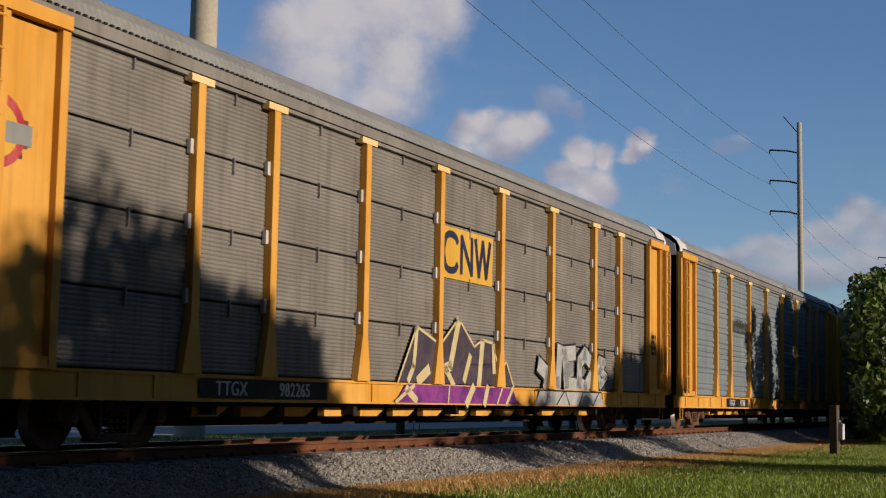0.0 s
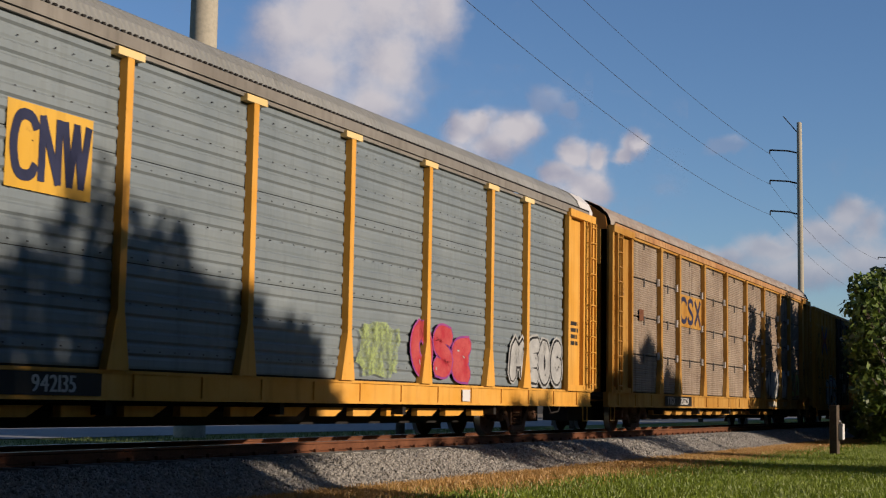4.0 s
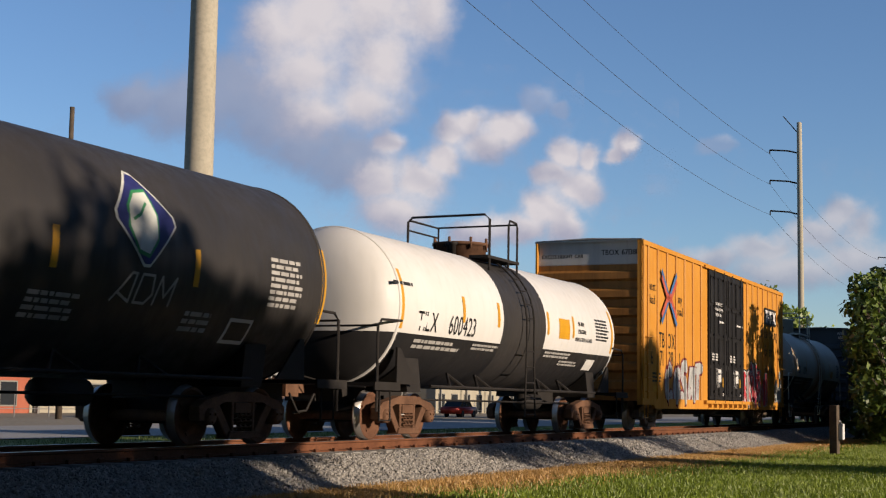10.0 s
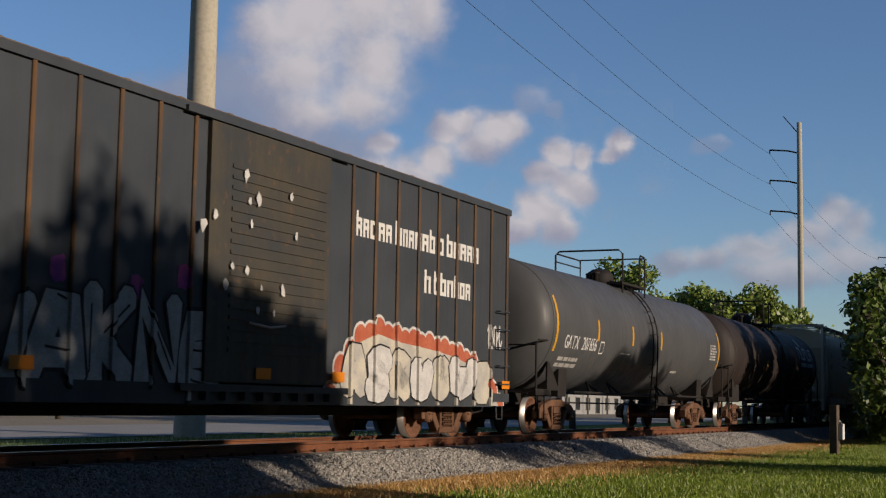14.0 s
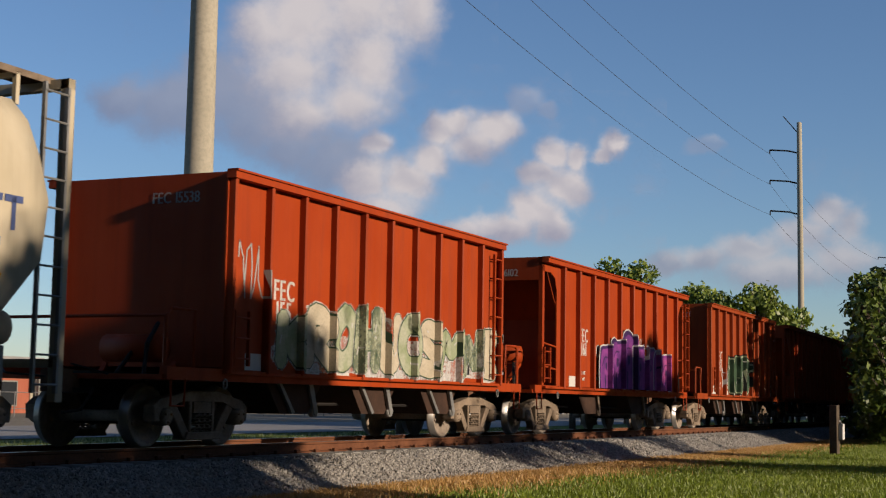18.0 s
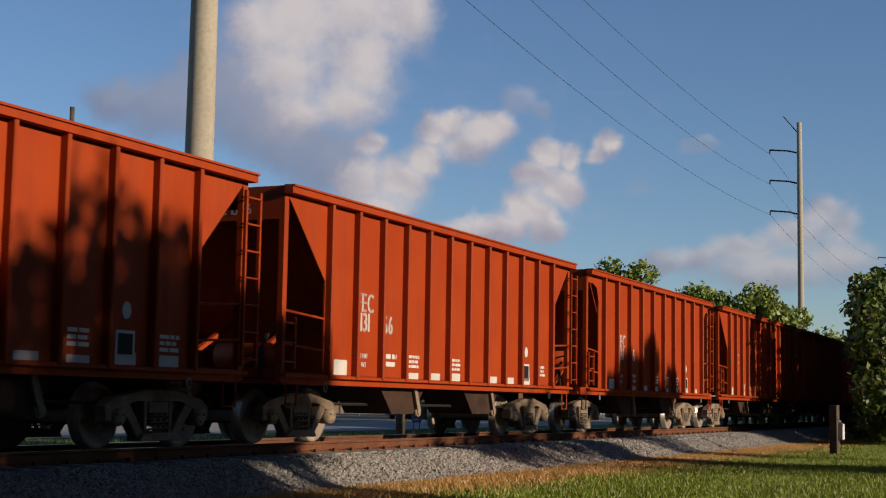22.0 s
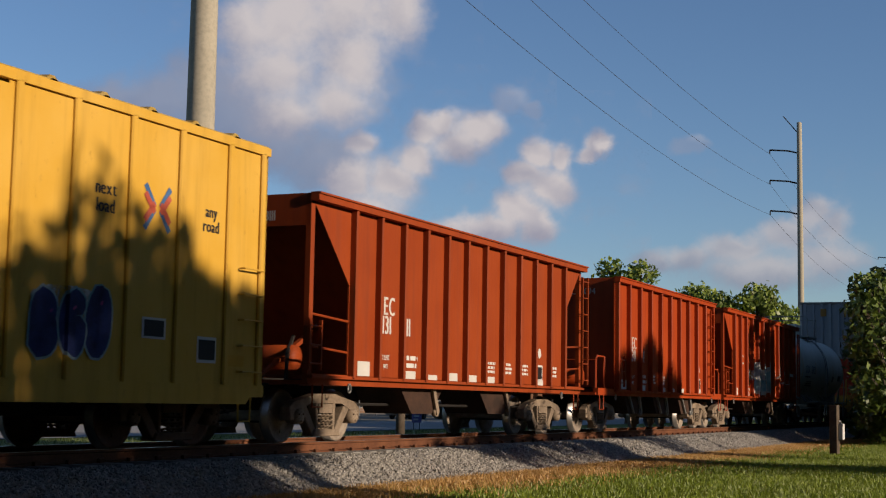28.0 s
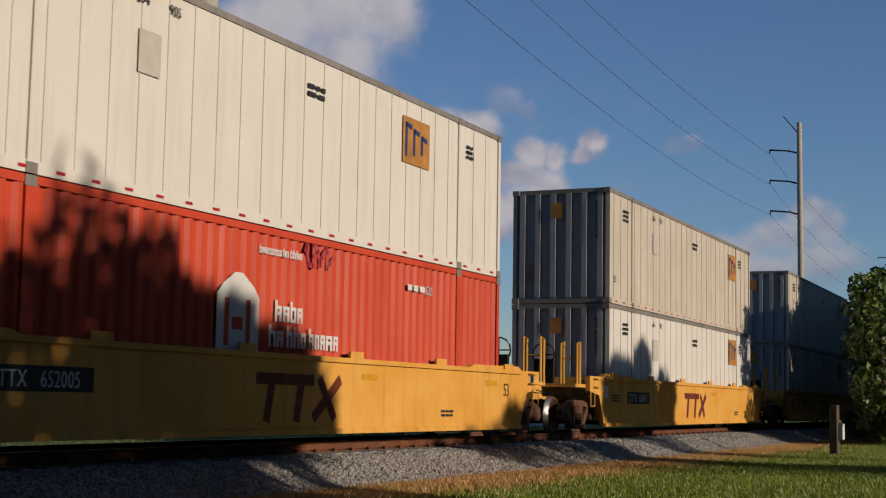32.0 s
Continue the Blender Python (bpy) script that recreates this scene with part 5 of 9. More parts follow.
    for p in posts:
        bm = bmesh.new()
        q = 0.085 if seamed else 0.068
        prism(bm, ((p - q, 4.98), (p + q, 4.98), (p + q, 1.75), (p + 0.20, 1.0), (p - 0.24, 1.0), (p - q, 1.75)), Y - 0.09, Y + 0.03)
        post = part("side_post", bm, frame_m, car)
        bm = bmesh.new()
        cuboid(bm, p - (0.27 if seed != 4 else 0.12), p + (0.27 if seed != 4 else 0.12), Y - 0.10, Y + 0.02, 4.90, 5.0)
        part("head_plate", bm, BLEACHED if seed != 4 else frame_m, post, "bleached head plate" if seed != 4 else "")
        for z in tiers[1:-1] if seamed else ():
            for s in (-1, 1):
                bm = bmesh.new()
                cuboid(bm, p + s * 0.13 - 0.035, p + s * 0.13 + 0.035, Y - 0.04, Y + 0.02, z - 0.10, z + 0.10)
                part("clip_plate", bm, CLIP, post)
    # end panels with ladder
    for s in (-1, 1):
        a, b = (S, L - 0.05) if s > 0 else (-L + 0.05, -S)
        bm = bmesh.new()
        lo, hi = (a, a + 1.12) if s > 0 else (b - 1.12, b)
        cuboid(bm, lo, hi, Y, Y + 0.06, 0.98, 5.02)
        lo, hi = (b - 0.55, b) if s > 0 else (a, a + 0.55)
        cuboid(bm, lo, hi, Y, Y + 0.06, 0.98, 5.02)
        panel = part("end_panel", bm, frame_m, car)
        bm = bmesh.new()
        for x, w in ((a + 0.06, 0.07), (b - 0.06, 0.07), (a + 1.06 if s > 0 else b - 1.06, 0.05), (b - 0.52 if s > 0 else a + 0.52, 0.04)):
            cuboid(bm, x - w, x + w, Y - 0.10, Y, 1.0, 5.02)
        cuboid(bm, a, b, Y - 0.09, Y, 0.98, 1.12)
        part("panel_frame", bm, frame_m, panel)
        bm = bmesh.new()
        cuboid(bm, a - 0.3 * (s < 0) * 0, b, Y - 0.14, Y + 0.02, 4.94, 5.11)
        part("top_beam", bm, frame_m, panel)
        ladder(car, (b - 0.33) if s > 0 else (a + 0.33), Y - 0.1, 1.05, 4.92, 11, 0.4, frame_m, 0.1)
        stirrup(car, (b - 0.33) if s > 0 else (a + 0.33), Y, 0.66, frame_m)
        # end doors of folded leaves and the white gable above
        for k in range(5):
            bm = bmesh.new()
            y = -1.28 + 0.52 * k
            prism(bm, ((s * (L - 0.2), 1.0), (s * (L - 0.12), 1.0), (s * (L - 0.12), 4.97), (s * (L - 0.2), 4.97)), y + 0.02, y + 0.5)
            cuboid(bm, min(s * (L - 0.12), s * (L - 0.06)), max(s * (L - 0.12), s * (L - 0.06)), y + 0.2, y + 0.3, 1.0, 4.97)
            part("door_leaf", bm, frame_m, car)
            bm = bmesh.new()
            cuboid(bm, min(s * (L - 0.12), s * (L - 0.045)), max(s * (L - 0.12), s * (L - 0.045)), y, y + 0.52, 4.15, 5.02)
            part("door_top", bm, WHITE if seed < 4 else frame_m, car)
        bm = bmesh.new()
        prof = [(-1.45, 5.02), (-1.40, 5.34), (-0.95, 5.66), (0, 5.82), (0.95, 5.66), (1.40, 5.34), (1.45, 5.02)]
        vv = [[bm.verts.new((s * (L - o), y, z)) for y, z in prof] for o in (0.14, 0.05)]
        bm.faces.new(vv[0])
        bm.faces.new(vv[1][::-1])
        for k in range(len(prof)):
            j = (k + 1) % len(prof)
            bm.faces.new((vv[0][k], vv[1][k], vv[1][j], vv[0][j]))
        part("gable", bm, WHITE if seed < 4 else END_BROWN, car)
    # rolled roof, ribbed across
    bm = bmesh.new()
    prof = [(-1.54, 5.05), (-1.53, 5.22), (-1.45, 5.40), (-1.25, 5.59), (-0.9, 5.75), (-0.4, 5.86), (0, 5.89), (0.9, 5.75), (1.45, 5.40), (1.54, 5.05)]
    rows = []
    n = 840
    for k in range(n + 1):
        x = -L + 0.08 + (2 * L - 0.16) * k / n
        o = 0.009 if (k // 2) % 2 else 0.0
        rows.append([bm.verts.new((x, y * (1 + o * 0.4), z + o)) for y, z in prof])
    for p, q in zip(rows, rows[1:]):
        for k in range(len(prof) - 1):
            bm.faces.new((p[k], q[k], q[k + 1], p[k + 1]))
    part("roof", bm, roof_m, car)
    for s in (-1, 1) if seed in (2, 3) else (1,) if seed == 1 else ():
        bm = bmesh.new()
        a, b = [[bm.verts.new((s * x, y * 1.012, z + 0.016)) for y, z in prof] for x in (L - 0.95, L - 0.07)]
        for k in range(len(prof) - 1):
            bm.faces.new((a[k], b[k], b[k + 1], a[k + 1]))
        part("roof_cap", bm, WHITE, car, "white painted end of the roof")
    bm = bmesh.new()
    cuboid(bm, -L + 0.3, L - 0.3, Y - 0.04, Y + 0.08, 5.02, 4.965)
    part("eave_rail", bm, GALV if seed != 4 else frame_m, car)
    bm = bmesh.new()
    cuboid(bm, -L + 0.34, L - 0.34, -1.575, -1.55, 5.03, 5.19)
    part("fascia", bm, GALV if seed != 4 else RUSTY_EDGE, car, "flat dirty fascia under the roof edge")
    bm = bmesh.new()
    for k in range(208):
        x = -L + 0.42 + (2 * L - 0.84) * k / 207
        cuboid(bm, x - 0.03, x + 0.03, -1.585, -1.55, 5.195, 5.225)
    tagged(part("drip_edge", bm, DARK, car), kind="stuff")
    f = side_face(Y - 0.034)
    decal(car, plate[0], plate[1], 0.68, 0.95, f, BLACK, "number_plate", "black number panel")
    letters(car, number[0], plate[0] + 0.23 * (plate[1] - plate[0]), 0.72, 0.20, lift(f, 0.004), squeeze=1.0, bold=0.01)
    letters(car, number[1], plate[0] + 0.725 * (plate[1] - plate[0]), 0.72, 0.20, lift(f, 0.004), squeeze=1.0, bold=0.01)
    bars(car, S + 0.35, S + 0.9, 2.0, 2.6, 4, side_face(Y - 0.005), LETTER_BLACK, seed)
    bars(car, -S - 1.1, -S - 0.5, 3.3, 3.8, 4, side_face(Y - 0.005), TRUCK_RUST, seed + 5)
    decal(car, 6.2, 6.55, 0.70, 0.92, side_face(Y - 0.036), WHITE, "data_plate", "small white data plate")
    coupler(car, 14.28)
    under_gear(car, L - 0.4, 0.63, seed, 0.36)
    if sign:
        sx0, sx1, sz0, sz1, bg, ink = sign
        g = side_face(Y + 0.015)
        if bg:
            decal(car, sx0, sx1, sz0, sz1, g, bg, "sign_panel", "yellow sign panel")
        bm = bmesh.new()
        k = sx1 - sx0
        h = lift(g, 0.006)
        z0_, z1_ = sz0 + 0.16 * (sz1 - sz0), sz1 - 0.14 * (sz1 - sz0)
        u = sx0 + 0.08 * k
        ribbon(bm, h, rounded([(u + 0.25 * k, z1_ - 0.14), (u + 0.20 * k, z1_), (u + 0.05 * k, z1_), (u, z1_ - 0.25), (u, z0_ + 0.25), (u + 0.05 * k, z0_), (u + 0.20 * k, z0_), (u + 0.25 * k, z0_ + 0.14)], 2), 0.13, 0.1)
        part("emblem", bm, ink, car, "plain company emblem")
        if seed == 4:
            u, bm = sx0 + 0.40 * k, bmesh.new()
            ribbon(bm, h, rounded([(u + 0.20 * k, z1_ - 0.14), (u + 0.16 * k, z1_), (u + 0.03 * k, z1_), (u, z1_ - 0.2), (u + 0.1 * k, (z0_ + z1_) / 2), (u + 0.21 * k, z0_ + 0.2), (u + 0.16 * k, z0_), (u + 0.03 * k, z0_), (u - 0.01 * k, z0_ + 0.14)], 2), 0.13, 0.1)
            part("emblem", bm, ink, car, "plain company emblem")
            u, bm = sx0 + 0.70 * k, bmesh.new()
            stroke(bm, h, [(u, z0_), (u + 0.22 * k, z1_)], 0.14)
            stroke(bm, lift(h, 0.001), [(u, z1_), (u + 0.22 * k, z0_)], 0.14)
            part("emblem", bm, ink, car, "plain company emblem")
        for base, step, n in ((0.40, 0.085, 3), (0.66, 0.07, 4)) if seed != 4 else ():
            bm = bmesh.new()
            up = n == 4
            pts = [(sx0 + (base + step * i) * k, z1_ if (i % 2 == 0) == up else z0_) for i in range(n + 1)]
            if not up:
                pts = [(sx0 + base * k, z0_), (sx0 + base * k, z1_), (sx0 + (base + 0.19) * k, z0_), (sx0 + (base + 0.19) * k, z1_)]
            for j, (p, q) in enumerate(zip(pts, pts[1:])):
                stroke(bm, lift(h, 0.001 * j), [p, q], 0.12)
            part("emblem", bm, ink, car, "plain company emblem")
    if extras:
        extras(car, side_face(Y + 0.012), side_face(Y - 0.036))
    return add(car, x0, 10.05, "rust")


def rack_one(car, f, g):
    cream = spray("cream spray paint", (0.62, 0.52, 0.25), (0.7, 0.6, 0.35))
    # dark peaks rimmed with cream, purple along the sill
    h = lift(f, 0.03)
    peaks = ((-2.9, 1.02), (-2.2, 2.0), (-1.2, 1.72), (-0.4, 2.25), (0.35, 1.75), (0.75, 1.9), (1.25, 1.85), (1.6, 1.35), (2.0, 1.5), (2.4, 1.02))
    poly(car, peaks, h, spray("smoky violet spray paint", (0.055, 0.045, 0.06), (0.10, 0.075, 0.11)), "graffiti_fill", "dark violet sprayed peaks")
    poly(car, [(-3.0, 0.66), (-2.6, 0.98), (2.3, 0.98), (2.65, 0.66)], lift(g, 0.004), SPRAY_PURPLE, "graffiti_fill", "purple spray along the sill")
    bm = bmesh.new()
    h = lift(f, 0.04)
    for pts, w in ((peaks, 0.05), (((-0.4, 2.2), (-0.75, 1.35), (-0.95, 1.3)), 0.2), (((-0.95, 1.3), (-0.6, 1.0)), 0.14), (((0.15, 1.55), (-0.1, 1.1)), 0.16), (((0.75, 1.85), (0.6, 1.02)), 0.2), (((1.3, 1.8), (1.35, 1.3)), 0.16), (((-2.2, 1.95), (-2.3, 1.3), (-2.5, 1.05)), 0.13), (((-2.1, 1.05), (-1.7, 1.25)), 0.2), (((1.7, 1.35), (1.5, 1.02)), 0.05)):
        bm = bmesh.new()
        stroke(bm, h, pts, w)
        part("graffiti_outline", bm, cream, car)
    h = lift(g, 0.008)
    for pts, w in ((((-3.0, 0.67), (-2.3, 0.96)), 0.07), (((-2.6, 0.9), (-2.2, 0.7)), 0.14), (((-0.85, 0.66), (-0.8, 0.97)), 0.05), (((0.0, 0.66), (0.3, 0.97)), 0.18), (((0.85, 0.66), (1.0, 0.97)), 0.16), (((2.0, 0.66), (2.3, 0.97)), 0.1), (((1.5, 0.66), (1.75, 0.97)), 0.06)):
        bm = bmesh.new()
        stroke(bm, h, pts, w)
        part("graffiti_outline", bm, cream, car)
    # silver letter forms over the screens and the sill
    h = lift(f, 0.03)
    forms = (((3.9, 1.5), (4.45, 1.3), (4.3, 1.05), (5.05, 1.12), (5.15, 1.9)), ((6.1, 1.85), (5.45, 1.8), (5.55, 1.45), (5.95, 1.48), (5.55, 1.4), (5.6, 1.12), (6.25, 1.1)), ((7.15, 1.72), (6.85, 1.85), (6.5, 1.65), (6.45, 1.15), (6.9, 1.05), (7.25, 1.3)), ((7.9, 1.75), (8.3, 1.7), (8.0, 1.5), (8.4, 1.35), (8.0, 1.15), (7.85, 1.45), (7.9, 1.75)))
    for pts in forms:
        fat = 0.34 if pts is not forms[3] else 0.2
        for nm, d, w, mt in (("graffiti_outline", 0.0, fat + 0.1, SPRAY_BLACK), ("graffiti_fill", 0.004, fat, SPRAY_SILVER)):
            bm = bmesh.new()
            stroke(bm, lift(h, d), pts, w)
            part(nm, bm, mt, car)
    poly(car, [(3.6, 0.66), (3.9, 0.98), (7.9, 0.98), (8.2, 0.66)], lift(g, 0.006), SPRAY_SILVER, "graffiti_fill", "silver spray along the sill")
    bm = bmesh.new()
    for pts in (((4.9, 0.66), (5.4, 0.97)), ((5.75, 0.66), (5.45, 0.97)), ((6.4, 0.67), (6.7, 0.97)), ((7.4, 0.66), (7.8, 0.95)), ((3.6, 0.97), (8.0, 0.97))):
        stroke(bm, lift(g, 0.012), pts, 0.035)
    part("graffiti_strokes", bm, SPRAY_BLACK, car)
    emblem_end(car, -12.85, 3.6)


def emblem_end(car, x, z):
    f = side_face(-1.508)
    for r, m in ((0.42, SPRAY_RED), (0.30, LEMON)):
        poly(car, [(x + r * math.cos(k * math.tau / 20), z + r * math.sin(k * math.tau / 20)) for k in range(20)], f if r > 0.4 else lift(f, 0.003), m, "emblem", "round red railway emblem")
    decal(car, x - 0.52, x + 0.52, z - 0.12, z + 0.12, lift(f, 0.006), ROOF_GREY, "emblem_bar")


def rack_three(car, f, g):
    graffiti(car, 8.6, 11.6, 1.05, 2.2, "MEOG", SPRAY_SILVER, SPRAY_BLACK, SPRAY_BLACK, lift(f, 0.03), 13, "silver graffiti with black outlines", 0.42, 0.05, 2, SPRAY_SILVER)
    splotch(car, 2.0, 3.6, 1.05, 2.0, THIN_LIME, lift(f, 0.03), 14, "lime green sprayed block")
    graffiti(car, 4.0, 6.6, 1.05, 2.1, "OSE", SPRAY_RED, SPRAY_PINK, SPRAY_SILVER, lift(f, 0.03), 15, "faded red sprayed letters", 0.4, 0.04, 2)


def rack_four(car, f, g):
    pale, teal = spray("pale grey spray paint", (0.42, 0.43, 0.45), (0.58, 0.58, 0.57)), spray("dark teal spray paint", (0.02, 0.035, 0.05), (0.035, 0.06, 0.08))
    graffiti(car, 4.35, 8.55, 1.03, 2.15, "MEND", teal, teal, teal, lift(f, 0.022), 16, "dark shadow of sprayed block letters", 0.5, 0.02, lean=0.0)
    graffiti(car, 4.5, 8.7, 1.0, 2.15, "MEND", pale, pale, SPRAY_WHITE, lift(f, 0.036), 16, "pale grey sprayed block letters", 0.46, 0.012, lean=0.0)
    splotch(car, 9.45, 11.6, 1.05, 2.2, THIN_SAGE, lift(f, 0.03), 18, "pale green sprayed patch")
    graffiti(car, 9.6, 11.4, 1.1, 2.05, "LID", SPRAY_LIME, SPRAY_RED, SPRAY_WHITE, lift(f, 0.036), 17, "pale green sprayed letters with red edges", 0.3, 0.035)
    bars(car, 5.3, 6.9, 0.68, 0.95, 1, lift(g, 0.004), BEIGE, 3)
    tag(car, 7.6, 8.8, 0.72, 0.92, SPRAY_WHITE, lift(g, 0.004), 9, 0.025, 5)
    f2 = side_face(-1.505)
    decal(car, -11.0, -10.6, 2.9, 3.2, f2, RAIL_RUST, "rust_patch")


def build_autoracks():
    dark_sign = plain("dark blue sign paint", (0.03, 0.035, 0.08), 0.5)
    autorack(24.84, GALV, ROOF_GREY, YELLOW, "weathered grey and yellow autorack with purple graffiti", True, ("TTGX", "982265"), (-8.85, -5.4), 1, rack_one, (-1.25, 1.3, 2.98, 3.95, LEMON, dark_sign))
    rack_two = lambda car, f, g: name_blocks(car, -6.95, -4.5, 3.15, 0.48, lift(f, 0.03), plain("dark green name paint", (0.05, 0.06, 0.055), 0.6), 77, "dark name in plain blocks")
    autorack(53.44, GALV_BLUE, ROOF_GREY, YELLOW, "clean blue-grey and yellow autorack with perforated screens", False, ("TTGX", "977161"), (-7.6, -4.5), 2, rack_two, None)
    autorack(82.04, GALV_BLUE, ROOF_GREY, YELLOW, "blue-grey autorack with sprayed blocks of colour", False, ("TTGX", "942135"), (-7.6, -4.5), 3, rack_three, (-6.3, -4.8, 3.0, 4.0, LEMON, dark_sign))
    autorack(110.64, GALV_BROWN, ROOF_RUST, YELLOW_OLD, "brown stained autorack with a rusty roof", True, ("TTGX", "255629"), (-8.6, -5.7), 4, rack_four, (-7.0, -4.3, 2.98, 3.92, YELLOW_OLD, dark_sign))
# ---- boxcars ----
def boxcar(x0, L, top, half, body, roof, label, left, right, doors, door_m, seed, rows=(), kind="rust", end_m=None, end_top=None, post_w=0.05, post_d=0.045, sill=0.60, bumps=False, post_m=None, slatted=False):
    """left and right: x of the side posts; doors: (x0, x1) of each leaf."""
    car = thing("boxcar", label, "railcar", "boxcars")
    Y = -1.5
    d0, d1 = doors[0][0], doors[-1][1]
    for nm, a, b in (("side_sheet", -L, d0), ("side_sheet", d1, L)):
        bm = bmesh.new()
        cuboid(bm, a, b, Y, Y + 0.05, sill + 0.25, top - 0.02)
        part(nm, bm, body, car)
    bm = bmesh.new()
    cuboid(bm, -L, L, 1.45, 1.5, sill + 0.2, top - 0.02)
    part("far_side", bm, body, car)
    bm = bmesh.new()
    cuboid(bm, -L + 0.3, L - 0.3, -1.35, 1.35, sill + 0.2, sill + 0.3)
    part("floor_pan", bm, DARK, car)
    for x in left + right:
        bm = bmesh.new()
        prism(bm, ((x - post_w, sill + 0.26), (x + post_w, sill + 0.26), (x + post_w, top - 0.1), (x - post_w, top - 0.1)), Y - post_d, Y)
        bmesh.ops.bevel(bm, geom=[e for e in bm.edges if abs(e.verts[0].co.z - e.verts[1].co.z) > 1 and e.verts[0].co.y < Y - 0.01], offset=0.02, segments=1, affect="EDGES")
        part("side_post", bm, post_m or body, car)
    for z in rows:
        for a, b in ((-L + 0.1, d0 - 0.15), (d1 + 0.15, L - 0.1)):
            bm = bmesh.new()
            cuboid(bm, a, b, Y - 0.04, Y, z - 0.035, z + 0.035)
            part("side_rib", bm, body, car)
    # top chord, bottom sill
    bm = bmesh.new()
    cuboid(bm, -L, L, Y - 0.05, Y + 0.06, top - 0.12, top)
    part("top_chord", bm, body, car)
    bm = bmesh.new()
    prism(bm, ((-L, sill + 0.27), (L, sill + 0.27), (L, sill + 0.1), (half + 1.2, sill + 0.1), (half + 1.1, sill), (-half - 1.1, sill), (-half - 1.2, sill + 0.1), (-L, sill + 0.1)), Y - 0.03, Y + 0.05)
    part("side_sill", bm, body, car)
    # doors on rails, each with beads, lock rods and handles
    bm = bmesh.new()
    cuboid(bm, d0 - 0.6, d1 + 0.6, Y - 0.12, Y - 0.02, sill + 0.17, sill + 0.27)
    part("door_track", bm, body, car)
    bm = bmesh.new()
    cuboid(bm, d0 - 0.6, d1 + 0.6, Y - 0.10, Y - 0.02, top - 0.14, top - 0.06)
    part("door_track", bm, body, car)
    for k in range(8):
        x = d0 + (d1 - d0) * k / 7
        bm = bmesh.new()
        cuboid(bm, x - 0.04, x + 0.04, Y - 0.14, Y - 0.02, sill + 0.05, sill + 0.17)
        part("track_bracket", bm, body, car)
    for i, (a, b) in enumerate(doors):
        bm = bmesh.new()
        cuboid(bm, a + 0.02, b - 0.02, Y - 0.06, Y + 0.02, sill + 0.3, top - 0.15)
        door = part("door", bm, door_m, car, "ribbed sliding door")
        for k in range(18 if slatted else 0):
            bm = bmesh.new()
            z = sill + 0.72 + (top - sill - 1.45) * k / 17
            prism(bm, ((a + 0.55, z), (b - 0.16, z), (b - 0.16, z + 0.055), (a + 0.55, z + 0.055)), Y - 0.078, Y - 0.06)
            part("door_rib", bm, door_m, door)
        tiers = 0 if slatted else 4
        h = (top - sill - 0.6) / 4
        for r in range(tiers):
            for c in range(2):
                u0, u1 = a + 0.12 + (b - a - 0.2) * c / 2, a + 0.05 + (b - a - 0.2) * (c + 1) / 2
                z0 = sill + 0.4 + h * r
                for q in ((u0, u1, z0, z0 + 0.04), (u0, u1, z0 + h - 0.14, z0 + h - 0.10), (u0, u0 + 0.04, z0 + 0.04, z0 + h - 0.14), (u1 - 0.04, u1, z0 + 0.04, z0 + h - 0.14)):
                    bm = bmesh.new()
                    cuboid(bm, q[0], q[1], Y - 0.085, Y - 0.055, q[2], q[3])
                    part("door_bead", bm, door_m, door)
        for u in (() if slatted else (a + 0.22 * (b - a), b - 0.25 * (b - a))):
            bm = bmesh.new()
            rod(bm, [(u, Y - 0.11, sill + 0.2), (u, Y - 0.11, top - 0.1)], 0.022, 6)
            for k in range(5):
                z = sill + 0.5 + (top - sill - 0.9) * k / 4
                cuboid(bm, u - 0.05, u + 0.05, Y - 0.12, Y - 0.06, z, z + 0.08)
            part("lock_rod", bm, door_m, door)
        bm = bmesh.new()
        rod(bm, [(a + 0.3 * (b - a), Y - 0.10, 1.75), (a + 0.45 * (b - a), Y - 0.15, 1.70), (a + 0.6 * (b - a), Y - 0.10, 1.75)], 0.018, 5)
        part("door_handle", bm, STEEL_BARE, door)
    # ends with pressed ribs, ladders
    for s in (-1, 1):
        bm = bmesh.new()
        prev = None
        n = 7
        rows_ = [(sill + 0.2, 0.0)]
        for k in range(n):
            z = sill + 0.45 + (top - 0.75 - sill - 0.3) * k / n
            d = (top - 0.75 - sill - 0.3) / n
            rows_ += [(z, 0.0), (z + d * 0.12, 0.10), (z + d * 0.48, 0.10), (z + d * 0.62, 0.0)]
        rows_ += [(top - 0.62, 0.0)]
        for z, o in rows_:
            cur = [bm.verts.new((s * (L - 0.12 + o), y, z)) for y in (-1.45, 1.45)]
            if prev:
                bm.faces.new((prev[0], prev[1], cur[1], cur[0]))
            prev = cur
        part("end_wall", bm, end_m or body, car)
        bm = bmesh.new()
        prism(bm, ((s * (L - 0.2), top - 0.64), (s * (L - 0.12), top - 0.64), (s * (L - 0.12), top), (s * (L - 0.2), top)), -1.44, 1.48)
        part("end_top", bm, end_top or end_m or body, car)
        bm = bmesh.new()
        cuboid(bm, min(s * (L - 0.1), s * L), max(s * (L - 0.1), s * L), Y, Y + 0.12, sill + 0.1, top)
        part("corner_post", bm, body, car)
        ladder(car, s * (L - 0.45), Y - 0.02, sill + 0.35, 2.6, 5, 0.5, body, 0.09, "grab_irons", False)
        stirrup(car, s * (L - 0.45), Y, sill + 0.12, body)
    # roof of ribbed sheets with a shallow ridge
    bm = bmesh.new()
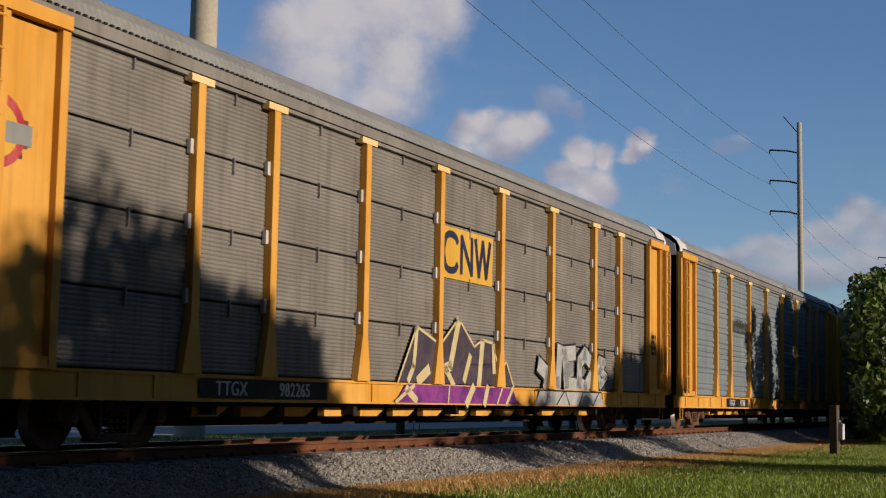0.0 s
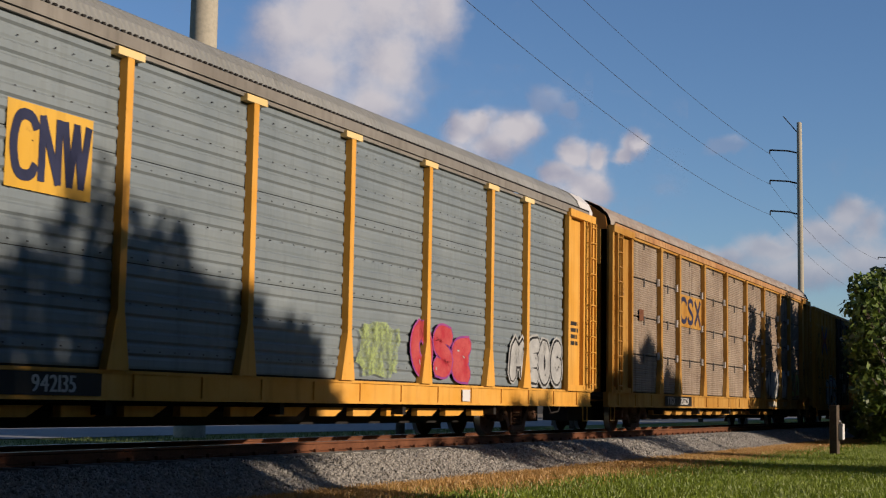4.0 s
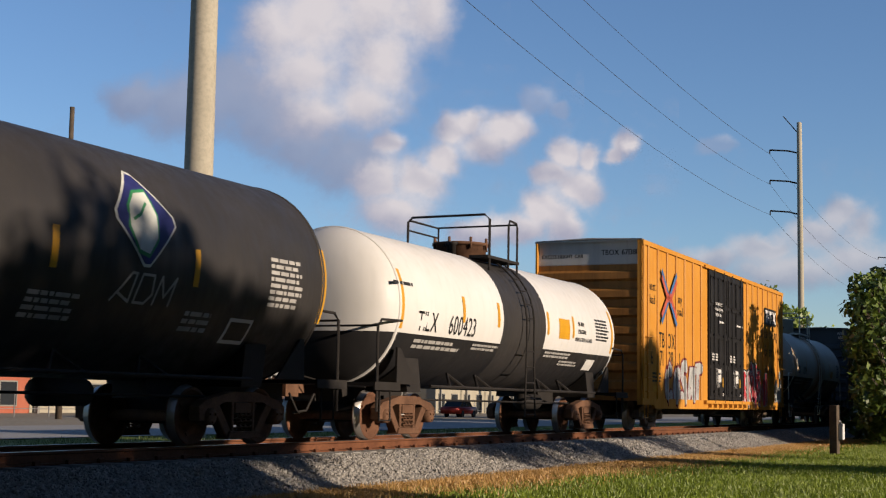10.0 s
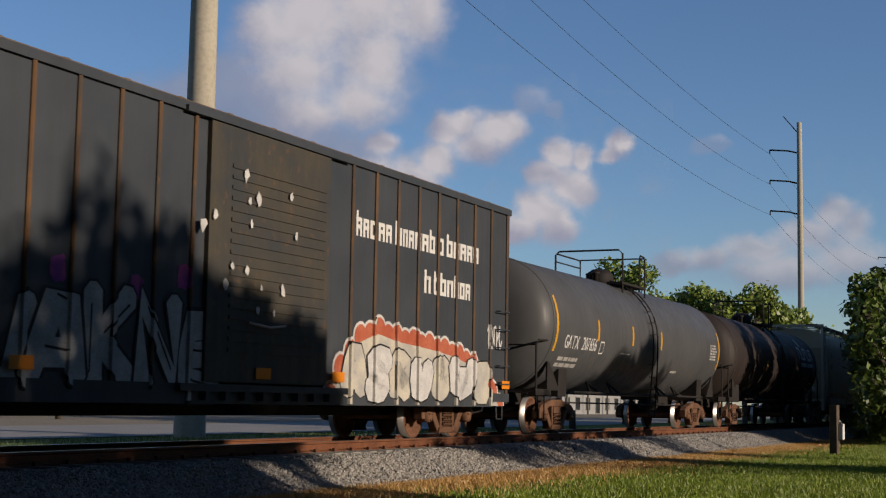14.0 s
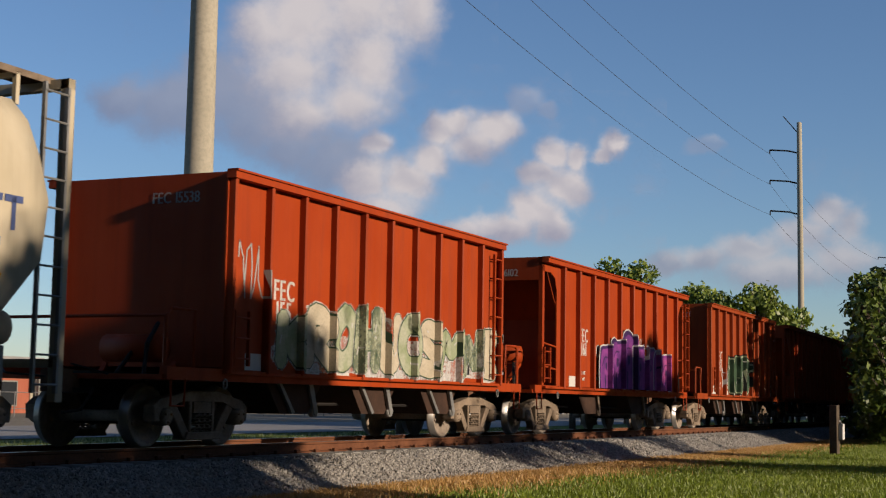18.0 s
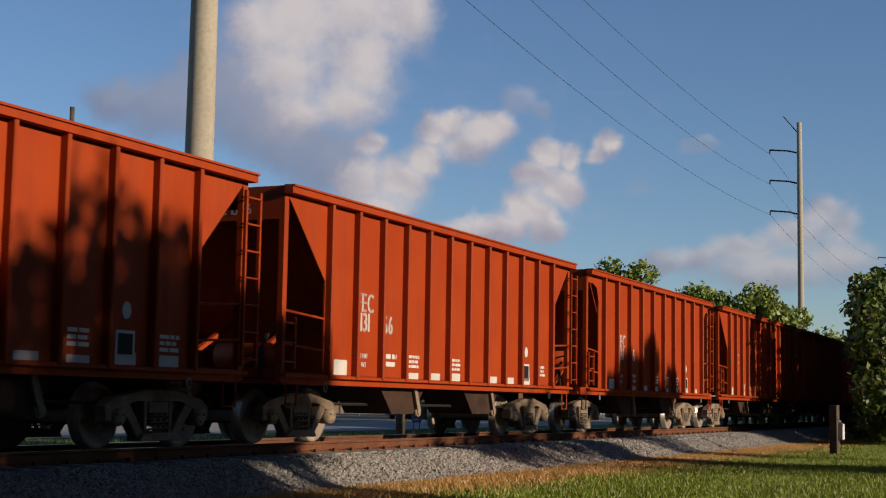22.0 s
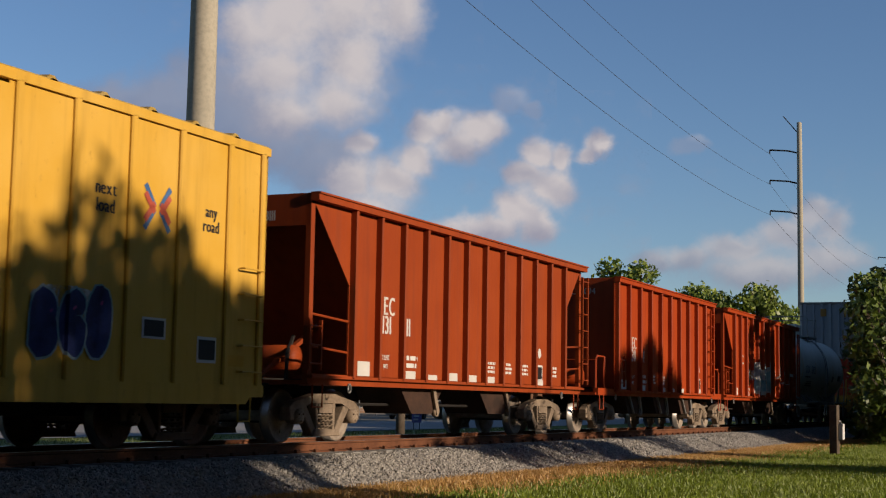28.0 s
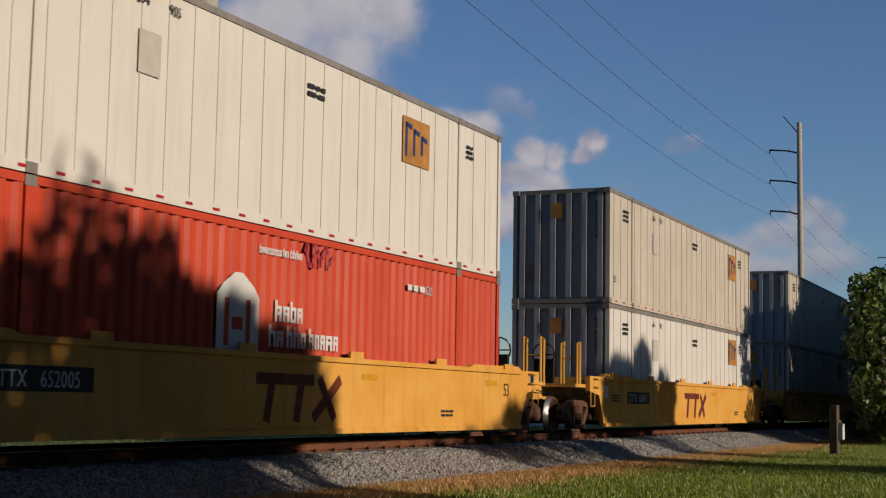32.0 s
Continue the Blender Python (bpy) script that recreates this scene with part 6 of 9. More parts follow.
    prof = [(-1.53, top - 0.01), (-1.50, top + 0.03), (0, top + (0.13 if bumps else 0.045)), (1.5, top + 0.03), (1.53, top - 0.01)]
    rr = []
    n = 16
    for k in range(n):
        a, b = -L + 2 * L * k / n, -L + 2 * L * (k + 1) / n
        for x, o in ((a, 0.0), (a + 0.06, 0.045), (a + 0.14, 0.045), (a + 0.2, 0.0), (b - 0.001, 0.0)):
            rr.append([bm.verts.new((x, y, z + o * ((0.9 if bumps else 0.0) if j in (0, 4) else (1 if bumps or j == 2 else 0.25)))) for j, (y, z) in enumerate(prof)])
    for p, q in zip(rr, rr[1:]):
        for k in range(len(prof) - 1):
            bm.faces.new((p[k], q[k], q[k + 1], p[k + 1]))
    part("roof", bm, roof, car)
    for s in (-1, 1):
        bm = bmesh.new()
        q = [[bm.verts.new((s * (L - o), y, z - 0.012)) for y, z in prof] for o in (0.06, 0.02)]
        bm.faces.new(q[0])
        bm.faces.new(q[1][::-1])
        for k in range(len(prof)):
            j = (k + 1) % len(prof)
            bm.faces.new((q[0][k], q[1][k], q[1][j], q[0][j]))
        part("roof_gable", bm, end_top or end_m or body, car)
    POSTS[car.name] = (left + right, post_w, post_d)
    coupler(car, L + 1.05)
    under_gear(car, L - 0.2, sill + 0.15, seed)
    return add(car, x0, half, kind)




def spaced(a, b, n):
    return [a + (b - a) * k / n for k in range(n + 1)]


def cross_mark(car, x, z, w, h, f):
    """The blue and red crossed-rail sign."""
    blue, red = spray("sign blue", (0.05, 0.14, 0.33), (0.08, 0.18, 0.38)), spray("sign red", (0.50, 0.09, 0.05), (0.55, 0.13, 0.08))
    t = 0.15 if w > 1 else 0.085
    for m, o, k in ((blue, 0.65 * t, 0.0), (red, -0.65 * t, 0.004)):
        bm = bmesh.new()
        g = lift(f, k)
        for s in (-1, 1):
            stroke(bm, g, [(x - s * w / 2, z + h / 2 + o), (x - s * 0.08, z + o * 0.7)], t)
            stroke(bm, g, [(x - s * w / 2, z - h / 2 - o), (x - s * 0.08, z - o * 0.7)], t)
        part("crossed_rail_sign", bm, m, car, "blue and red crossed-rail sign")


def pool_sign(car, x, z, f, w=1.9):
    decal(car, x - w / 2, x + w / 2, z - 0.3, z + 0.3, f, BLACK, "sign_panel", "black sign panel with white bars")
    g = lift(f, 0.004)
    for k in range(3):
        u, bm = x - w * 0.42 + w * 0.29 * k, bmesh.new()
        if k < 2:
            bm.faces.new([bm.verts.new(g(a, b)) for a, b in ((u, z + 0.10), (u + w * 0.06, z + 0.10), (u + w * 0.06, z - 0.22), (u + w * 0.15, z - 0.22), (u + w * 0.15, z + 0.10), (u + w * 0.24, z + 0.10), (u + w * 0.24, z + 0.22), (u, z + 0.22))])
        else:
            for j, (a, b) in enumerate(((0.0, 0.22), (0.22, 0.0))):
                bm.faces.new([bm.verts.new(lift(g, 0.001 * j)(p, q)) for p, q in ((u + w * a, z + 0.22), (u + w * (a + 0.09), z + 0.22), (u + w * (b + 0.09), z - 0.22), (u + w * b, z - 0.22))])
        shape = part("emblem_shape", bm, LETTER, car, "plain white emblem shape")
        for j in range(3 if k < 2 else 0):
            decal(shape, u + w * 0.16, u + w * 0.28, z - 0.12 + 0.07 * j, z - 0.09 + 0.07 * j, g, LETTER, "emblem_line")


def door_print(car, doors, f, seed):
    a, b = doors[0]
    w = b - a
    letters(car, "CLOSE AND LOCK", a + w * 0.45, 3.85, 0.10, f, squeeze=0.8)
    letters(car, "BOTH DOORS BEFORE", a + w * 0.45, 3.68, 0.10, f, squeeze=0.8)
    letters(car, "MOVING CAR", a + w * 0.45, 3.51, 0.10, f, squeeze=0.8)
    for i, (a, b) in enumerate(doors):
        w = b - a
        bars(car, a + w * 0.1, a + w * 0.42, 2.1, 2.35, 3, f, LETTER, seed + i)
        letters(car, "SEAL", a + w * 0.72, 1.02, 0.09, f)
        bars(car, a + w * 0.5, a + w * 0.85, 3.3, 3.4, 1, f, LETTER, seed + 7 + i)
        decal(car, a + w * 0.42, a + w * 0.58, 1.45, 1.85, f, LETTER, "paper_sheet", "white paper notice")
        tag(car, a + w * 0.3, a + w * 0.5, 1.2, 1.9, SPRAY_WHITE, f, seed + 3 + i, 0.02, 4)
        decal(car, a + w * 0.66, a + w * 0.70, 1.3, 1.6, f, REFLECT, "reflector")


def mini_marks(car, L, f, seed):
    decal(car, L - 1.65, L - 1.2, 1.15, 1.5, f, LETTER, "data_panel", "white data panel")
    decal(car, L - 1.62, L - 1.23, 1.19, 1.46, lift(f, 0.004), BLACK, "data_panel")
    decal(car, L - 0.95, L - 0.5, 1.12, 1.28, f, REFLECT, "reflector")
    decal(car, -L + 1.1, -L + 1.6, 1.05, 1.22, f, REFLECT, "reflector")
    bars(car, -L + 1.0, -L + 1.9, 1.3, 1.6, 3, f, LETTER_BLACK, seed)


def build_boxcars():
    f = side_face(-1.506)
    out = side_face(-1.556)
    dk = side_face(-1.595)
    grey_top = paint("pale grey end panel", (0.66, 0.64, 0.60), (0.74, 0.72, 0.68), 0.2, 0.03)
    # high cube with a grid of ribs
    L = 7.85
    c = boxcar(133.88, L, 5.03, 6.15, ORANGE, ROOF_GREY, "orange-yellow high-cube boxcar with one black door", [-7.75, -7.3, -6.4, -5.48, -4.55, -3.62, -2.7], spaced(2.2, 7.0, 5) + [7.75], ((-1.85, 1.9),), BLACK, 31, (4.30, 2.95, 1.63), end_top=grey_top, end_m=END_BROWN)
    cross_mark(c, -5.48, 3.68, 1.35, 0.95, lift(f, 0.045))
    for i, t in enumerate(("next", "load")):
        letters(c, t, -6.85, 3.80 - 0.34 * i, 0.25, f, LETTER_BLACK)
    for i, t in enumerate(("any", "road")):
        letters(c, t, -4.25, 3.62 - 0.34 * i, 0.25, f, LETTER_BLACK)
    letters(c, "FB", -6.88, 2.45, 0.42, f, LETTER_BLACK)
    letters(c, "OX", -5.86, 2.45, 0.42, f, LETTER_BLACK)
    letters(c, "50", -6.85, 1.99, 0.42, f, LETTER_BLACK)
    letters(c, "53", -5.98, 1.99, 0.42, f, LETTER_BLACK)
    letters(c, "58", -5.14, 1.99, 0.42, f, LETTER_BLACK)
    pool_sign(c, 5.05, 3.95, lift(f, 0.045))
    letters(c, "Railcar Pooling", 5.0, 3.28, 0.36, f, LETTER_BLACK)
    letters(c, "Experts", 5.0, 2.70, 0.36, f, LETTER_BLACK)
    name_blocks(c, 4.4, 5.9, 2.1, 0.34, f, LETTER_BLACK, 5)
    graffiti(c, -4.9, -2.0, 0.66, 2.1, "KTNS", SPRAY_WHITE, SPRAY_BLACK, SPRAY_PINK, lift(f, 0.004), 41, "white graffiti with black edges and pink strokes", 0.44, 0.06, 0, SPRAY_WHITE, shade=None)
    tag(c, 5.9, 6.5, 1.5, 2.3, SPRAY_WHITE, f, 8, 0.05, 4)
    door_print(c, ((-1.85, 1.9),), dk, 3)
    mini_marks(c, L, f, 4)
    letters(c, "FBOX 505358", 0.7, 4.55, 0.17, end_face(-L + 0.114), LETTER_BLACK)
    decal(c, 3.2, 5.2, 1.0, 1.5, f, paint("pinkish overpaint", (0.50, 0.24, 0.14), (0.54, 0.28, 0.17), 0.1, 0.02), "paint_patch", "pinkish overpainted patch")
    drape(c)
    # longer twin-door car
    L = 9.45
    c = boxcar(204.95, L, 5.06, 7.15, ORANGE, ROOF_GREY, "orange-yellow twin-door boxcar with sprayed lettering", [-9.3, -8.9, -7.97, -7.02, -6.07, -5.12, -4.17, -3.2], spaced(3.2, 9.3, 7), ((-2.35, 0.06), (0.06, 2.48)), BLACK, 32, end_top=grey_top, end_m=END_BROWN, kind="grey")
    cross_mark(c, -6.9, 3.68, 1.5, 1.2, lift(f, 0.048))
    for i, t in enumerate(("next", "load")):
        letters(c, t, -8.43, 3.78 - 0.36 * i, 0.25, f, LETTER_BLACK)
    for i, t in enumerate(("any", "road")):
        letters(c, t, -5.58, 3.62 - 0.36 * i, 0.25, f, LETTER_BLACK)
    letters(c, "TB", -7.5, 2.28, 0.42, f, LETTER_BLACK)
    letters(c, "OX", -6.52, 2.28, 0.42, f, LETTER_BLACK)
    for i, t in enumerate(("6", "71", "38", "1")):
        letters(c, t, -8.45 + 0.95 * i, 1.78, 0.42, f, LETTER_BLACK)
    pool_sign(c, 6.95, 3.98, lift(f, 0.048), 2.1)
    letters(c, "Railcar Pooling", 6.9, 3.20, 0.38, f, LETTER_BLACK)
    letters(c, "Experts", 6.9, 2.55, 0.38, f, LETTER_BLACK)
    name_blocks(c, 6.2, 7.9, 1.85, 0.36, f, LETTER_BLACK, 6)
    plum = spray("dark plum spray paint", (0.16, 0.03, 0.04), (0.24, 0.05, 0.06))
    graffiti(c, -7.2, -3.2, 0.66, 2.0, "CGSAT", SPRAY_SILVER, plum, plum, lift(f, 0.004), 42, "grey-white letters with dark red shadow", 0.42, 0.06, 1)
    graffiti(c, 2.62, 5.2, 0.66, 2.2, "RKWA", SPRAY_RED, SPRAY_WHITE, SPRAY_WHITE, lift(f, 0.004), 43, "red and white wild graffiti", 0.36, 0.07, 0, SPRAY_BLACK, 0.35, over=1.35)
    graffiti(c, 4.4, 6.35, 0.66, 1.95, "NMA", SPRAY_RED, SPRAY_WHITE, SPRAY_PINK, lift(f, 0.026), 143, "red and white wild graffiti", 0.34, 0.06, 0, None, 0.3, over=1.25)
    for u, zt, wd in ((8.15, 1.75, 0.62), (8.85, 2.05, 0.42)):
        ghost = poly(c, [(u - wd / 2, 0.75), (u - wd * 0.42, zt - 0.3), (u - 0.1, zt), (u + 0.12, zt - 0.04), (u + wd * 0.42, zt - 0.4), (u + wd / 2, 0.78), (u + 0.08, 0.92)], lift(f, 0.004), SPRAY_SILVER, "graffiti_shape", "white sprayed rounded shape", 0.3)
        for e in (-0.09, 0.09):
            poly(ghost, [(u + e + 0.04 * math.cos(q), zt - 0.33 + 0.07 * math.sin(q)) for q in (0, 1.05, 2.1, 3.14, 4.2, 5.24)], lift(f, 0.008), SPRAY_BLACK, "dark_spot", "", 0.3)
    door_print(c, ((-2.35, 0.06), (0.06, 2.48)), dk, 13)
    mini_marks(c, L, f, 14)
    letters(c, "EXCESS HEIGHT CAR", -0.75, 4.62, 0.10, end_face(-L + 0.114), LETTER_BLACK)
    letters(c, "TBOX 671381", 0.85, 4.68, 0.145, end_face(-L + 0.114), LETTER_BLACK)
    drape(c)
    # black car with white railroad name
    L = 9.3
    tan_roof = paint("rusty brown roof edge", (0.13, 0.09, 0.06), (0.18, 0.13, 0.09), 0.4, 0.3)
    steel = paint("blue-black paint", (0.050, 0.058, 0.068), (0.066, 0.074, 0.084), 0.35, 0.05, 0.4, (0.20, 0.09, 0.04))
    plug = paint("rust stained blue-black door paint", (0.048, 0.052, 0.054), (0.085, 0.072, 0.048), 0.4, 0.28, 0.5, (0.24, 0.11, 0.035))
    c = boxcar(240.8, L, 4.62, 7.3, steel, tan_roof, "black boxcar with white lettering and graffiti", spaced(-9.15, -1.9, 9), spaced(2.55, 9.15, 8), ((-1.6, 1.75),), plug, 33, post_w=0.035, post_m=paint("rust edged post", (0.06, 0.055, 0.05), (0.17, 0.085, 0.03), 0.4, 0.3, 0.6, (0.26, 0.11, 0.03)), slatted=True)
    bm = bmesh.new()
    for k, (u, w) in enumerate(((-8.05, 0.42), (-7.5, 0.26), (-7.15, 0.36), (-6.7, 0.38))):
        stroke(bm, f, [(u, 3.12), (u + 0.12, 3.85), (u + w, 3.85), (u + w - 0.02, 3.12)], 0.13)
        stroke(bm, f, [(u + 0.06, 3.45), (u + w, 3.45)], 0.10)
    quad(bm, f, -8.1, -5.7, 2.86, 2.98)
    part("emblem", bm, LETTER, c, "plain white slanted emblem shapes")
    letters(c, "ANR", -6.95, 2.15, 0.24, f)
    letters(c, "636", -6.95, 1.70, 0.24, f)
    name_blocks(c, 2.7, 7.6, 3.36, 0.42, f, LETTER, 51, "white name in plain blocks")
    name_blocks(c, 5.3, 7.4, 2.62, 0.42, f, LETTER, 52)
    graffiti(c, -6.3, -1.1, 0.62, 2.15, "WAKNE", SPRAY_SILVER, SPRAY_BLACK, SPRAY_BLACK, lift(f, 0.004), 45, "silver grey graffiti with black edges", 0.44, 0.05, 0, None, 0.2, over=1.2)
    for k, u in enumerate((-5.9, -4.7, -3.2, -2.2, -1.5, -1.0)):
        splotch(c, u, u + 0.28, 2.1 - 0.12 * (k % 3) - (0.9 if k > 3 else 0), 2.45 - 0.12 * (k % 3) - (0.9 if k > 3 else 0), SPRAY_PINK, lift(f, 0.003), 70 + k, "magenta sprayed dot")
    # a cream piece capped with a scalloped rust-red cloud
    coral, cream = spray("rust red spray paint", (0.42, 0.10, 0.05), (0.50, 0.15, 0.08)), spray("cream and grey spray paint", (0.60, 0.56, 0.46), (0.42, 0.41, 0.38), 2.0)
    ridge = lambda x: float(np.interp(x, (1.9, 2.3, 2.8, 3.5, 4.2, 5.0, 5.8, 6.6, 7.3, 8.0, 8.5, 8.8), (0.85, 1.35, 1.8, 2.0, 1.9, 1.85, 1.8, 1.72, 1.6, 1.35, 1.05, 0.75)))
    g = lift(f, 0.004)
    for nm, r, mt, d, lab in (("graffiti_rim", 0.27, SPRAY_WHITE, 0.0, "white scalloped rim"), ("graffiti_cap", 0.22, coral, 0.004, "rust red sprayed cloud")):
        for k in range(22):
            u = 1.95 + 6.85 * k / 21
            z = ridge(u) - 0.18 + (0.05 if k % 2 else 0.0)
            poly(c, [(u + r * math.cos(q * math.tau / 14), max(0.62, z + r * math.sin(q * math.tau / 14))) for q in range(14)], lift(g, d + 0.0004 * k), mt, nm, lab if k == 0 else "", 0.4)
    bm = bmesh.new()
    q = lift(g, 0.014)
    xs = [1.95 + 6.8 * k / 40 for k in range(41)]
    for xa, xb in zip(xs, xs[1:]):
        bm.faces.new([bm.verts.new(q(*w)) for w in ((xa, 0.62), (xb, 0.62), (xb, max(0.64, ridge(xb) - 0.2)), (xa, max(0.64, ridge(xa) - 0.2)))])
    part("graffiti_fill", bm, cream, c, "cream sprayed letters")
    graffiti(c, 2.3, 8.3, 0.63, 1.62, "ASRUOWE", (cream, SPRAY_WHITE), SPRAY_BLACK, SPRAY_SILVER, lift(g, 0.018), 46, "cream and white letters with thin black edges", 0.56, 0.03, 1, None, 0.2, over=1.2)
    tag(c, 8.2, 8.9, 1.75, 2.2, SPRAY_WHITE, lift(f, 0.004), 63, 0.05, 5)
    for x in (-5.2, -0.15, 2.05, 8.95):
        decal(c, x - 0.2, x + 0.2, 0.96, 1.12, side_face(-1.60), ORANGE_TAPE, "reflector", "orange reflector square")
    rng = random.Random(64)
    for k in range(16):
        u, z = -1.2 + 1.9 * rng.random() - (1.2 if k % 4 == 0 else 0), 1.9 + 2.0 * rng.random()
        r = 0.04 + 0.05 * rng.random()
        poly(c, [(u + r * (0.5 + 0.7 * rng.random()) * math.cos(q * math.tau / 7), z + 1.5 * r * (0.4 + 0.8 * rng.random()) * math.sin(q * math.tau / 7)) for q in range(7)], side_face(-1.60), SPRAY_WHITE, "paint_fleck")
    decal(c, -9.0, -8.5, 0.95, 1.25, f, ORANGE_TAPE, "reflector", "orange square")
    bars(c, -7.9, -7.3, 0.9, 1.25, 3, f, LETTER, 53)
    bars(c, -6.9, -6.4, 0.9, 1.25, 3, f, LETTER, 54)
    letters(c, "ANR", 1.15, 4.33, 0.14, end_face(-L + 0.114))
    letters(c, "636", 1.15, 4.13, 0.14, end_face(-L + 0.114))
    drape(c)
    # older yellow car with a ribbed roof
    L = 7.75
    c = boxcar(457.75, L, 4.32, 6.2, LEMON, paint("yellow and grey roof", (0.52, 0.34, 0.06), (0.42, 0.33, 0.16), 0.4, 0.3), "bright yellow boxcar with a black door and graffiti", spaced(-7.6, -2.2, 6), [2.45, 3.46, 4.55, 5.6, 6.75, 7.6], ((-1.5, 1.7),), BLACK, 34, post_w=0.06, post_d=0.05, bumps=True)
    bm = bmesh.new()
    for u, z, w in ((-6.7, 3.55, 0.28), (-6.1, 3.5, 0.30), (-5.62, 3.5, 0.12), (-5.2, 3.5, 0.14), (-4.6, 2.85, 0.3), (-3.55, 2.85, 0.3), (-2.6, 2.85, 0.3)):
        quad(bm, f, u, u + w, z, z + 0.06)
        quad(bm, f, u, u + 0.12, z, z + 0.34)
        quad(bm, f, u + w - 0.1, u + w, z, z + 0.28)
        quad(bm, f, u, u + w, z + 0.24, z + 0.30)
    stroke(bm, f, [(-7.3, 2.65), (-7.0, 3.35), (-5.6, 3.30), (-5.75, 2.85), (-6.3, 2.85), (-6.2, 3.15), (-6.7, 3.15), (-6.8, 2.65), (-7.3, 2.65)], 0.08)
    part("emblem", bm, LETTER_BLACK, c, "plain black emblem shapes")
    letters(c, "RB", -5.5, 2.05, 0.22, f, LETTER_BLACK)
    letters(c, "OX", -4.75, 2.05, 0.22, f, LETTER_BLACK)
    letters(c, "436", -4.7, 1.62, 0.22, f, LETTER_BLACK)
    cross_mark(c, 5.12, 3.1, 0.5, 0.42, lift(f, 0.0))
    for i, t in enumerate(("next", "load")):
        letters(c, t, 4.08, 3.14 - 0.22 * i, 0.17, f, LETTER_BLACK, bold=0.008)
    for i, t in enumerate(("any", "road")):
        letters(c, t, 6.35, 3.13 - 0.2 * i, 0.16, f, LETTER_BLACK, bold=0.008)
    splotch(c, 2.75, 4.25, 1.2, 1.95, THIN_WHITE, lift(f, 0.004), 147, "white sprayed ground")
    graffiti(c, 2.8, 4.25, 1.08, 2.05, "BGO", SPRAY_BLUE, SPRAY_CYAN, SPRAY_PINK, lift(f, 0.009), 47, "dark blue letters with light blue edges", 0.55, 0.03, 2)
    splotch(c, -6.3, -5.2, 1.15, 2.0, THIN_WHITE, lift(f, 0.004), 48, "white sprayed patch")
    graffiti(c, -4.75, -2.2, 0.85, 2.05, "OUL", THIN_BLACK, THIN_BLACK, SPRAY_WHITE, lift(f, 0.004), 49, "smoky black letters with white strokes", 0.6, 0.05, 2)
    tag(c, -7.6, -5.6, 0.9, 1.3, SPRAY_BLACK, f, 12, 0.04, 6)
    tag(c, -1.1, 0.0, 0.95, 1.25, SPRAY_WHITE, side_face(-1.6), 17, 0.03, 6)
    tag(c, 0.0, 1.5, 0.95, 1.2, SPRAY_WHITE, side_face(-1.6), 18, 0.025, 9)
    bars(c, -1.3, -0.6, 1.5, 1.9, 4, side_face(-1.6), LETTER, 61)
    bars(c, 0.0, 0.7, 2.45, 2.55, 1, side_face(-1.6), LETTER, 62)
    mini_marks(c, L, f, 24)
    decal(c, 4.88, 5.38, 1.42, 1.69, lift(f, 0.004), LETTER, "data_panel", "white data panel")
    decal(c, 4.92, 5.34, 1.45, 1.66, lift(f, 0.008), BLACK, "data_panel")
    drape(c)
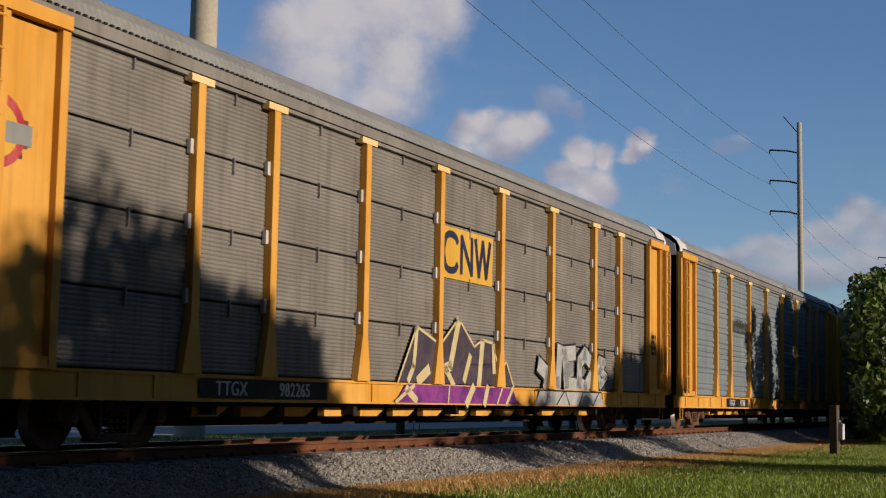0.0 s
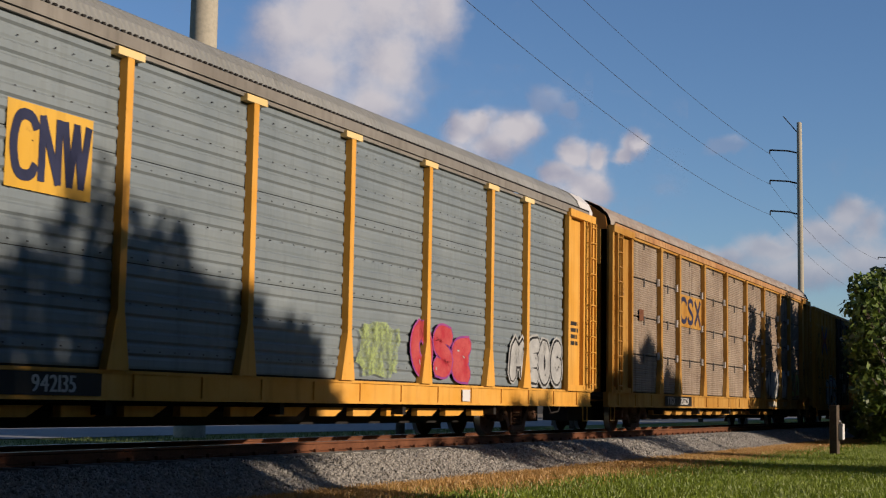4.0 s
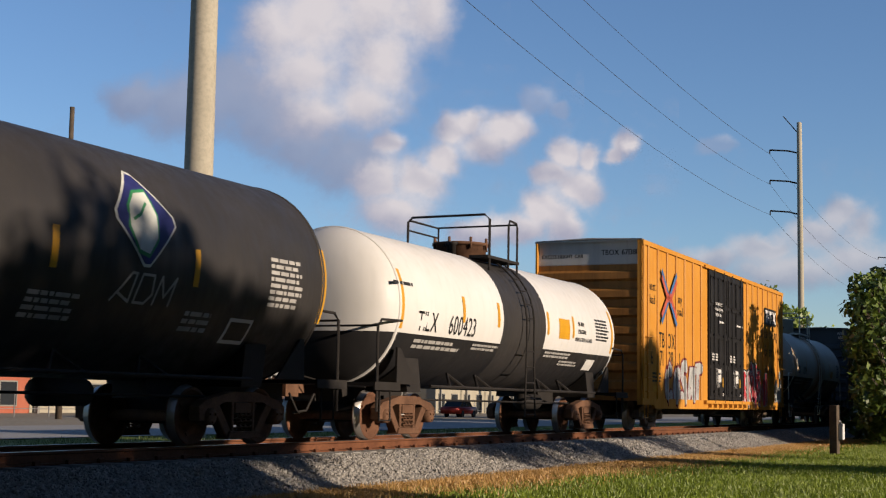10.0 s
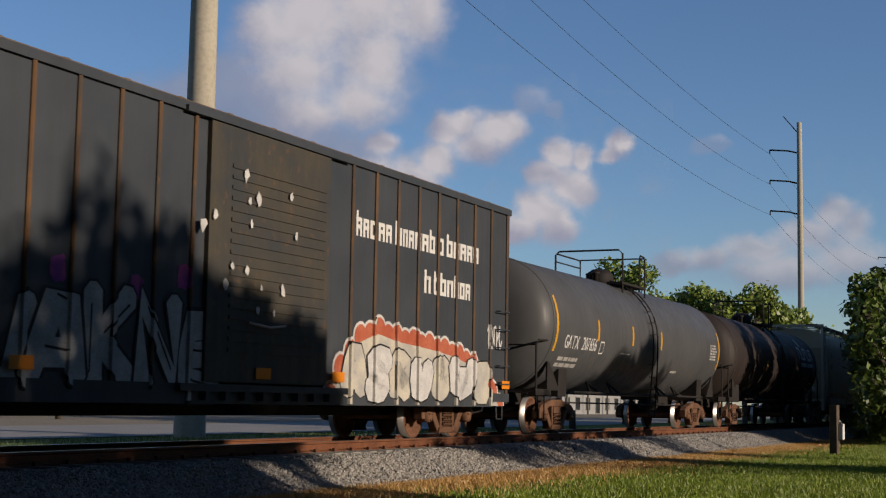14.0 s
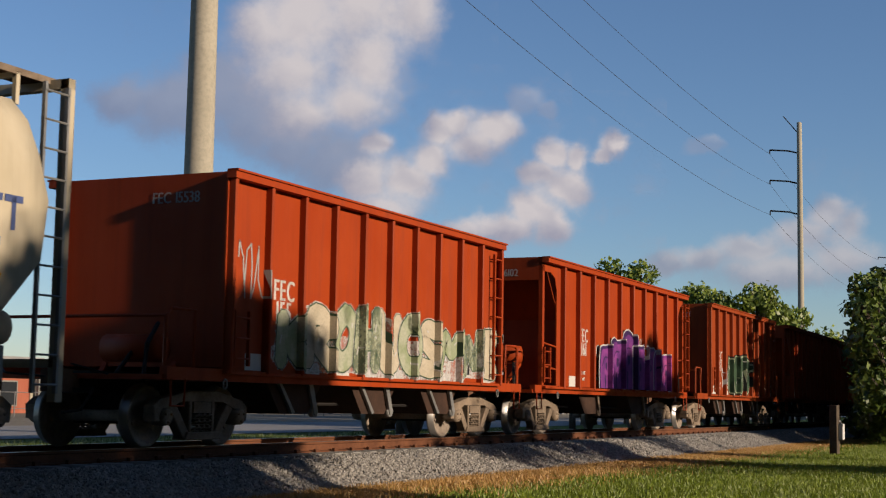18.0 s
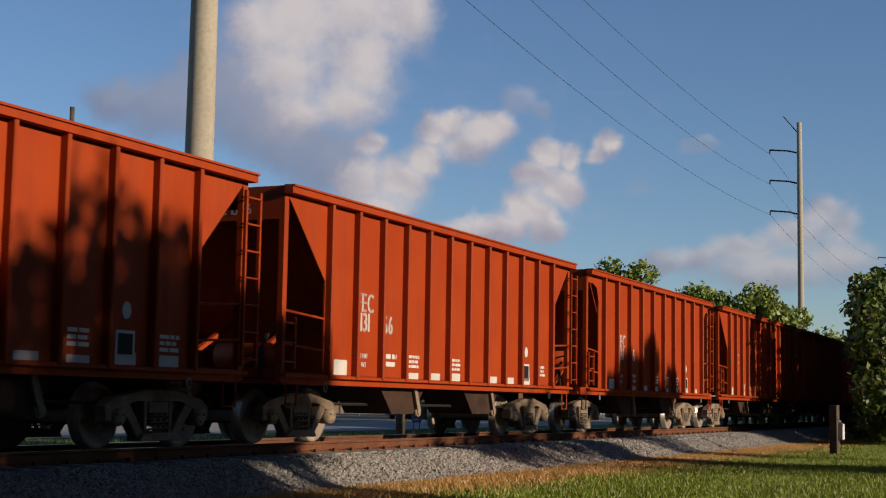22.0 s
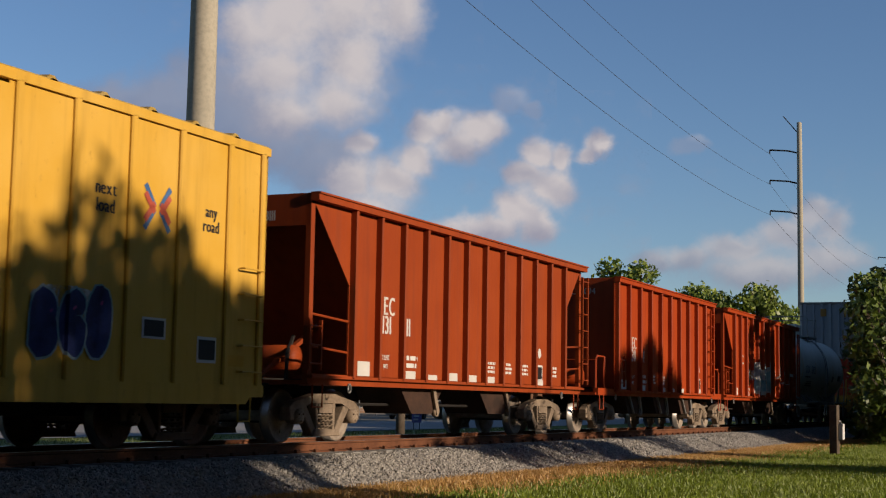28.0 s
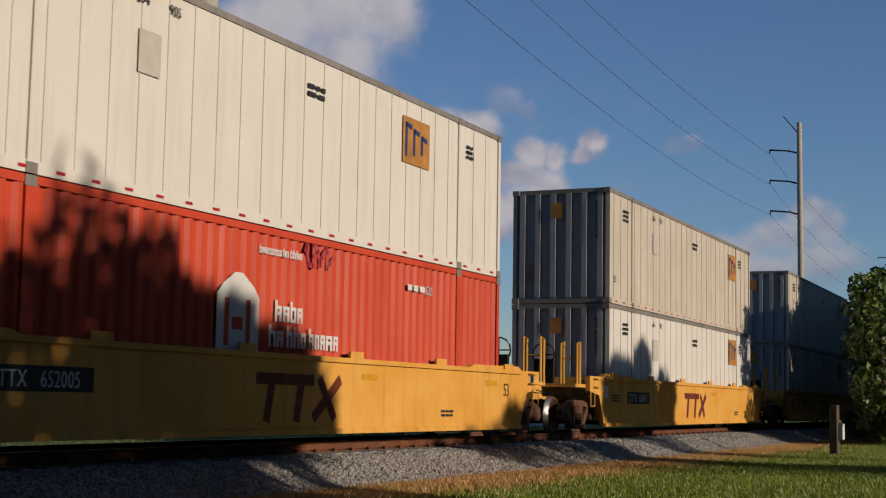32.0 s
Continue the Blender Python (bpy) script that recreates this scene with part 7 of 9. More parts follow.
# ---- tank cars ----
def tankcar(x0, L, r, zc, half, shell_m, label, seed, band=None, lower=None, stripes=(), rail_m=None, platform=(-2.6, 2.4), dome="round", number=None, num_x=0.0, num_z=2.5, num_m=None, stub_m=None, kind="rust", mid=0.0):
    """A cylinder with dished heads on two saddles; band: (x0, x1, material) round the middle; lower: (z, material) for a two-tone barrel."""
    car = thing("tank_car", label, "railcar", "tank cars")
    seg = 56
    prof = [(-L, 0.02), (-L + 0.02, 0.35 * r), (-L + 0.10, 0.62 * r), (-L + 0.24, 0.82 * r), (-L + 0.42, 0.94 * r), (-L + 0.62, r)]
    xs = [-L + 0.62, -L * 0.5, 0.0, L * 0.5, L - 0.62]
    if band:
        xs = sorted(xs[:1] + [band[0], band[1]] + xs[-1:])
    full = prof + [(x, r) for x in xs[1:-1]] + [(-a, b) for a, b in prof[::-1]]
    bm = bmesh.new()
    lathe(bm, full, seg, "x", (0, 0, zc))
    mats = [shell_m]
    if lower:
        bmesh.ops.bisect_plane(bm, geom=bm.verts[:] + bm.edges[:] + bm.faces[:], plane_co=(0, 0, lower[0]), plane_no=(0, 0, 1))
        mats.append(lower[1])
    if band:
        mats.append(band[2])
    for f in bm.faces:
        f.smooth = True
        c = f.calc_center_median()
        if band and band[0] < c.x < band[1]:
            f.material_index = len(mats) - 1
        elif lower and c.z < lower[0]:
            f.material_index = 1
    part("barrel", bm, mats, car)
    for s in (-1, 1):
        bm = bmesh.new()
        lathe(bm, [(s * (L - 0.66), r + 0.002), (s * (L - 0.64), r + 0.012), (s * (L - 0.60), r + 0.012), (s * (L - 0.58), r - 0.004)], seg, "x", (0, 0, zc))
        part("weld_seam", bm, lower[1] if False else shell_m, car, smooth=True)
    # saddles, stub sills and end platforms
    for s in (-1, 1):
        bm = bmesh.new()
        a = s * half
        pts = [(math.sin(t) * (r + 0.03), zc - math.cos(t) * (r + 0.03)) for t in [-0.9 + 0.15 * k for k in range(13)]]
        ring = [[bm.verts.new((a + dx, y, z)) for y, z in pts] + [bm.verts.new((a + dx, y, 0.85)) for y in (1.2, -1.2)] for dx in (-0.28, 0.28)]
        bm.faces.new(ring[0])
        bm.faces.new(ring[1][::-1])
        for k in range(len(ring[0])):
            j = (k + 1) % len(ring[0])
            bm.faces.new((ring[0][k], ring[0][j], ring[1][j], ring[1][k]))
        part("saddle", bm, stub_m or DARK, car)
        bm = bmesh.new()
        lo, hi = sorted((s * (half - 1.3), s * (L + 0.35)))
        cuboid(bm, lo, hi, -0.3, 0.3, 0.66, 0.98)
        part("stub_sill", bm, stub_m or DARK, car)
        bm = bmesh.new()
        lo, hi = sorted((s * (L - 0.55), s * (L + 0.4)))
        cuboid(bm, lo, hi, -1.45, 1.45, 0.93, 0.99)
        cuboid(bm, lo, hi, -1.47, -1.43, 0.86, 1.0)
        part("end_platform", bm, stub_m or DARK, car)
        bm = bmesh.new()
        x = s * (L + 0.2)
        rod(bm, [(x, -1.4, 0.5), (x, -1.4, 1.95), (x - s * 0.14, -1.4, 2.06), (x - s * 0.9, -1.4, 2.08), (x - s * 0.9, -1.2, 2.08)], 0.024, 6)
        rod(bm, [(x, -1.4, 1.95), (x, 1.4, 1.95)], 0.02, 6)
        rod(bm, [(x - s * 0.5, -1.4, 0.95), (x - s * 0.5, -1.4, 0.35), (x - s * 0.1, -1.4, 0.35), (x - s * 0.1, -1.4, 0.95)], 0.02, 6)
        part("handrail", bm, rail_m or DARK, car)
        # brackets that stand on the end of the platform
        bm = bmesh.new()
        prism(bm, ((s * (L - 1.5), 0.98), (s * (L - 0.7), 0.98), (s * (L - 0.72), 1.62), (s * (L - 0.85), 1.6)), -1.32, -1.28)
        part("gusset", bm, stub_m or DARK, car)
        for k in (0.35, 0.62):
            bm = bmesh.new()
            u = s * half * k
            rod(bm, [(u - 0.35, -1.22, 0.95), (u, -0.98, 1.22), (u + 0.35, -1.22, 0.95)], 0.03, 5)
            part("knee_brace", bm, stub_m or DARK, car)
    # running rail along the side
    bm = bmesh.new()
    rod(bm, [(-half + 0.3, -1.38, 0.96), (half - 0.3, -1.38, 0.96)], 0.03, 6)
    rod(bm, [(-half, -0.8, 0.72), (half, -0.8, 0.70)], 0.02, 5)
    part("side_pipe", bm, stub_m or DARK, car)
    bm = bmesh.new()
    lathe(bm, [(-0.5, 0.05), (-0.45, 0.18), (0.45, 0.18), (0.5, 0.05)], 14, "x", (half * 0.45, -0.6, 0.72))
    part("air_reservoir", bm, DARK, car)
    # ladder over the shoulder, on the middle
    bm = bmesh.new()
    lx = mid
    for dx in (-0.21, 0.21):
        arc = [(lx + dx, -(r + 0.10) * math.sin(a), zc + (r + 0.10) * math.cos(a)) for a in [0.25 + 0.16 * k for k in range(9)]]
        rod(bm, arc + [(lx + dx, -r - 0.1, zc - 0.5), (lx + dx * 1.4, -1.52, 0.4)], 0.02, 6)
    for k in range(7):
        a = 0.3 + 0.2 * k
        rod(bm, [(lx - 0.21, -(r + 0.10) * math.sin(a), zc + (r + 0.10) * math.cos(a)), (lx + 0.21, -(r + 0.10) * math.sin(a), zc + (r + 0.10) * math.cos(a))], 0.014, 5)
    for k in range(5):
        z = 0.45 + 0.33 * k
        rod(bm, [(lx - 0.25, -1.53, z), (lx + 0.25, -1.53, z)], 0.014, 5)
    part("ladder", bm, rail_m or DARK, car)
    # top platform with rails, manway and valves
    p0, p1 = platform
    top = zc + r
    mx = (p0 + p1) / 2
    bm = bmesh.new()
    cuboid(bm, p0 - 0.15, p1 + 0.05, -0.98, -0.55, top - 0.10, top - 0.04)
    plat = part("top_platform", bm, rail_m or DARK, car)
    bm = bmesh.new()
    cuboid(bm, p0 - 0.15, p1 + 0.05, 0.55, 0.98, top - 0.10, top - 0.04)
    part("top_platform", bm, rail_m or DARK, car)
    hi = top + 0.82
    for pts, rr in (([(p0, -0.95, top - 0.35), (p0, -0.95, hi - 0.1), (p0 - 0.03, -0.85, hi), (p0, 0.85, hi), (p0, 0.95, hi - 0.1), (p0, 0.95, top - 0.2)], 0.027), ([(p0, 0.95, top + 0.55), (p1, 0.95, top + 0.55)], 0.02), ([(p0 + 0.1, 0.95, hi - 0.05), (p1, 0.95, hi - 0.05), (p1, 0.95, top - 0.2)], 0.024), ([(p1 - 0.5, -0.95, top - 0.2), (p1 - 0.5, -0.95, hi - 0.1), (p1 - 0.42, -0.95, hi), (p1 - 0.06, -0.95, hi - 0.02), (p1, -0.95, hi - 0.1), (p1, -0.95, top - 0.35)], 0.024), ([(p1, -0.95, hi - 0.04), (p1, 0.95, hi - 0.04)], 0.022)):
        bm = bmesh.new()
        rod(bm, pts, rr, 6)
        part("guard_rail", bm, rail_m or DARK, car)
    bm = bmesh.new()
    if dome == "tall":
        lathe(bm, [(top - 0.1, 0.55), (top + 0.55, 0.55), (top + 0.57, 0.62), (top + 0.63, 0.62), (top + 0.66, 0.3)], 26, "z", (mx + 0.1, 0.1, 0))
    elif dome == "drum":
        lathe(bm, [(top - 0.1, 0.55), (top + 0.26, 0.55), (top + 0.27, 0.62), (top + 0.32, 0.62), (top + 0.36, 0.3)], 26, "z", (mx + 0.1, 0.1, 0))
    elif dome == "box":
        cuboid(bm, mx - 0.65, mx + 0.5, -0.4, 0.4, top - 0.1, top + 0.52)
        bmesh.ops.bevel(bm, geom=bm.edges[:], offset=0.03, segments=1, affect="EDGES")
    else:
        lathe(bm, [(top - 0.1, 0.38), (top + 0.28, 0.38), (top + 0.34, 0.32), (top + 0.42, 0.2), (top + 0.44, 0.02)], 22, "z", (mx + 0.2, 0.1, 0))
    part("manway", bm, shell_m if dome in ("tall", "box") else TRUCK_RUST if dome == "drum" else DARK, car, smooth=False)
    for k in range(8 if dome == "drum" else 0):
        a, bm = k * math.tau / 8, bmesh.new()
        lathe(bm, [(top + 0.18, 0.03), (top + 0.42, 0.03)], 6, "z", (mx + 0.1 + 0.6 * math.cos(a), 0.1 + 0.6 * math.sin(a), 0))
        part("bolt", bm, TRUCK_RUST, car)
    for k in range(3):
        bm = bmesh.new()
        lathe(bm, [(top - 0.1, 0.07), (top + 0.2, 0.07), (top + 0.22, 0.11), (top + 0.27, 0.11)], 10, "z", (mx - 0.75 + 0.2 * k, -0.1 + 0.15 * k, 0))
        part("valve", bm, DARK, car)
    # marks on the barrel
    f = barrel_face(r, zc)
    for x, z0, z1 in stripes:
        decal(car, x - 0.06, x + 0.06, z0, z1, f, REFLECT, "reflector_stripe", nz=6)
    if number:
        letters(car, number[0], num_x, num_z, number[2], f, num_m or LETTER, 0.78)
        letters(car, number[1], num_x + number[3], num_z, number[2], f, num_m or LETTER, 0.78)
    coupler(car, L + 0.98)
    return add(car, x0, half, kind), f


def barrel_print(car, f, seed, m=None, spots=()):
    for k, (a, b, z0, z1, n) in enumerate(spots):
        bars(car, a, b, z0, z1, n, f, m or FADED, seed + k)


def leaf_emblem(car, x, z, f):
    blue, leaf, vein = plain("emblem blue", (0.03, 0.035, 0.16), 0.5), plain("emblem white", (0.66, 0.68, 0.64), 0.5), plain("emblem green", (0.04, 0.26, 0.10), 0.5)
    # a rounded square stood on one corner
    square = [(x - 0.10, z + 0.60), (x + 0.02, z + 0.58), (x + 0.56, z + 0.10), (x + 0.58, z - 0.02), (x + 0.02, z - 0.57), (x - 0.10, z - 0.57), (x - 0.60, z - 0.05), (x - 0.60, z + 0.06)]
    poly(car, [(x + (a - x) * 1.07, z + (b - z) * 1.07) for a, b in square], lift(f, 0.004), leaf, "emblem_rim")
    poly(car, square, lift(f, 0.010), blue, "emblem", "plain blue and white leaf emblem")
    blade = [(x - 0.38, z - 0.12), (x - 0.34, z + 0.14), (x - 0.16, z + 0.33), (x + 0.10, z + 0.38), (x + 0.20, z + 0.08), (x + 0.16, z - 0.22), (x - 0.02, z - 0.44), (x - 0.22, z - 0.40)]
    poly(car, [(x - 0.08 + (a - x + 0.08) * 1.14, z + (b - z) * 1.12) for a, b in blade], lift(f, 0.016), vein, "emblem_edge")
    poly(car, blade, lift(f, 0.022), leaf, "emblem_leaf")
    bm = bmesh.new()
    stroke(bm, lift(f, 0.028), [(x - 0.30, z - 0.02), (x - 0.14, z + 0.06), (x + 0.02, z + 0.22)], 0.04)
    part("emblem_vein", bm, vein, car)
    # the name below as three slanted outlines
    u, b, t = x - 0.62, z - 1.06, z - 0.70
    for pts in (((u, b), (u + 0.32, t), (u + 0.42, t), (u + 0.36, b), (u + 0.1, b + 0.1)), ((u + 0.46, b), (u + 0.54, t), (u + 0.78, t), (u + 0.80, b + 0.12), (u + 0.68, b), (u + 0.46, b)), ((u + 0.86, b), (u + 0.95, t), (u + 1.05, b + 0.1), (u + 1.26, t), (u + 1.2, b))):
        bm = bmesh.new()
        stroke(bm, lift(f, 0.006), pts, 0.035)
        part("emblem_outline", bm, FADED, car)


FADED = plain("faded white stencil", (0.40, 0.39, 0.37), 0.7, vary=0.2)


def build_tanks():
    st = lambda xs, z0=2.15, z1=2.65: [(x, z0, z1) for x in xs]
    # two long black tanks
    for x0, num, seed in ((152.45, "28690", 1), (170.68, "25404", 2)):
        c, f = tankcar(x0, 8.35, 1.58, 2.48, 6.35, TANK_BLACK, "long black tank car with yellow reflector stripes", seed, stripes=st((-4.75, -1.45, 1.5, 4.35)) + [(-8.0 + 0.3, 1.75, 3.0), (7.75, 1.85, 3.0)], number=("ADMX", num, 0.28, 1.12), num_x=-6.55, num_z=2.15, dome="round", platform=(-1.5, 0.0), mid=-0.95, band=(-0.05, 1.1, TANK_BROWN) if seed == 1 else (-0.1, 0.4, TANK_BROWN))
        leaf_emblem(c, 3.28, 2.92, f)
        barrel_print(c, f, 70 + seed, None, ((-6.6, -5.9, 1.75, 2.0, 3), (-5.7, -5.0, 1.75, 2.0, 3), (6.2, 7.2, 2.0, 2.75, 8), (1.2, 2.2, 1.55, 1.9, 4), (4.3, 5.0, 1.55, 1.85, 3), (-7.6, -6.9, 0.99, 1.03, 1)))
        decal(c, 5.4, 6.0, 1.45, 1.8, f, LETTER, "data_panel", nz=2)
        decal(c, 5.45, 5.95, 1.5, 1.75, lift(f, 0.004), TANK_BLACK, "data_panel", nz=2)
        decal(c, -4.65, -4.35, 2.0, 2.28, f, LETTER, "test_panel", nz=2)
        decal(c, -4.62, -4.38, 2.03, 2.25, lift(f, 0.004), TANK_BLACK, "test_panel", nz=2)
        if seed == 1:
            scrawl(c, -4.5, -1.7, 1.75, 2.45, "SOOBOG", SPRAY_LIME, lift(f, 0.004), 31, 0.05)
            scrawl(c, -3.0, -1.6, 2.0, 2.75, "CSO", SPRAY_LIME, lift(f, 0.008), 32, 0.035)
            scrawl(c, 0.4, 2.4, 1.6, 2.3, "RTOSN", FADED, lift(f, 0.004), 34, 0.03)
        else:
            bm = bmesh.new()
            e = lambda u, z: (-8.35 + 0.10 + 0.30 * min(1.0, (u * u + (z - 2.42) ** 2) / 1.9) - 0.02, -u, z)
            stroke(bm, e, [(0.2 + 0.35 * math.cos(a * 0.5), 2.95 + 0.35 * math.sin(a * 0.5)) for a in range(-4, 6)], 0.03)
            stroke(bm, e, [(0.2, 2.75), (0.2, 3.2)], 0.06)
            stroke(bm, e, [(0.08, 2.95), (0.32, 2.95)], 0.05)
            for k in range(5):
                stroke(bm, e, [(-0.2 + 0.18 * k, 2.45), (-0.1 + 0.18 * k, 2.6), (0.0 + 0.18 * k, 2.45)], 0.03)
            part("graffiti_tag", bm, SPRAY_SILVER, c)
    # short white tank with a black band and black belly
    c, f = tankcar(187.4, 6.6, 1.42, 2.36, 4.95, WHITE, "white tank car with a black centre band and underside", 3, band=(-1.25, 1.2, TANK_BLACK), lower=(1.88, BLACK), stripes=st((-3.25, -1.5, 1.35, 3.0), 2.2, 2.7) + [(-5.9, 1.95, 3.0), (5.85, 1.95, 3.0)], number=("TILX", "600423", 0.36, 1.55), num_x=-4.8, num_z=1.95, num_m=LETTER_BLACK, dome="drum", platform=(-0.95, 0.6))
    barrel_print(c, f, 80, None, ((-5.2, -3.0, 1.62, 1.82, 2), (1.4, 3.2, 1.70, 1.85, 2), (2.5, 3.8, 1.55, 1.68, 2), (-2.6, -1.3, 1.7, 1.84, 2)))
    barrel_print(c, f, 84, LETTER_BLACK, ((4.6, 5.6, 2.2, 2.75, 7), (-6.2, -5.4, 2.7, 2.8, 1)))
    decal(c, 2.05, 2.75, 2.15, 2.6, f, REFLECT, "warning_panel", "yellow warning panel", nz=3)
    letters(c, "SR-8841", 3.55, 2.50, 0.10, f, LETTER_BLACK)
    letters(c, "CHLORINE", 3.6, 2.32, 0.10, f, LETTER_BLACK)
    letters(c, "INHALATION HAZARD", 3.75, 2.14, 0.09, f, LETTER_BLACK)
    decal(c, 4.3, 4.9, 1.5, 1.75, f, LETTER, "data_panel", nz=2)
    diamond(c, 5.85, 1.45, f)
    # rusty cream tank
    streak, n, l, p = _mat("rust streaked cream paint")
    tc, sep = n.new("ShaderNodeTexCoord"), n.new("ShaderNodeSeparateXYZ")
    l.new(tc.outputs["Object"], sep.inputs[0])
    near = n.new("ShaderNodeMath")
    near.operation = "PINGPONG"
    near.inputs[1].default_value = 1.4
    off = n.new("ShaderNodeMath")
    off.operation = "ADD"
    off.inputs[1].default_value = 1.25
    l.new(sep.outputs[0], off.inputs[0])
    l.new(off.outputs[0], near.inputs[0])
    run, grit = _noise(n, l, 1.0, (7.0, 0.5, 0.4), 6, 0.7), _noise(n, l, 6.0, detail=6)
    heavy = n.new("ShaderNodeMath")
    heavy.operation = "MULTIPLY"
    l.new(_ramp(n, l, near.outputs[0], 0.15, 1.3, 0.0, 1.5), heavy.inputs[0])
    l.new(_ramp(n, l, run.outputs[0], 0.30, 0.70), heavy.inputs[1])
    c = _mix(n, l, _ramp(n, l, heavy.outputs[0], 0.05, 0.75), darken((0.75, 0.69, 0.55)), darken((0.60, 0.27, 0.07)))
    c = _mix(n, l, _ramp(n, l, heavy.outputs[0], 0.5, 1.1, 0, 0.8), c, darken((0.30, 0.10, 0.03)))
    l.new(_mix(n, l, _ramp(n, l, grit.outputs[0], 0.55, 0.75, 0, 0.4), c, darken((0.40, 0.22, 0.10))), p.inputs["Base Color"])
    p.inputs["Roughness"].default_value, p.inputs["Specular IOR Level"].default_value = 0.6, 0.2
    c, f = tankcar(222.75, 6.45, 1.52, 2.40, 4.95, CREAM, "cream tank car with rust streaks and a black underside", 4, band=(-1.2, 1.5, streak), lower=(1.95, BLACK), stripes=st((-3.2, 1.3, 2.85), 2.15, 2.7) + [(-5.75, 2.0, 3.0), (5.9, 2.0, 3.0)], number=("TILX", "110143", 0.30, 1.3), num_x=-4.75, num_z=2.1, num_m=LETTER_BLACK, dome="tall", platform=(-1.5, 0.9), mid=-0.35, rail_m=CREAM)
    barrel_print(c, f, 90, None, ((-5.3, -3.2, 1.65, 1.88, 2), (-2.5, -1.1, 1.3, 1.85, 6), (2.6, 3.6, 1.7, 1.86, 2)))
    barrel_print(c, f, 94, LETTER_BLACK, ((4.8, 5.6, 2.1, 2.7, 8),))
    decal(c, 3.05, 3.75, 2.05, 2.35, f, REFLECT, "warning_panel", "yellow warning panel", nz=3)
    diamond(c, 5.75, 1.45, f)
    # long grey tank
    c, f = tankcar(260.35, 8.2, 1.53, 2.46, 6.2, TANK_GREY, "long matt grey tank car", 5, stripes=st((-4.5, -1.7, 0.95), 2.2, 2.7) + [(-7.4, 1.85, 3.1), (7.5, 1.85, 3.0)], number=("GATX", "207656", 0.30, 1.25), num_x=-6.3, num_z=1.95, dome="round", platform=(-0.8, 1.25))
    barrel_print(c, f, 100, None, ((-6.9, -5.4, 1.5, 1.78, 2), (-2.6, -1.6, 1.95, 2.0, 1), (6.4, 7.2, 2.1, 2.6, 6), (2.6, 3.4, 1.6, 1.7, 1)))
    decal(c, -4.3, -4.0, 1.9, 2.2, f, LETTER, "test_panel", nz=2)
    decal(c, -4.27, -4.03, 1.93, 2.17, lift(f, 0.004), TANK_GREY, "test_panel", nz=2)
    # brown-black tank with white name
    c, f = tankcar(278.2, 8.35, 1.5, 2.40, 6.35, TANK_BROWN, "long brown-black tank car with a white emblem", 6, stripes=[(-2.6, 2.0, 2.4), (2.6, 1.75, 2.3), (5.9, 1.6, 2.15), (7.9, 1.5, 2.3)], dome="round", platform=(-0.7, 0.8))
    for k, (u, w) in enumerate(((4.0, 0.42), (4.65, 0.45), (5.3, 0.42), (5.95, 0.46), (6.6, 0.36))):
        bm = bmesh.new()
        stroke(bm, lift(f, 0.004), [(u, 2.67), (u, 3.12), (u + w, 3.12), (u + w, 2.67)] if k % 2 == 0 else [(u, 3.12), (u, 2.69), (u + w, 2.69), (u + w, 3.12)], 0.085)
        part("emblem_shape", bm, LETTER, c, "plain white emblem shape")
    for k in range(4):
        bm = bmesh.new()
        stroke(bm, f, [(4.75 - 0.07 * k + 0.1, 3.5 - 0.08 * k), (4.98 + 0.05 * k, 3.48 - 0.08 * k)], 0.05)
        part("emblem_shape", bm, LETTER, c)
    for a, b in ((4.2, 4.45), (4.52, 4.74), (4.81, 5.05), (5.11, 5.3), (5.37, 5.58), (5.8, 6.05), (6.1, 6.36), (6.42, 6.62), (6.68, 6.9)):
        decal(c, a, b, 2.37, 2.53, f, LETTER, "name_bar")
    barrel_print(c, f, 112, None, ((7.0 - 0.2, 7.6, 2.0, 2.6, 7), (5.0, 5.9, 1.85, 1.93, 1)))
    decal(c, 6.6, 7.2, 1.45, 1.75, f, LETTER, "data_panel", nz=2)
    decal(c, 6.66, 7.14, 1.5, 1.7, lift(f, 0.004), TANK_BROWN, "data_panel", nz=2)
    # white tank near the end of the train
    c, f = tankcar(512.9, 6.2, 1.5, 2.40, 4.55, paint("chalky white paint", (0.70, 0.68, 0.56), (0.77, 0.75, 0.64), 0.14, 0.04, 0.5, (0.42, 0.34, 0.22)), "white tank car with black lettering and a valve box", 7, stripes=st((-2.25, 0.5, 2.45), 2.15, 2.65) + [(-5.4, 1.85, 3.0), (5.5, 1.85, 3.0)], number=("UTLX", "65925", 0.32, 1.35), num_x=-4.15, num_z=2.15, num_m=LETTER_BLACK, dome="box", platform=(-1.0, 1.2), rail_m=STEEL_BARE, stub_m=STEEL_BARE)
    barrel_print(c, f, 120, LETTER_BLACK, ((-4.6, -3.2, 1.95, 2.05, 1), (-4.0, -2.5, 1.6, 1.85, 3), (4.0, 4.9, 1.9, 2.3, 1), (1.4, 2.0, 1.75, 1.85, 3)))
    tag(c, -4.4, -1.9, 1.25, 1.7, SPRAY_BLACK, lift(f, 0.004), 35, 0.02, 6)
    tag(c, 0.6, 2.2, 1.2, 1.7, SPRAY_GREEN, lift(f, 0.004), 36, 0.02, 6)
    decal(c, 2.4, 2.8, 1.9, 2.15, f, BLACK, "data_panel", nz=2)


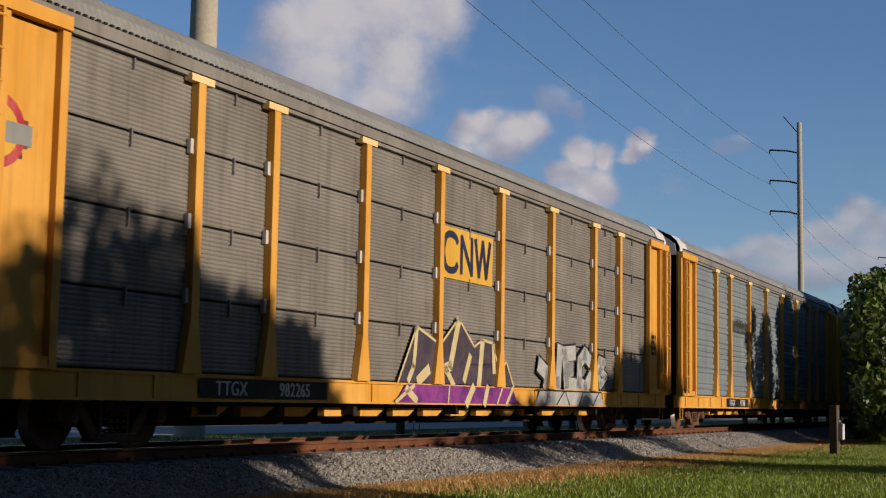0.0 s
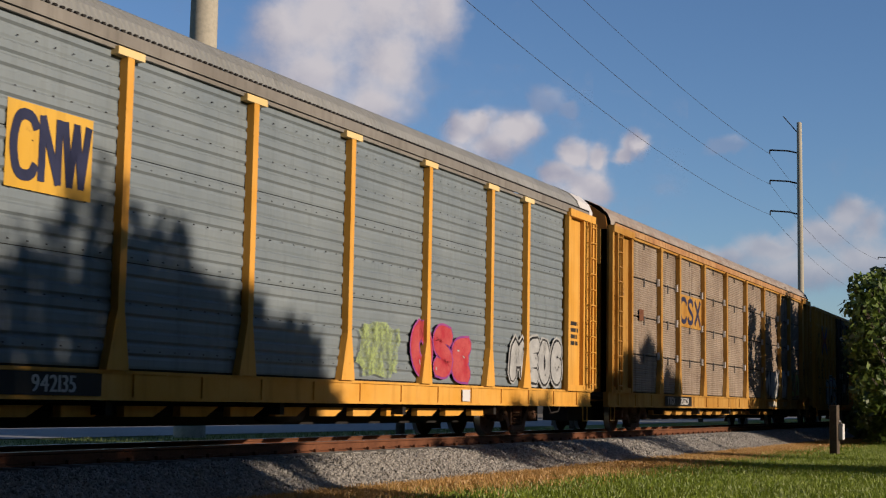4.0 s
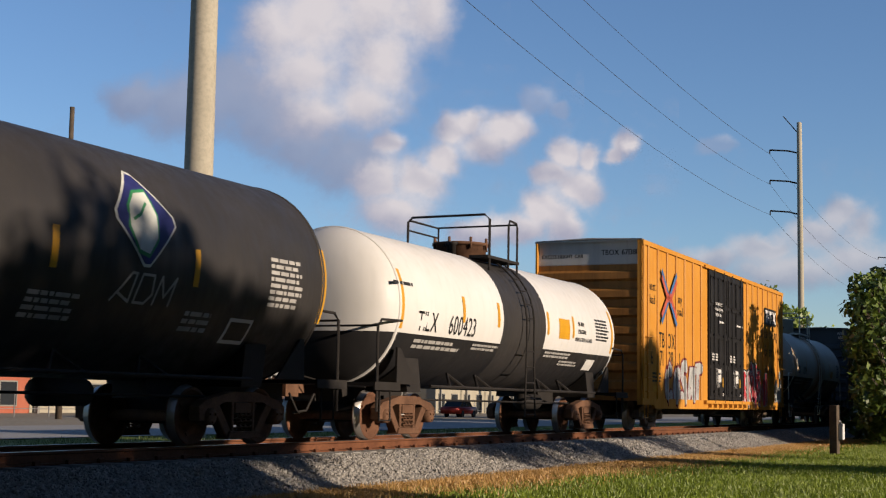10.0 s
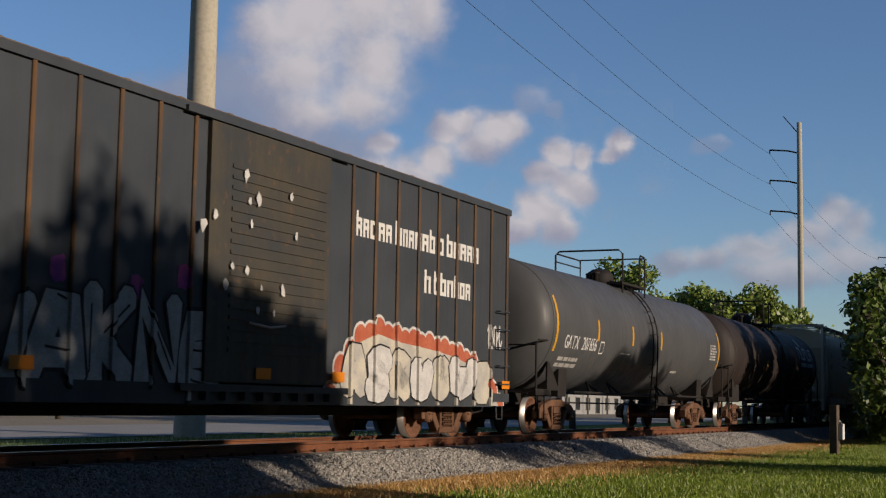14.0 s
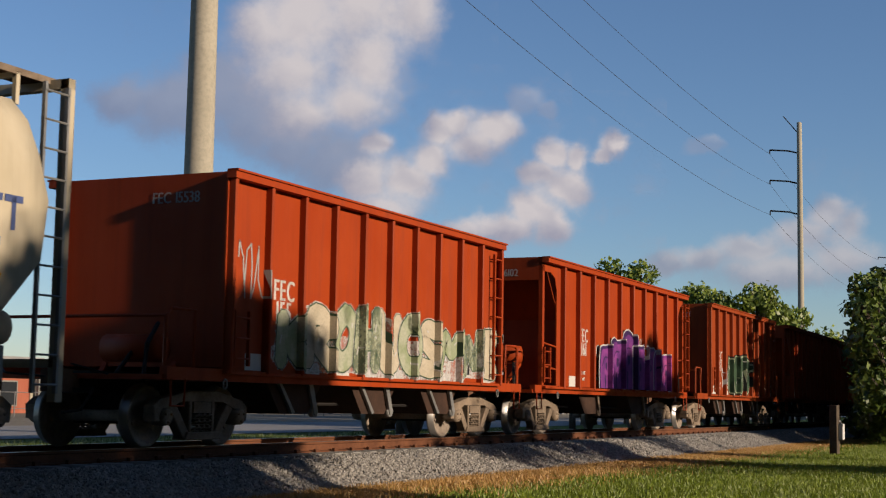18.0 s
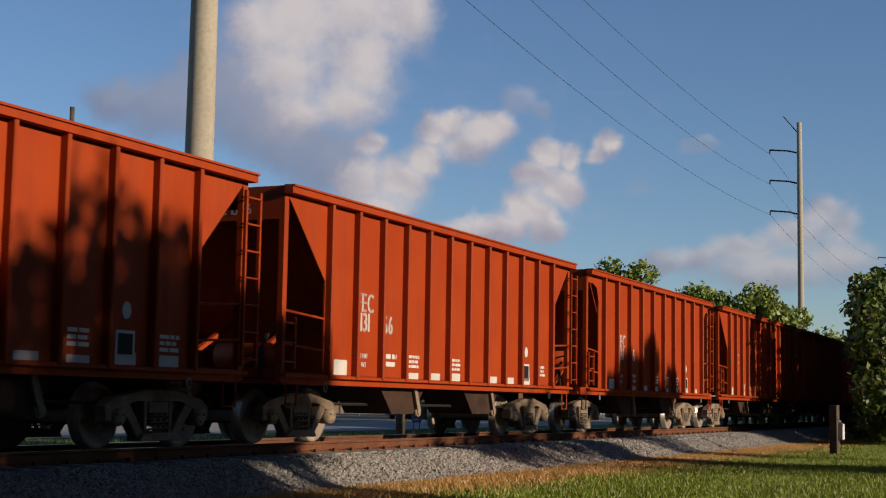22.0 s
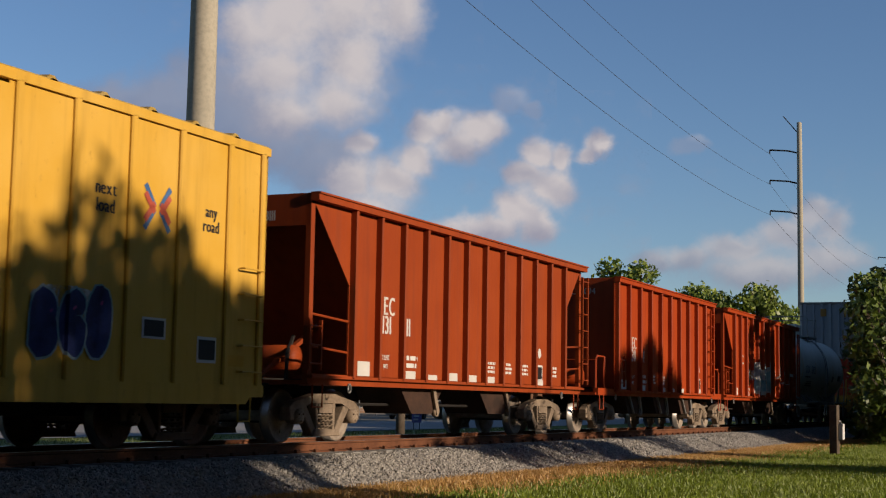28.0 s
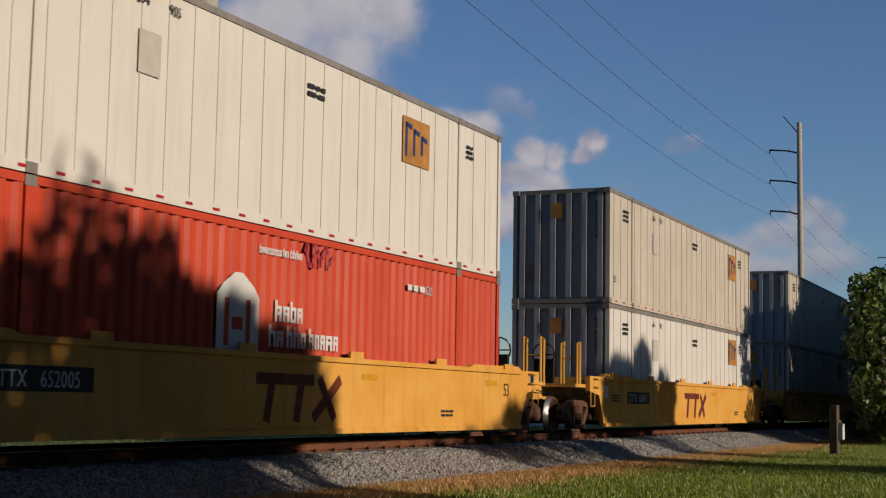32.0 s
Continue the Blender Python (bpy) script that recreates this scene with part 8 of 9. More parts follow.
def diamond(car, x, z, f):
    poly(car, [(x - 0.17, z), (x, z - 0.17), (x + 0.17, z), (x, z + 0.17)], lift(f, 0.02), LETTER, "placard", "white diamond placard")
    poly(car, [(x - 0.09, z), (x, z - 0.09), (x + 0.09, z), (x, z + 0.09)], lift(f, 0.024), BLACK, "placard_mark")
# ---- open-top hopper cars ----
STEP_MARK = plain("white stencil block", (0.66, 0.64, 0.60), 0.6, vary=0.08)


def hopper(x0, style, paint_m, mark, label, seed, gear="grey"):
    """style: sloped (open triangular ends), boxed (upright end sheets), framed (open end frames)."""
    car = thing("hopper_car", label, "railcar", "open hopper cars")
    Y = -1.5
    L, S, half = {"sloped": (6.27, 5.0, 4.92), "boxed": (4.92, 4.92, 4.75), "framed": (5.8, 4.9, 4.72)}[style]
    top, low = 3.86, 1.03
    if style == "sloped":
        outline = ((-L, top), (L, top), (L, top - 0.14), (L - 0.12, top - 0.16), (S, 2.52), (S, low), (-S, low), (-S, 2.52), (-L + 0.12, top - 0.16), (-L, top - 0.14))
    elif style == "framed":
        outline = ((-L, top), (L, top), (L, top - 0.3), (L - 0.35, top - 0.34), (L - 0.55, top - 0.6), (L - 0.6, low), (-S, low), (-S, top - 0.7), (-S - 0.12, top - 0.4), (-S - 0.4, top - 0.3), (-L, top - 0.3))
    else:
        outline = ((-L, top), (L, top), (L, low), (-L, low))
    bm = bmesh.new()
    prism(bm, outline, Y, Y + 0.03)
    part("side_sheet", bm, paint_m, car)
    bm = bmesh.new()
    prism(bm, outline, 1.47, 1.5)
    part("side_sheet", bm, paint_m, car)
    # posts on the near side
    n = {"sloped": 12, "boxed": 11, "framed": 10}[style]
    a0, a1 = {"sloped": (-S + 0.05, S - 0.02), "boxed": (-L + 0.06, L - 0.06), "framed": (-4.62, 4.78)}[style]
    for k in range(n):
        x = a0 + (a1 - a0) * k / (n - 1)
        bm = bmesh.new()
        prism(bm, ((x - 0.035, low), (x + 0.035, low), (x + 0.035, top - 0.1), (x - 0.035, top - 0.1)), Y - 0.125, Y)
        bmesh.ops.bevel(bm, geom=[e for e in bm.edges if abs(e.verts[0].co.z - e.verts[1].co.z) > 1 and e.verts[0].co.y < Y - 0.04], offset=0.018, segments=1, affect="EDGES")
        part("side_post", bm, paint_m, car)
    for s in (-1, 1):
        bm = bmesh.new()
        y = s * 1.5
        cuboid(bm, -L - 0.03, L + 0.03, min(y, y + s * 0.15), max(y, y + s * 0.15), top - 0.12, top)
        cuboid(bm, -L - 0.03, L + 0.03, min(y, y + s * 0.18), max(y, y + s * 0.18), top - 0.02, top + 0.01)
        part("top_chord", bm, paint_m, car)
        bm = bmesh.new()
        e = 6.2
        cuboid(bm, -e, e, min(y, y - s * 0.12), max(y, y - s * 0.12), low - 0.12, low + 0.05)
        cuboid(bm, -L, L, min(y, y + s * 0.09), max(y, y + s * 0.09), low - 0.02, low + 0.03)
        part("side_sill", bm, paint_m, car)
    # slope sheets inside and the end frames
    for s in (-1, 1):
        bm = bmesh.new()
        t = S - 0.1 if style != "boxed" else 3.4
        vs = [bm.verts.new(p) for p in ((s * (L - 0.24), -1.46, top - 0.1), (s * (L - 0.24), 1.46, top - 0.1), (s * (t - 1.3), 1.46, 1.15), (s * (t - 1.3), -1.46, 1.15))]
        bm.faces.new(vs)
        r = bmesh.ops.extrude_face_region(bm, geom=bm.faces[:])
        for v in [g for g in r["geom"] if isinstance(g, bmesh.types.BMVert)]:
            v.co.z -= 0.04
        part("slope_sheet", bm, paint_m, car)
        bm = bmesh.new()
        e = 0.0 if style != "boxed" else 0.13
        cuboid(bm, min(s * (L - 0.06 - e), s * (L - e)), max(s * (L - 0.06 - e), s * (L - e)), -1.48, 1.48, top - (0.5 if style != "boxed" else 2.75), top)
        part("end_sheet", bm, paint_m, car)
        if style != "boxed":
            for y in (-1.5, 1.42):
                bm = bmesh.new()
                cuboid(bm, s * (L - 0.06) - 0.06, s * (L - 0.06) + 0.06, y, y + 0.09, low - 0.1, top)
                part("corner_post", bm, paint_m, car)
            for z in (2.0, 1.5):
                bm = bmesh.new()
                rod(bm, [(s * (L - 0.1), Y + 0.02, z), (s * S, Y + 0.02, z - 0.06)], 0.02, 6)
                part("grab_iron", bm, paint_m, car)
        if style == "framed":
            bm = bmesh.new()
            cuboid(bm, min(s * (S - 0.3), s * (S - 0.26)), max(s * (S - 0.3), s * (S - 0.26)), -1.46, 1.46, low, top - 0.06)
            part("end_bulkhead", bm, paint_m, car)
        bm = bmesh.new()
        for k in (-0.6, 0.6):
            brace = bmesh.new()
            prism(brace, ((s * (L - 0.1), low), (s * (L - 0.02), low), (s * (S - 0.7), 2.0), (s * (S - 0.8), 1.95)), k - 0.04, k + 0.04)
            part("end_brace", brace, paint_m, car)
        cuboid(bm, min(s * (S - 0.6), s * 6.25), max(s * (S - 0.6), s * 6.25), -1.45, 1.45, low - 0.12, low - 0.05)
        part("end_deck", bm, paint_m, car)
        # air tank and brake gear on the end platform
        if s < 0:
            bm = bmesh.new()
            lathe(bm, [(-0.5, 0.05), (-0.46, 0.2), (0.46, 0.2), (0.5, 0.05)], 14, "y", (s * (S + 0.45), -0.35, 1.75 if style == "framed" else 1.35))
            part("air_reservoir", bm, paint_m, car)
            bm = bmesh.new()
            rod(bm, [(s * 5.9, -0.9, 0.9), (s * 5.7, -0.8, 1.4), (s * 5.2, -0.6, 1.7)], 0.035, 6)
            rod(bm, [(s * 5.8, -0.3, 0.9), (s * 5.4, -0.5, 1.5)], 0.03, 6)
            part("brake_lever", bm, DARK, car)
        if style == "boxed":
            bm = bmesh.new()
            rod(bm, [(s * 6.15, -1.42, 0.95), (s * 6.15, -1.42, 1.75), (s * 6.05, -1.42, 1.85), (s * 5.5, -1.42, 1.85), (s * 5.5, -1.42, 0.95)], 0.03, 6)
            rod(bm, [(s * 6.15, -1.42, 1.75), (s * 6.15, 1.42, 1.75)], 0.025, 6)
            part("handrail", bm, paint_m, car)
        ladder(car, s * (L - 0.02) if style != "boxed" else s * (L - 0.3), Y - 0.02, low + 0.1, (top - 0.25) if s > 0 or style == "boxed" and False else 1.9, 7 if s > 0 else 3, 0.36, paint_m, 0.11)
        stirrup(car, s * 5.95, Y, low - 0.1, paint_m)
        bm = bmesh.new()
        rod(bm, [(s * (S - 0.05) + 0.05 * math.cos(a * 0.7), Y - 0.02, low - 0.16 + 0.07 * math.sin(a * 0.7)) for a in range(10)], 0.015, 5)
        part("tow_loop", bm, STEEL_BARE, car)
    # discharge chutes with gates
    cs = {"sloped": (-1.75, 1.75), "boxed": (-2.6, 0.0, 2.6), "framed": (-1.9, 1.9)}[style]
    for c in cs:
        w = 1.0 if style != "boxed" else 0.9
        for s in (-1, 1):
            bm = bmesh.new()
            prism(bm, ((c - w, low), (c + w, low), (c + 0.42, 0.46), (c - 0.42, 0.46)), min(s * 0.35, s * 1.28), max(s * 0.35, s * 1.28))
            chute = part("discharge_chute", bm, CHUTE_BROWN, car)
            bm = bmesh.new()
            y = s * 1.30
            prism(bm, ((c + 0.30, 0.98), (c + 0.42, 0.98), (c + 0.62, 0.50), (c + 0.52, 0.44)), min(y, y + s * 0.05), max(y, y + s * 0.05))
            metal = STEEL_BARE if style == "boxed" else gear_mesh(gear)["side_frame"].materials[0]
            part("gate_arm", bm, metal, chute)
            if style == "boxed":
                bm = bmesh.new()
                prism(bm, ((c - 0.62, 0.98), (c - 0.54, 0.98), (c - 0.08, 0.48), (c - 0.16, 0.46)), min(y, y + s * 0.05), max(y, y + s * 0.05))
                part("gate_arm", bm, metal, chute)
            bm = bmesh.new()
            lathe(bm, [(y - 0.03, 0.09), (y + 0.05, 0.09)], 12, "y", (c + 0.56, 0, 0.50))
            part("gate_pivot", bm, metal, chute)
    bm = bmesh.new()
    cuboid(bm, -6.2, 6.2, -0.3, 0.3, 0.72, 1.02)
    part("centre_sill", bm, DARK, car)
    bm = bmesh.new()
    rod(bm, [(-4.2, -0.9, 0.62), (4.2, -0.9, 0.60)], 0.025, 5)
    part("brake_rod", bm, DARK, car)
    # stencils
    f = side_face(Y - 0.006)
    o, second = {"sloped": (-3.62, 0.83), "boxed": (-3.32, 0.82), "framed": (-3.02, 0.95)}[style]
    letters(car, "FEC", o, 2.13, 0.31, f, squeeze=0.74, bold=0.011, gap=0.17)
    letters(car, mark[:3], o, 1.81, 0.31, f, squeeze=0.74, bold=0.011, gap=0.17)
    letters(car, mark[3:], o + second, 1.81, 0.31, f, squeeze=0.74, bold=0.011, gap=0.17)
    letters(car, "LD LMT", o - 0.08, 1.37, 0.085, f)
    letters(car, "LT WT", o - 0.12, 1.22, 0.085, f)
    bars(car, o + 0.75, o + 1.2, 1.24, 1.50, 2, f, LETTER, seed)
    decal(car, o - 1.05, o - 0.62, 1.08, 1.32, f, STEP_MARK, "stencil_block", "white stencil block")
    rng = random.Random(seed)
    for k in range(n - 3):
        x = a0 + (a1 - a0) * (k + 2.25) / (n - 1)
        if rng.random() < 0.75:
            decal(car, x, x + 0.42, 1.07, 1.16 + 0.07 * rng.random(), f, STEP_MARK, "stencil_block")
        if rng.random() < 0.35:
            bars(car, x, x + 0.45, 1.25, 1.5, 3, f, LETTER, seed + k)
    x = a0 + (a1 - a0) * (n - 2.75) / (n - 1)
    decal(car, x, x + 0.38, 1.15, 1.5, f, LETTER, "data_panel", "white data panel")
    decal(car, x + 0.04, x + 0.34, 1.2, 1.46, lift(f, 0.004), BLACK, "data_panel")
    poly(car, [(x + 0.2 + 0.09 * math.cos(k * math.tau / 12), 1.75 + 0.11 * math.sin(k * math.tau / 12)) for k in range(12)], f, LETTER, "service_dot")
    letters(car, "FEC " + mark, 0.55, 3.45, 0.16, end_face(-L - 0.006 + (0.13 if style == "boxed" else 0.0)))
    POSTS[car.name] = ([a0 + (a1 - a0) * k / (n - 1) for k in range(n)], 0.035, 0.125)
    coupler(car, 6.72)
    return add(car, x0, half, gear), f


def build_hoppers():
    sloped, boxed, framed = "sloped", "boxed", "framed"
    red = "iron-red open hopper car "
    c, f = hopper(308.7, boxed, FERRIC, "15538", red + "with pale green graffiti", 1)
    graffiti(c, -3.5, 4.75, 1.06, 2.25, "KROHUOSMNE", (SPRAY_SAGE, SPRAY_CREAM, SPRAY_SAGE, THIN_SAGE, SPRAY_CREAM), SPRAY_GREEN, SPRAY_WHITE, lift(f, 0.006), 201, "pale green and cream graffiti", 0.40, 0.022, 2, THIN_WHITE, 0.2, over=1.3)
    splotch(c, -3.5, 4.8, 1.06, 1.75, THIN_WHITE, lift(f, 0.003), 301, "thin cream spray along the sill")
    tag(c, -4.6, -3.9, 2.1, 2.9, SPRAY_SILVER, f, 41, 0.03, 4)
    drape(c)
    c, f = hopper(321.9, framed, FERRIC, "16102", red + "with purple graffiti", 2)
    bubbles(c, -2.1, 1.5, 1.08, 2.55, ((0.8, 0.72), (1.0, 0.88), (1.1, 1.0), (1.0, 0.78)), SPRAY_PURPLE, SPRAY_WHITE, SPRAY_NIGHT, SPRAY_NIGHT, lift(f, 0.085), 202, "purple bubble graffiti with a white edge")
    bubbles(c, 1.6, 3.9, 1.08, 2.25, ((1.0, 1.0), (0.8, 0.92), (0.9, 0.85)), SPRAY_PINK, SPRAY_WHITE, SPRAY_NIGHT, SPRAY_PURPLE, lift(f, 0.085), 203, "pink and purple bubble graffiti")
    tag(c, 1.3, 1.9, 2.15, 2.45, SPRAY_WHITE, f, 42, 0.025, 4)
    drape(c)
    c, f = hopper(335.5, boxed, FERRIC_OLD, "13301", red + "with dark green graffiti", 3)
    graffiti(c, -2.2, 0.9, 1.06, 2.35, "DOTS", SPRAY_GREEN, SPRAY_SAGE, SPRAY_WHITE, lift(f, 0.004), 204, "dark green letters outlined white", 0.5, 0.05, 1, SPRAY_BLACK, 0.2)
    tag(c, -3.1, -2.3, 1.3, 1.95, SPRAY_WHITE, f, 43, 0.05, 5)
    drape(c)
    for x, m, s in ((349.05, "13110", 4), (362.2, "13142", 5), (375.75, "13166", 6), (402.4, "13158", 8), (416.0, "13213", 9)):
        hopper(x, sloped, FERRIC, m, red + "with open sloped ends", s)
    hopper(389.0, framed, FERRIC, "16155", red + "with open end frames", 7)
    c, f = hopper(429.3, boxed, SCARLET, "15565", "fresh bright red open hopper car", 10)
    bm = bmesh.new()
    for k in range(3):
        for z in (2.7, 3.1):
            quad(bm, f, -0.6 + 1.1 * k, 0.0 + 1.1 * k, z, z + 0.22)
    part("emblem", bm, LETTER, c, "plain white emblem blocks")
    letters(c, "15565", 1.2, 1.9, 0.30, f, squeeze=1.6)
    drape(c)
    c, f = hopper(442.65, boxed, RUST_ORANGE, "15153", "sun-bleached orange open hopper car with graffiti", 11)
    graffiti(c, -1.9, 0.9, 1.06, 2.3, "KAO", SPRAY_SILVER, SPRAY_BLACK, SPRAY_BLACK, lift(f, 0.004), 205, "grey letters with black edges", 0.42, 0.07, 1)
    for k, (a, b, z) in enumerate(((2.05, 2.75, 2.2), (2.95, 3.75, 2.1), (4.0, 4.6, 1.75), (4.85, 5.4, 1.9))):
        splotch(c, a, b, 1.06, z, THIN_WHITE, lift(f, 0.005), 206 + k, "thin white sprayed patch")
        tag(c, a + 0.1, b - 0.05, z - 0.3, z + 0.25, SPRAY_WHITE, lift(f, 0.009), 80 + k, 0.025, 3)
    drape(c)
    hopper(473.05, sloped, FERRIC_OLD, "13111", red + "with open sloped ends", 12)
    hopper(486.8, boxed, FERRIC, "13094", red + "with upright end sheets", 13)
    c, f = hopper(499.6, sloped, FERRIC, "13124", red + "with white and blue graffiti", 14)
    splotch(c, -2.75, -2.2, 1.6, 2.0, THIN_WHITE, lift(f, 0.004), 208, "white sprayed patch")
    graffiti(c, -1.9, 1.1, 1.06, 2.35, "AMRB", (SPRAY_WHITE, SPRAY_WHITE, SPRAY_CYAN, SPRAY_CYAN), SPRAY_WHITE, SPRAY_BLACK, lift(f, 0.004), 207, "white and light blue letters with black strokes", 0.52, 0.05, 1, None, 0.1, SPRAY_CYAN)
    for k in range(4):
        tag(c, 1.75 + 0.95 * k, 2.3 + 0.95 * k, 1.55, 2.1 + 0.1 * (k % 2), SPRAY_WHITE, f, 90 + k, 0.022, 3)
    drape(c)


# ---- covered hopper ----
def build_covered_hopper():
    car = thing("covered_hopper_car", "dusty beige covered hopper car with a roof walkway", "railcar")
    prof = [(-1.30, 1.02), (-1.42, 1.12), (-1.5, 1.5), (-1.55, 2.2), (-1.56, 2.9), (-1.53, 3.4), (-1.44, 3.8), (-1.25, 4.05), (-0.75, 4.2), (0, 4.27)]
    prof += [(-y, z) for y, z in prof[::-1][1:]]
    bm = bmesh.new()
    ends = lambda z: 4.3 + 1.22 * (lambda u: u * u * (3 - 2 * u))(min(1.0, max(0.0, (z - 1.3) / 2.1)))
    rear = lambda z: 4.6 + 1.25 * math.sin(min(1.0, max(0.0, (z - 1.1) / 1.5)) * 1.57) - 0.3 * max(0.0, z - 2.8)
    rows = []
    for k in range(33):
        u = -1 + 2 * k / 32
        rows.append([bm.verts.new((u * (ends(z) if u < 0 else rear(z)), y, z)) for y, z in prof])
    for p, q in zip(rows, rows[1:]):
        for k in range(len(prof) - 1):
            bm.faces.new((p[k], q[k], q[k + 1], p[k + 1])).smooth = True
    bm.faces.new(rows[0])
    bm.faces.new(rows[-1][::-1])
    part("body_shell", bm, BEIGE, car)
    for x in (-3.1, 0.0, 3.1):
        bm = bmesh.new()
        prev = [(y * 1.003 if y else 0, z + 0.004) for y, z in prof]
        a, b = [[bm.verts.new((x + dx, y, z)) for y, z in prev] for dx in (-0.03, 0.03)]
        for k in range(len(prev) - 1):
            bm.faces.new((a[k], b[k], b[k + 1], a[k + 1]))
        part("weld_seam", bm, BEIGE, car)
    bm = bmesh.new()
    cuboid(bm, -4.4, 4.6, -1.5, -1.38, 0.90, 1.16)
    part("side_sill", bm, BEIGE, car)
    bm = bmesh.new()
    cuboid(bm, -4.4, 4.6, 1.38, 1.5, 0.90, 1.16)
    part("side_sill", bm, BEIGE, car)
    for s in (-1, 1):
        bm = bmesh.new()
        cuboid(bm, min(s * 6.15, s * 6.27), max(s * 6.15, s * 6.27), -1.5, -1.38, 0.6, 4.42)
        cuboid(bm, min(s * 6.15, s * 6.27), max(s * 6.15, s * 6.27), 1.38, 1.5, 0.6, 4.42)
        cuboid(bm, min(s * 6.15, s * 6.27), max(s * 6.15, s * 6.27), -1.5, 1.5, 4.3, 4.42)
        cuboid(bm, min(s * 6.15, s * 6.25), max(s * 6.15, s * 6.25), -1.45, 1.45, 1.0, 1.1)
        part("end_frame", bm, BEIGE, car)
        ladder(car, s * 5.95, -1.46, 0.7, 4.3, 11, 0.4, STEEL_BARE, 0.06)
        bm = bmesh.new()
        ladder_y = (0.6, 1.1)
        for y in ladder_y:
            rod(bm, [(s * 6.2, y, 0.9), (s * 6.2, y, 4.3)], 0.025, 6)
        for k in range(10):
            rod(bm, [(s * 6.2, 0.6, 1.1 + 0.33 * k), (s * 6.2, 1.1, 1.1 + 0.33 * k)], 0.014, 5)
        part("end_ladder", bm, BEIGE, car)
        bm = bmesh.new()
        cuboid(bm, min(s * 4.4, s * 6.3), max(s * 4.4, s * 6.3), -0.3, 0.3, 0.7, 1.05)
        prism(bm, ((s * 5.9, 1.05), (s * 6.0, 1.05), (s * 5.0, 3.2), (s * 4.9, 3.1)), -0.5, -0.4)
        prism(bm, ((s * 5.9, 1.05), (s * 6.0, 1.05), (s * 5.0, 3.2), (s * 4.9, 3.1)), 0.4, 0.5)
        part("end_sill", bm, BEIGE, car)
        bm = bmesh.new()
        lathe(bm, [(-0.45, 0.05), (-0.4, 0.2), (0.4, 0.2), (0.45, 0.05)], 14, "y", (s * 5.75, -0.6, 1.45))
        part("air_reservoir", bm, BEIGE, car)
        bm = bmesh.new()
        cuboid(bm, min(s * 4.45, s * 5.3), max(s * 4.45, s * 5.3), -1.47, -1.40, 0.82, 1.22)
        part("gusset", bm, STEEL_BARE, car)
        bm = bmesh.new()
        prism(bm, ((s * 4.5, 1.22), (s * 4.62, 1.22), (s * 4.9, 1.75), (s * 4.75, 1.8)), -1.35, 1.35)
        part("bolster_web", bm, BEIGE, car)
    # roof walk of grating on stanchions
    for y in (-1.2, 0.75):
        bm = bmesh.new()
        for k in range(9):
            cuboid(bm, -6.3, 6.3, y + 0.05 * k, y + 0.05 * k + 0.038, 4.40, 4.43)
        for k in range(63):
            cuboid(bm, -6.3 + 0.2 * k, -6.285 + 0.2 * k, y, y + 0.42, 4.395, 4.425)
        part("walkway", bm, TRUCK_RUST, car, "dark steel grating walkway")
        bm = bmesh.new()
        cuboid(bm, -6.3, 6.3, y - 0.02, y + 0.0, 4.37, 4.45)
        part("walkway_edge", bm, TRUCK_GREY, car)
    for k in range(8):
        bm = bmesh.new()
        x = -5.6 + 1.6 * k
        cuboid(bm, x - 0.03, x + 0.03, -1.22, -1.16, 4.02, 4.4)
        cuboid(bm, x - 0.03, x + 0.03, -1.2, 1.2, 4.34, 4.4)
        part("walkway_post", bm, BEIGE, car)
    for k in range(5):
        bm = bmesh.new()
        lathe(bm, [(4.2, 0.32), (4.34, 0.32), (4.38, 0.2), (4.39, 0.02)], 18, "z", (-4.4 + 2.2 * k, 0, 0))
        part("hatch", bm, BEIGE, car)
    for c in (-2.9, 0.0, 2.9):
        bm = bmesh.new()
        rings = [[bm.verts.new((c + w * u, d * v, z)) for u, v in ((-1, -1), (1, -1), (1, 1), (-1, 1))] for w, d, z in ((1.4, 1.3, 1.05), (0.35, 0.35, 0.42), (0.32, 0.32, 0.3))]
        for p, q in zip(rings, rings[1:]):
            for k in range(4):
                bm.faces.new((p[k], p[(k + 1) % 4], q[(k + 1) % 4], q[k]))
        bm.faces.new(rings[-1])
        part("discharge_chute", bm, BEIGE, car)
    bm = bmesh.new()
    rod(bm, [(-4.3, -0.9, 0.5), (4.3, -0.9, 0.5)], 0.05, 8)
    rod(bm, [(-4.3, -0.6, 0.65), (4.3, -0.6, 0.62)], 0.02, 5)
    part("pipe", bm, DARK, car)

    def f(x, z):
        y = np.interp(z, [p[1] for p in prof[:10]], [p[0] for p in prof[:10]])
        return (x, float(y) - 0.008, z)
    letters(car, "TITX", -4.35, 2.95, 0.25, f, LETTER_BLACK, 0.6)
    letters(car, "35012", -4.35, 2.45, 0.25, f, LETTER_BLACK, 0.6)
    blue, pale = plain("emblem steel blue", (0.07, 0.10, 0.24), 0.5), plain("emblem pale blue", (0.30, 0.33, 0.40), 0.5)
    bm = bmesh.new()
    for k in range(4):
        stroke(bm, f, [(3.1 - 0.05 * k, 2.55 + 0.1 * k), (3.35, 2.62 + 0.12 * k), (3.6, 2.80 + 0.11 * k)], 0.06)
    for k in range(5):
        u = 3.8 + 0.33 * k
        stroke(bm, f, [(u, 2.85), (u + 0.25, 2.85)], 0.08)
        stroke(bm, f, [(u + 0.13, 2.52), (u + 0.13, 2.85)], 0.07)
    part("emblem", bm, blue, car, "plain blue emblem shapes")
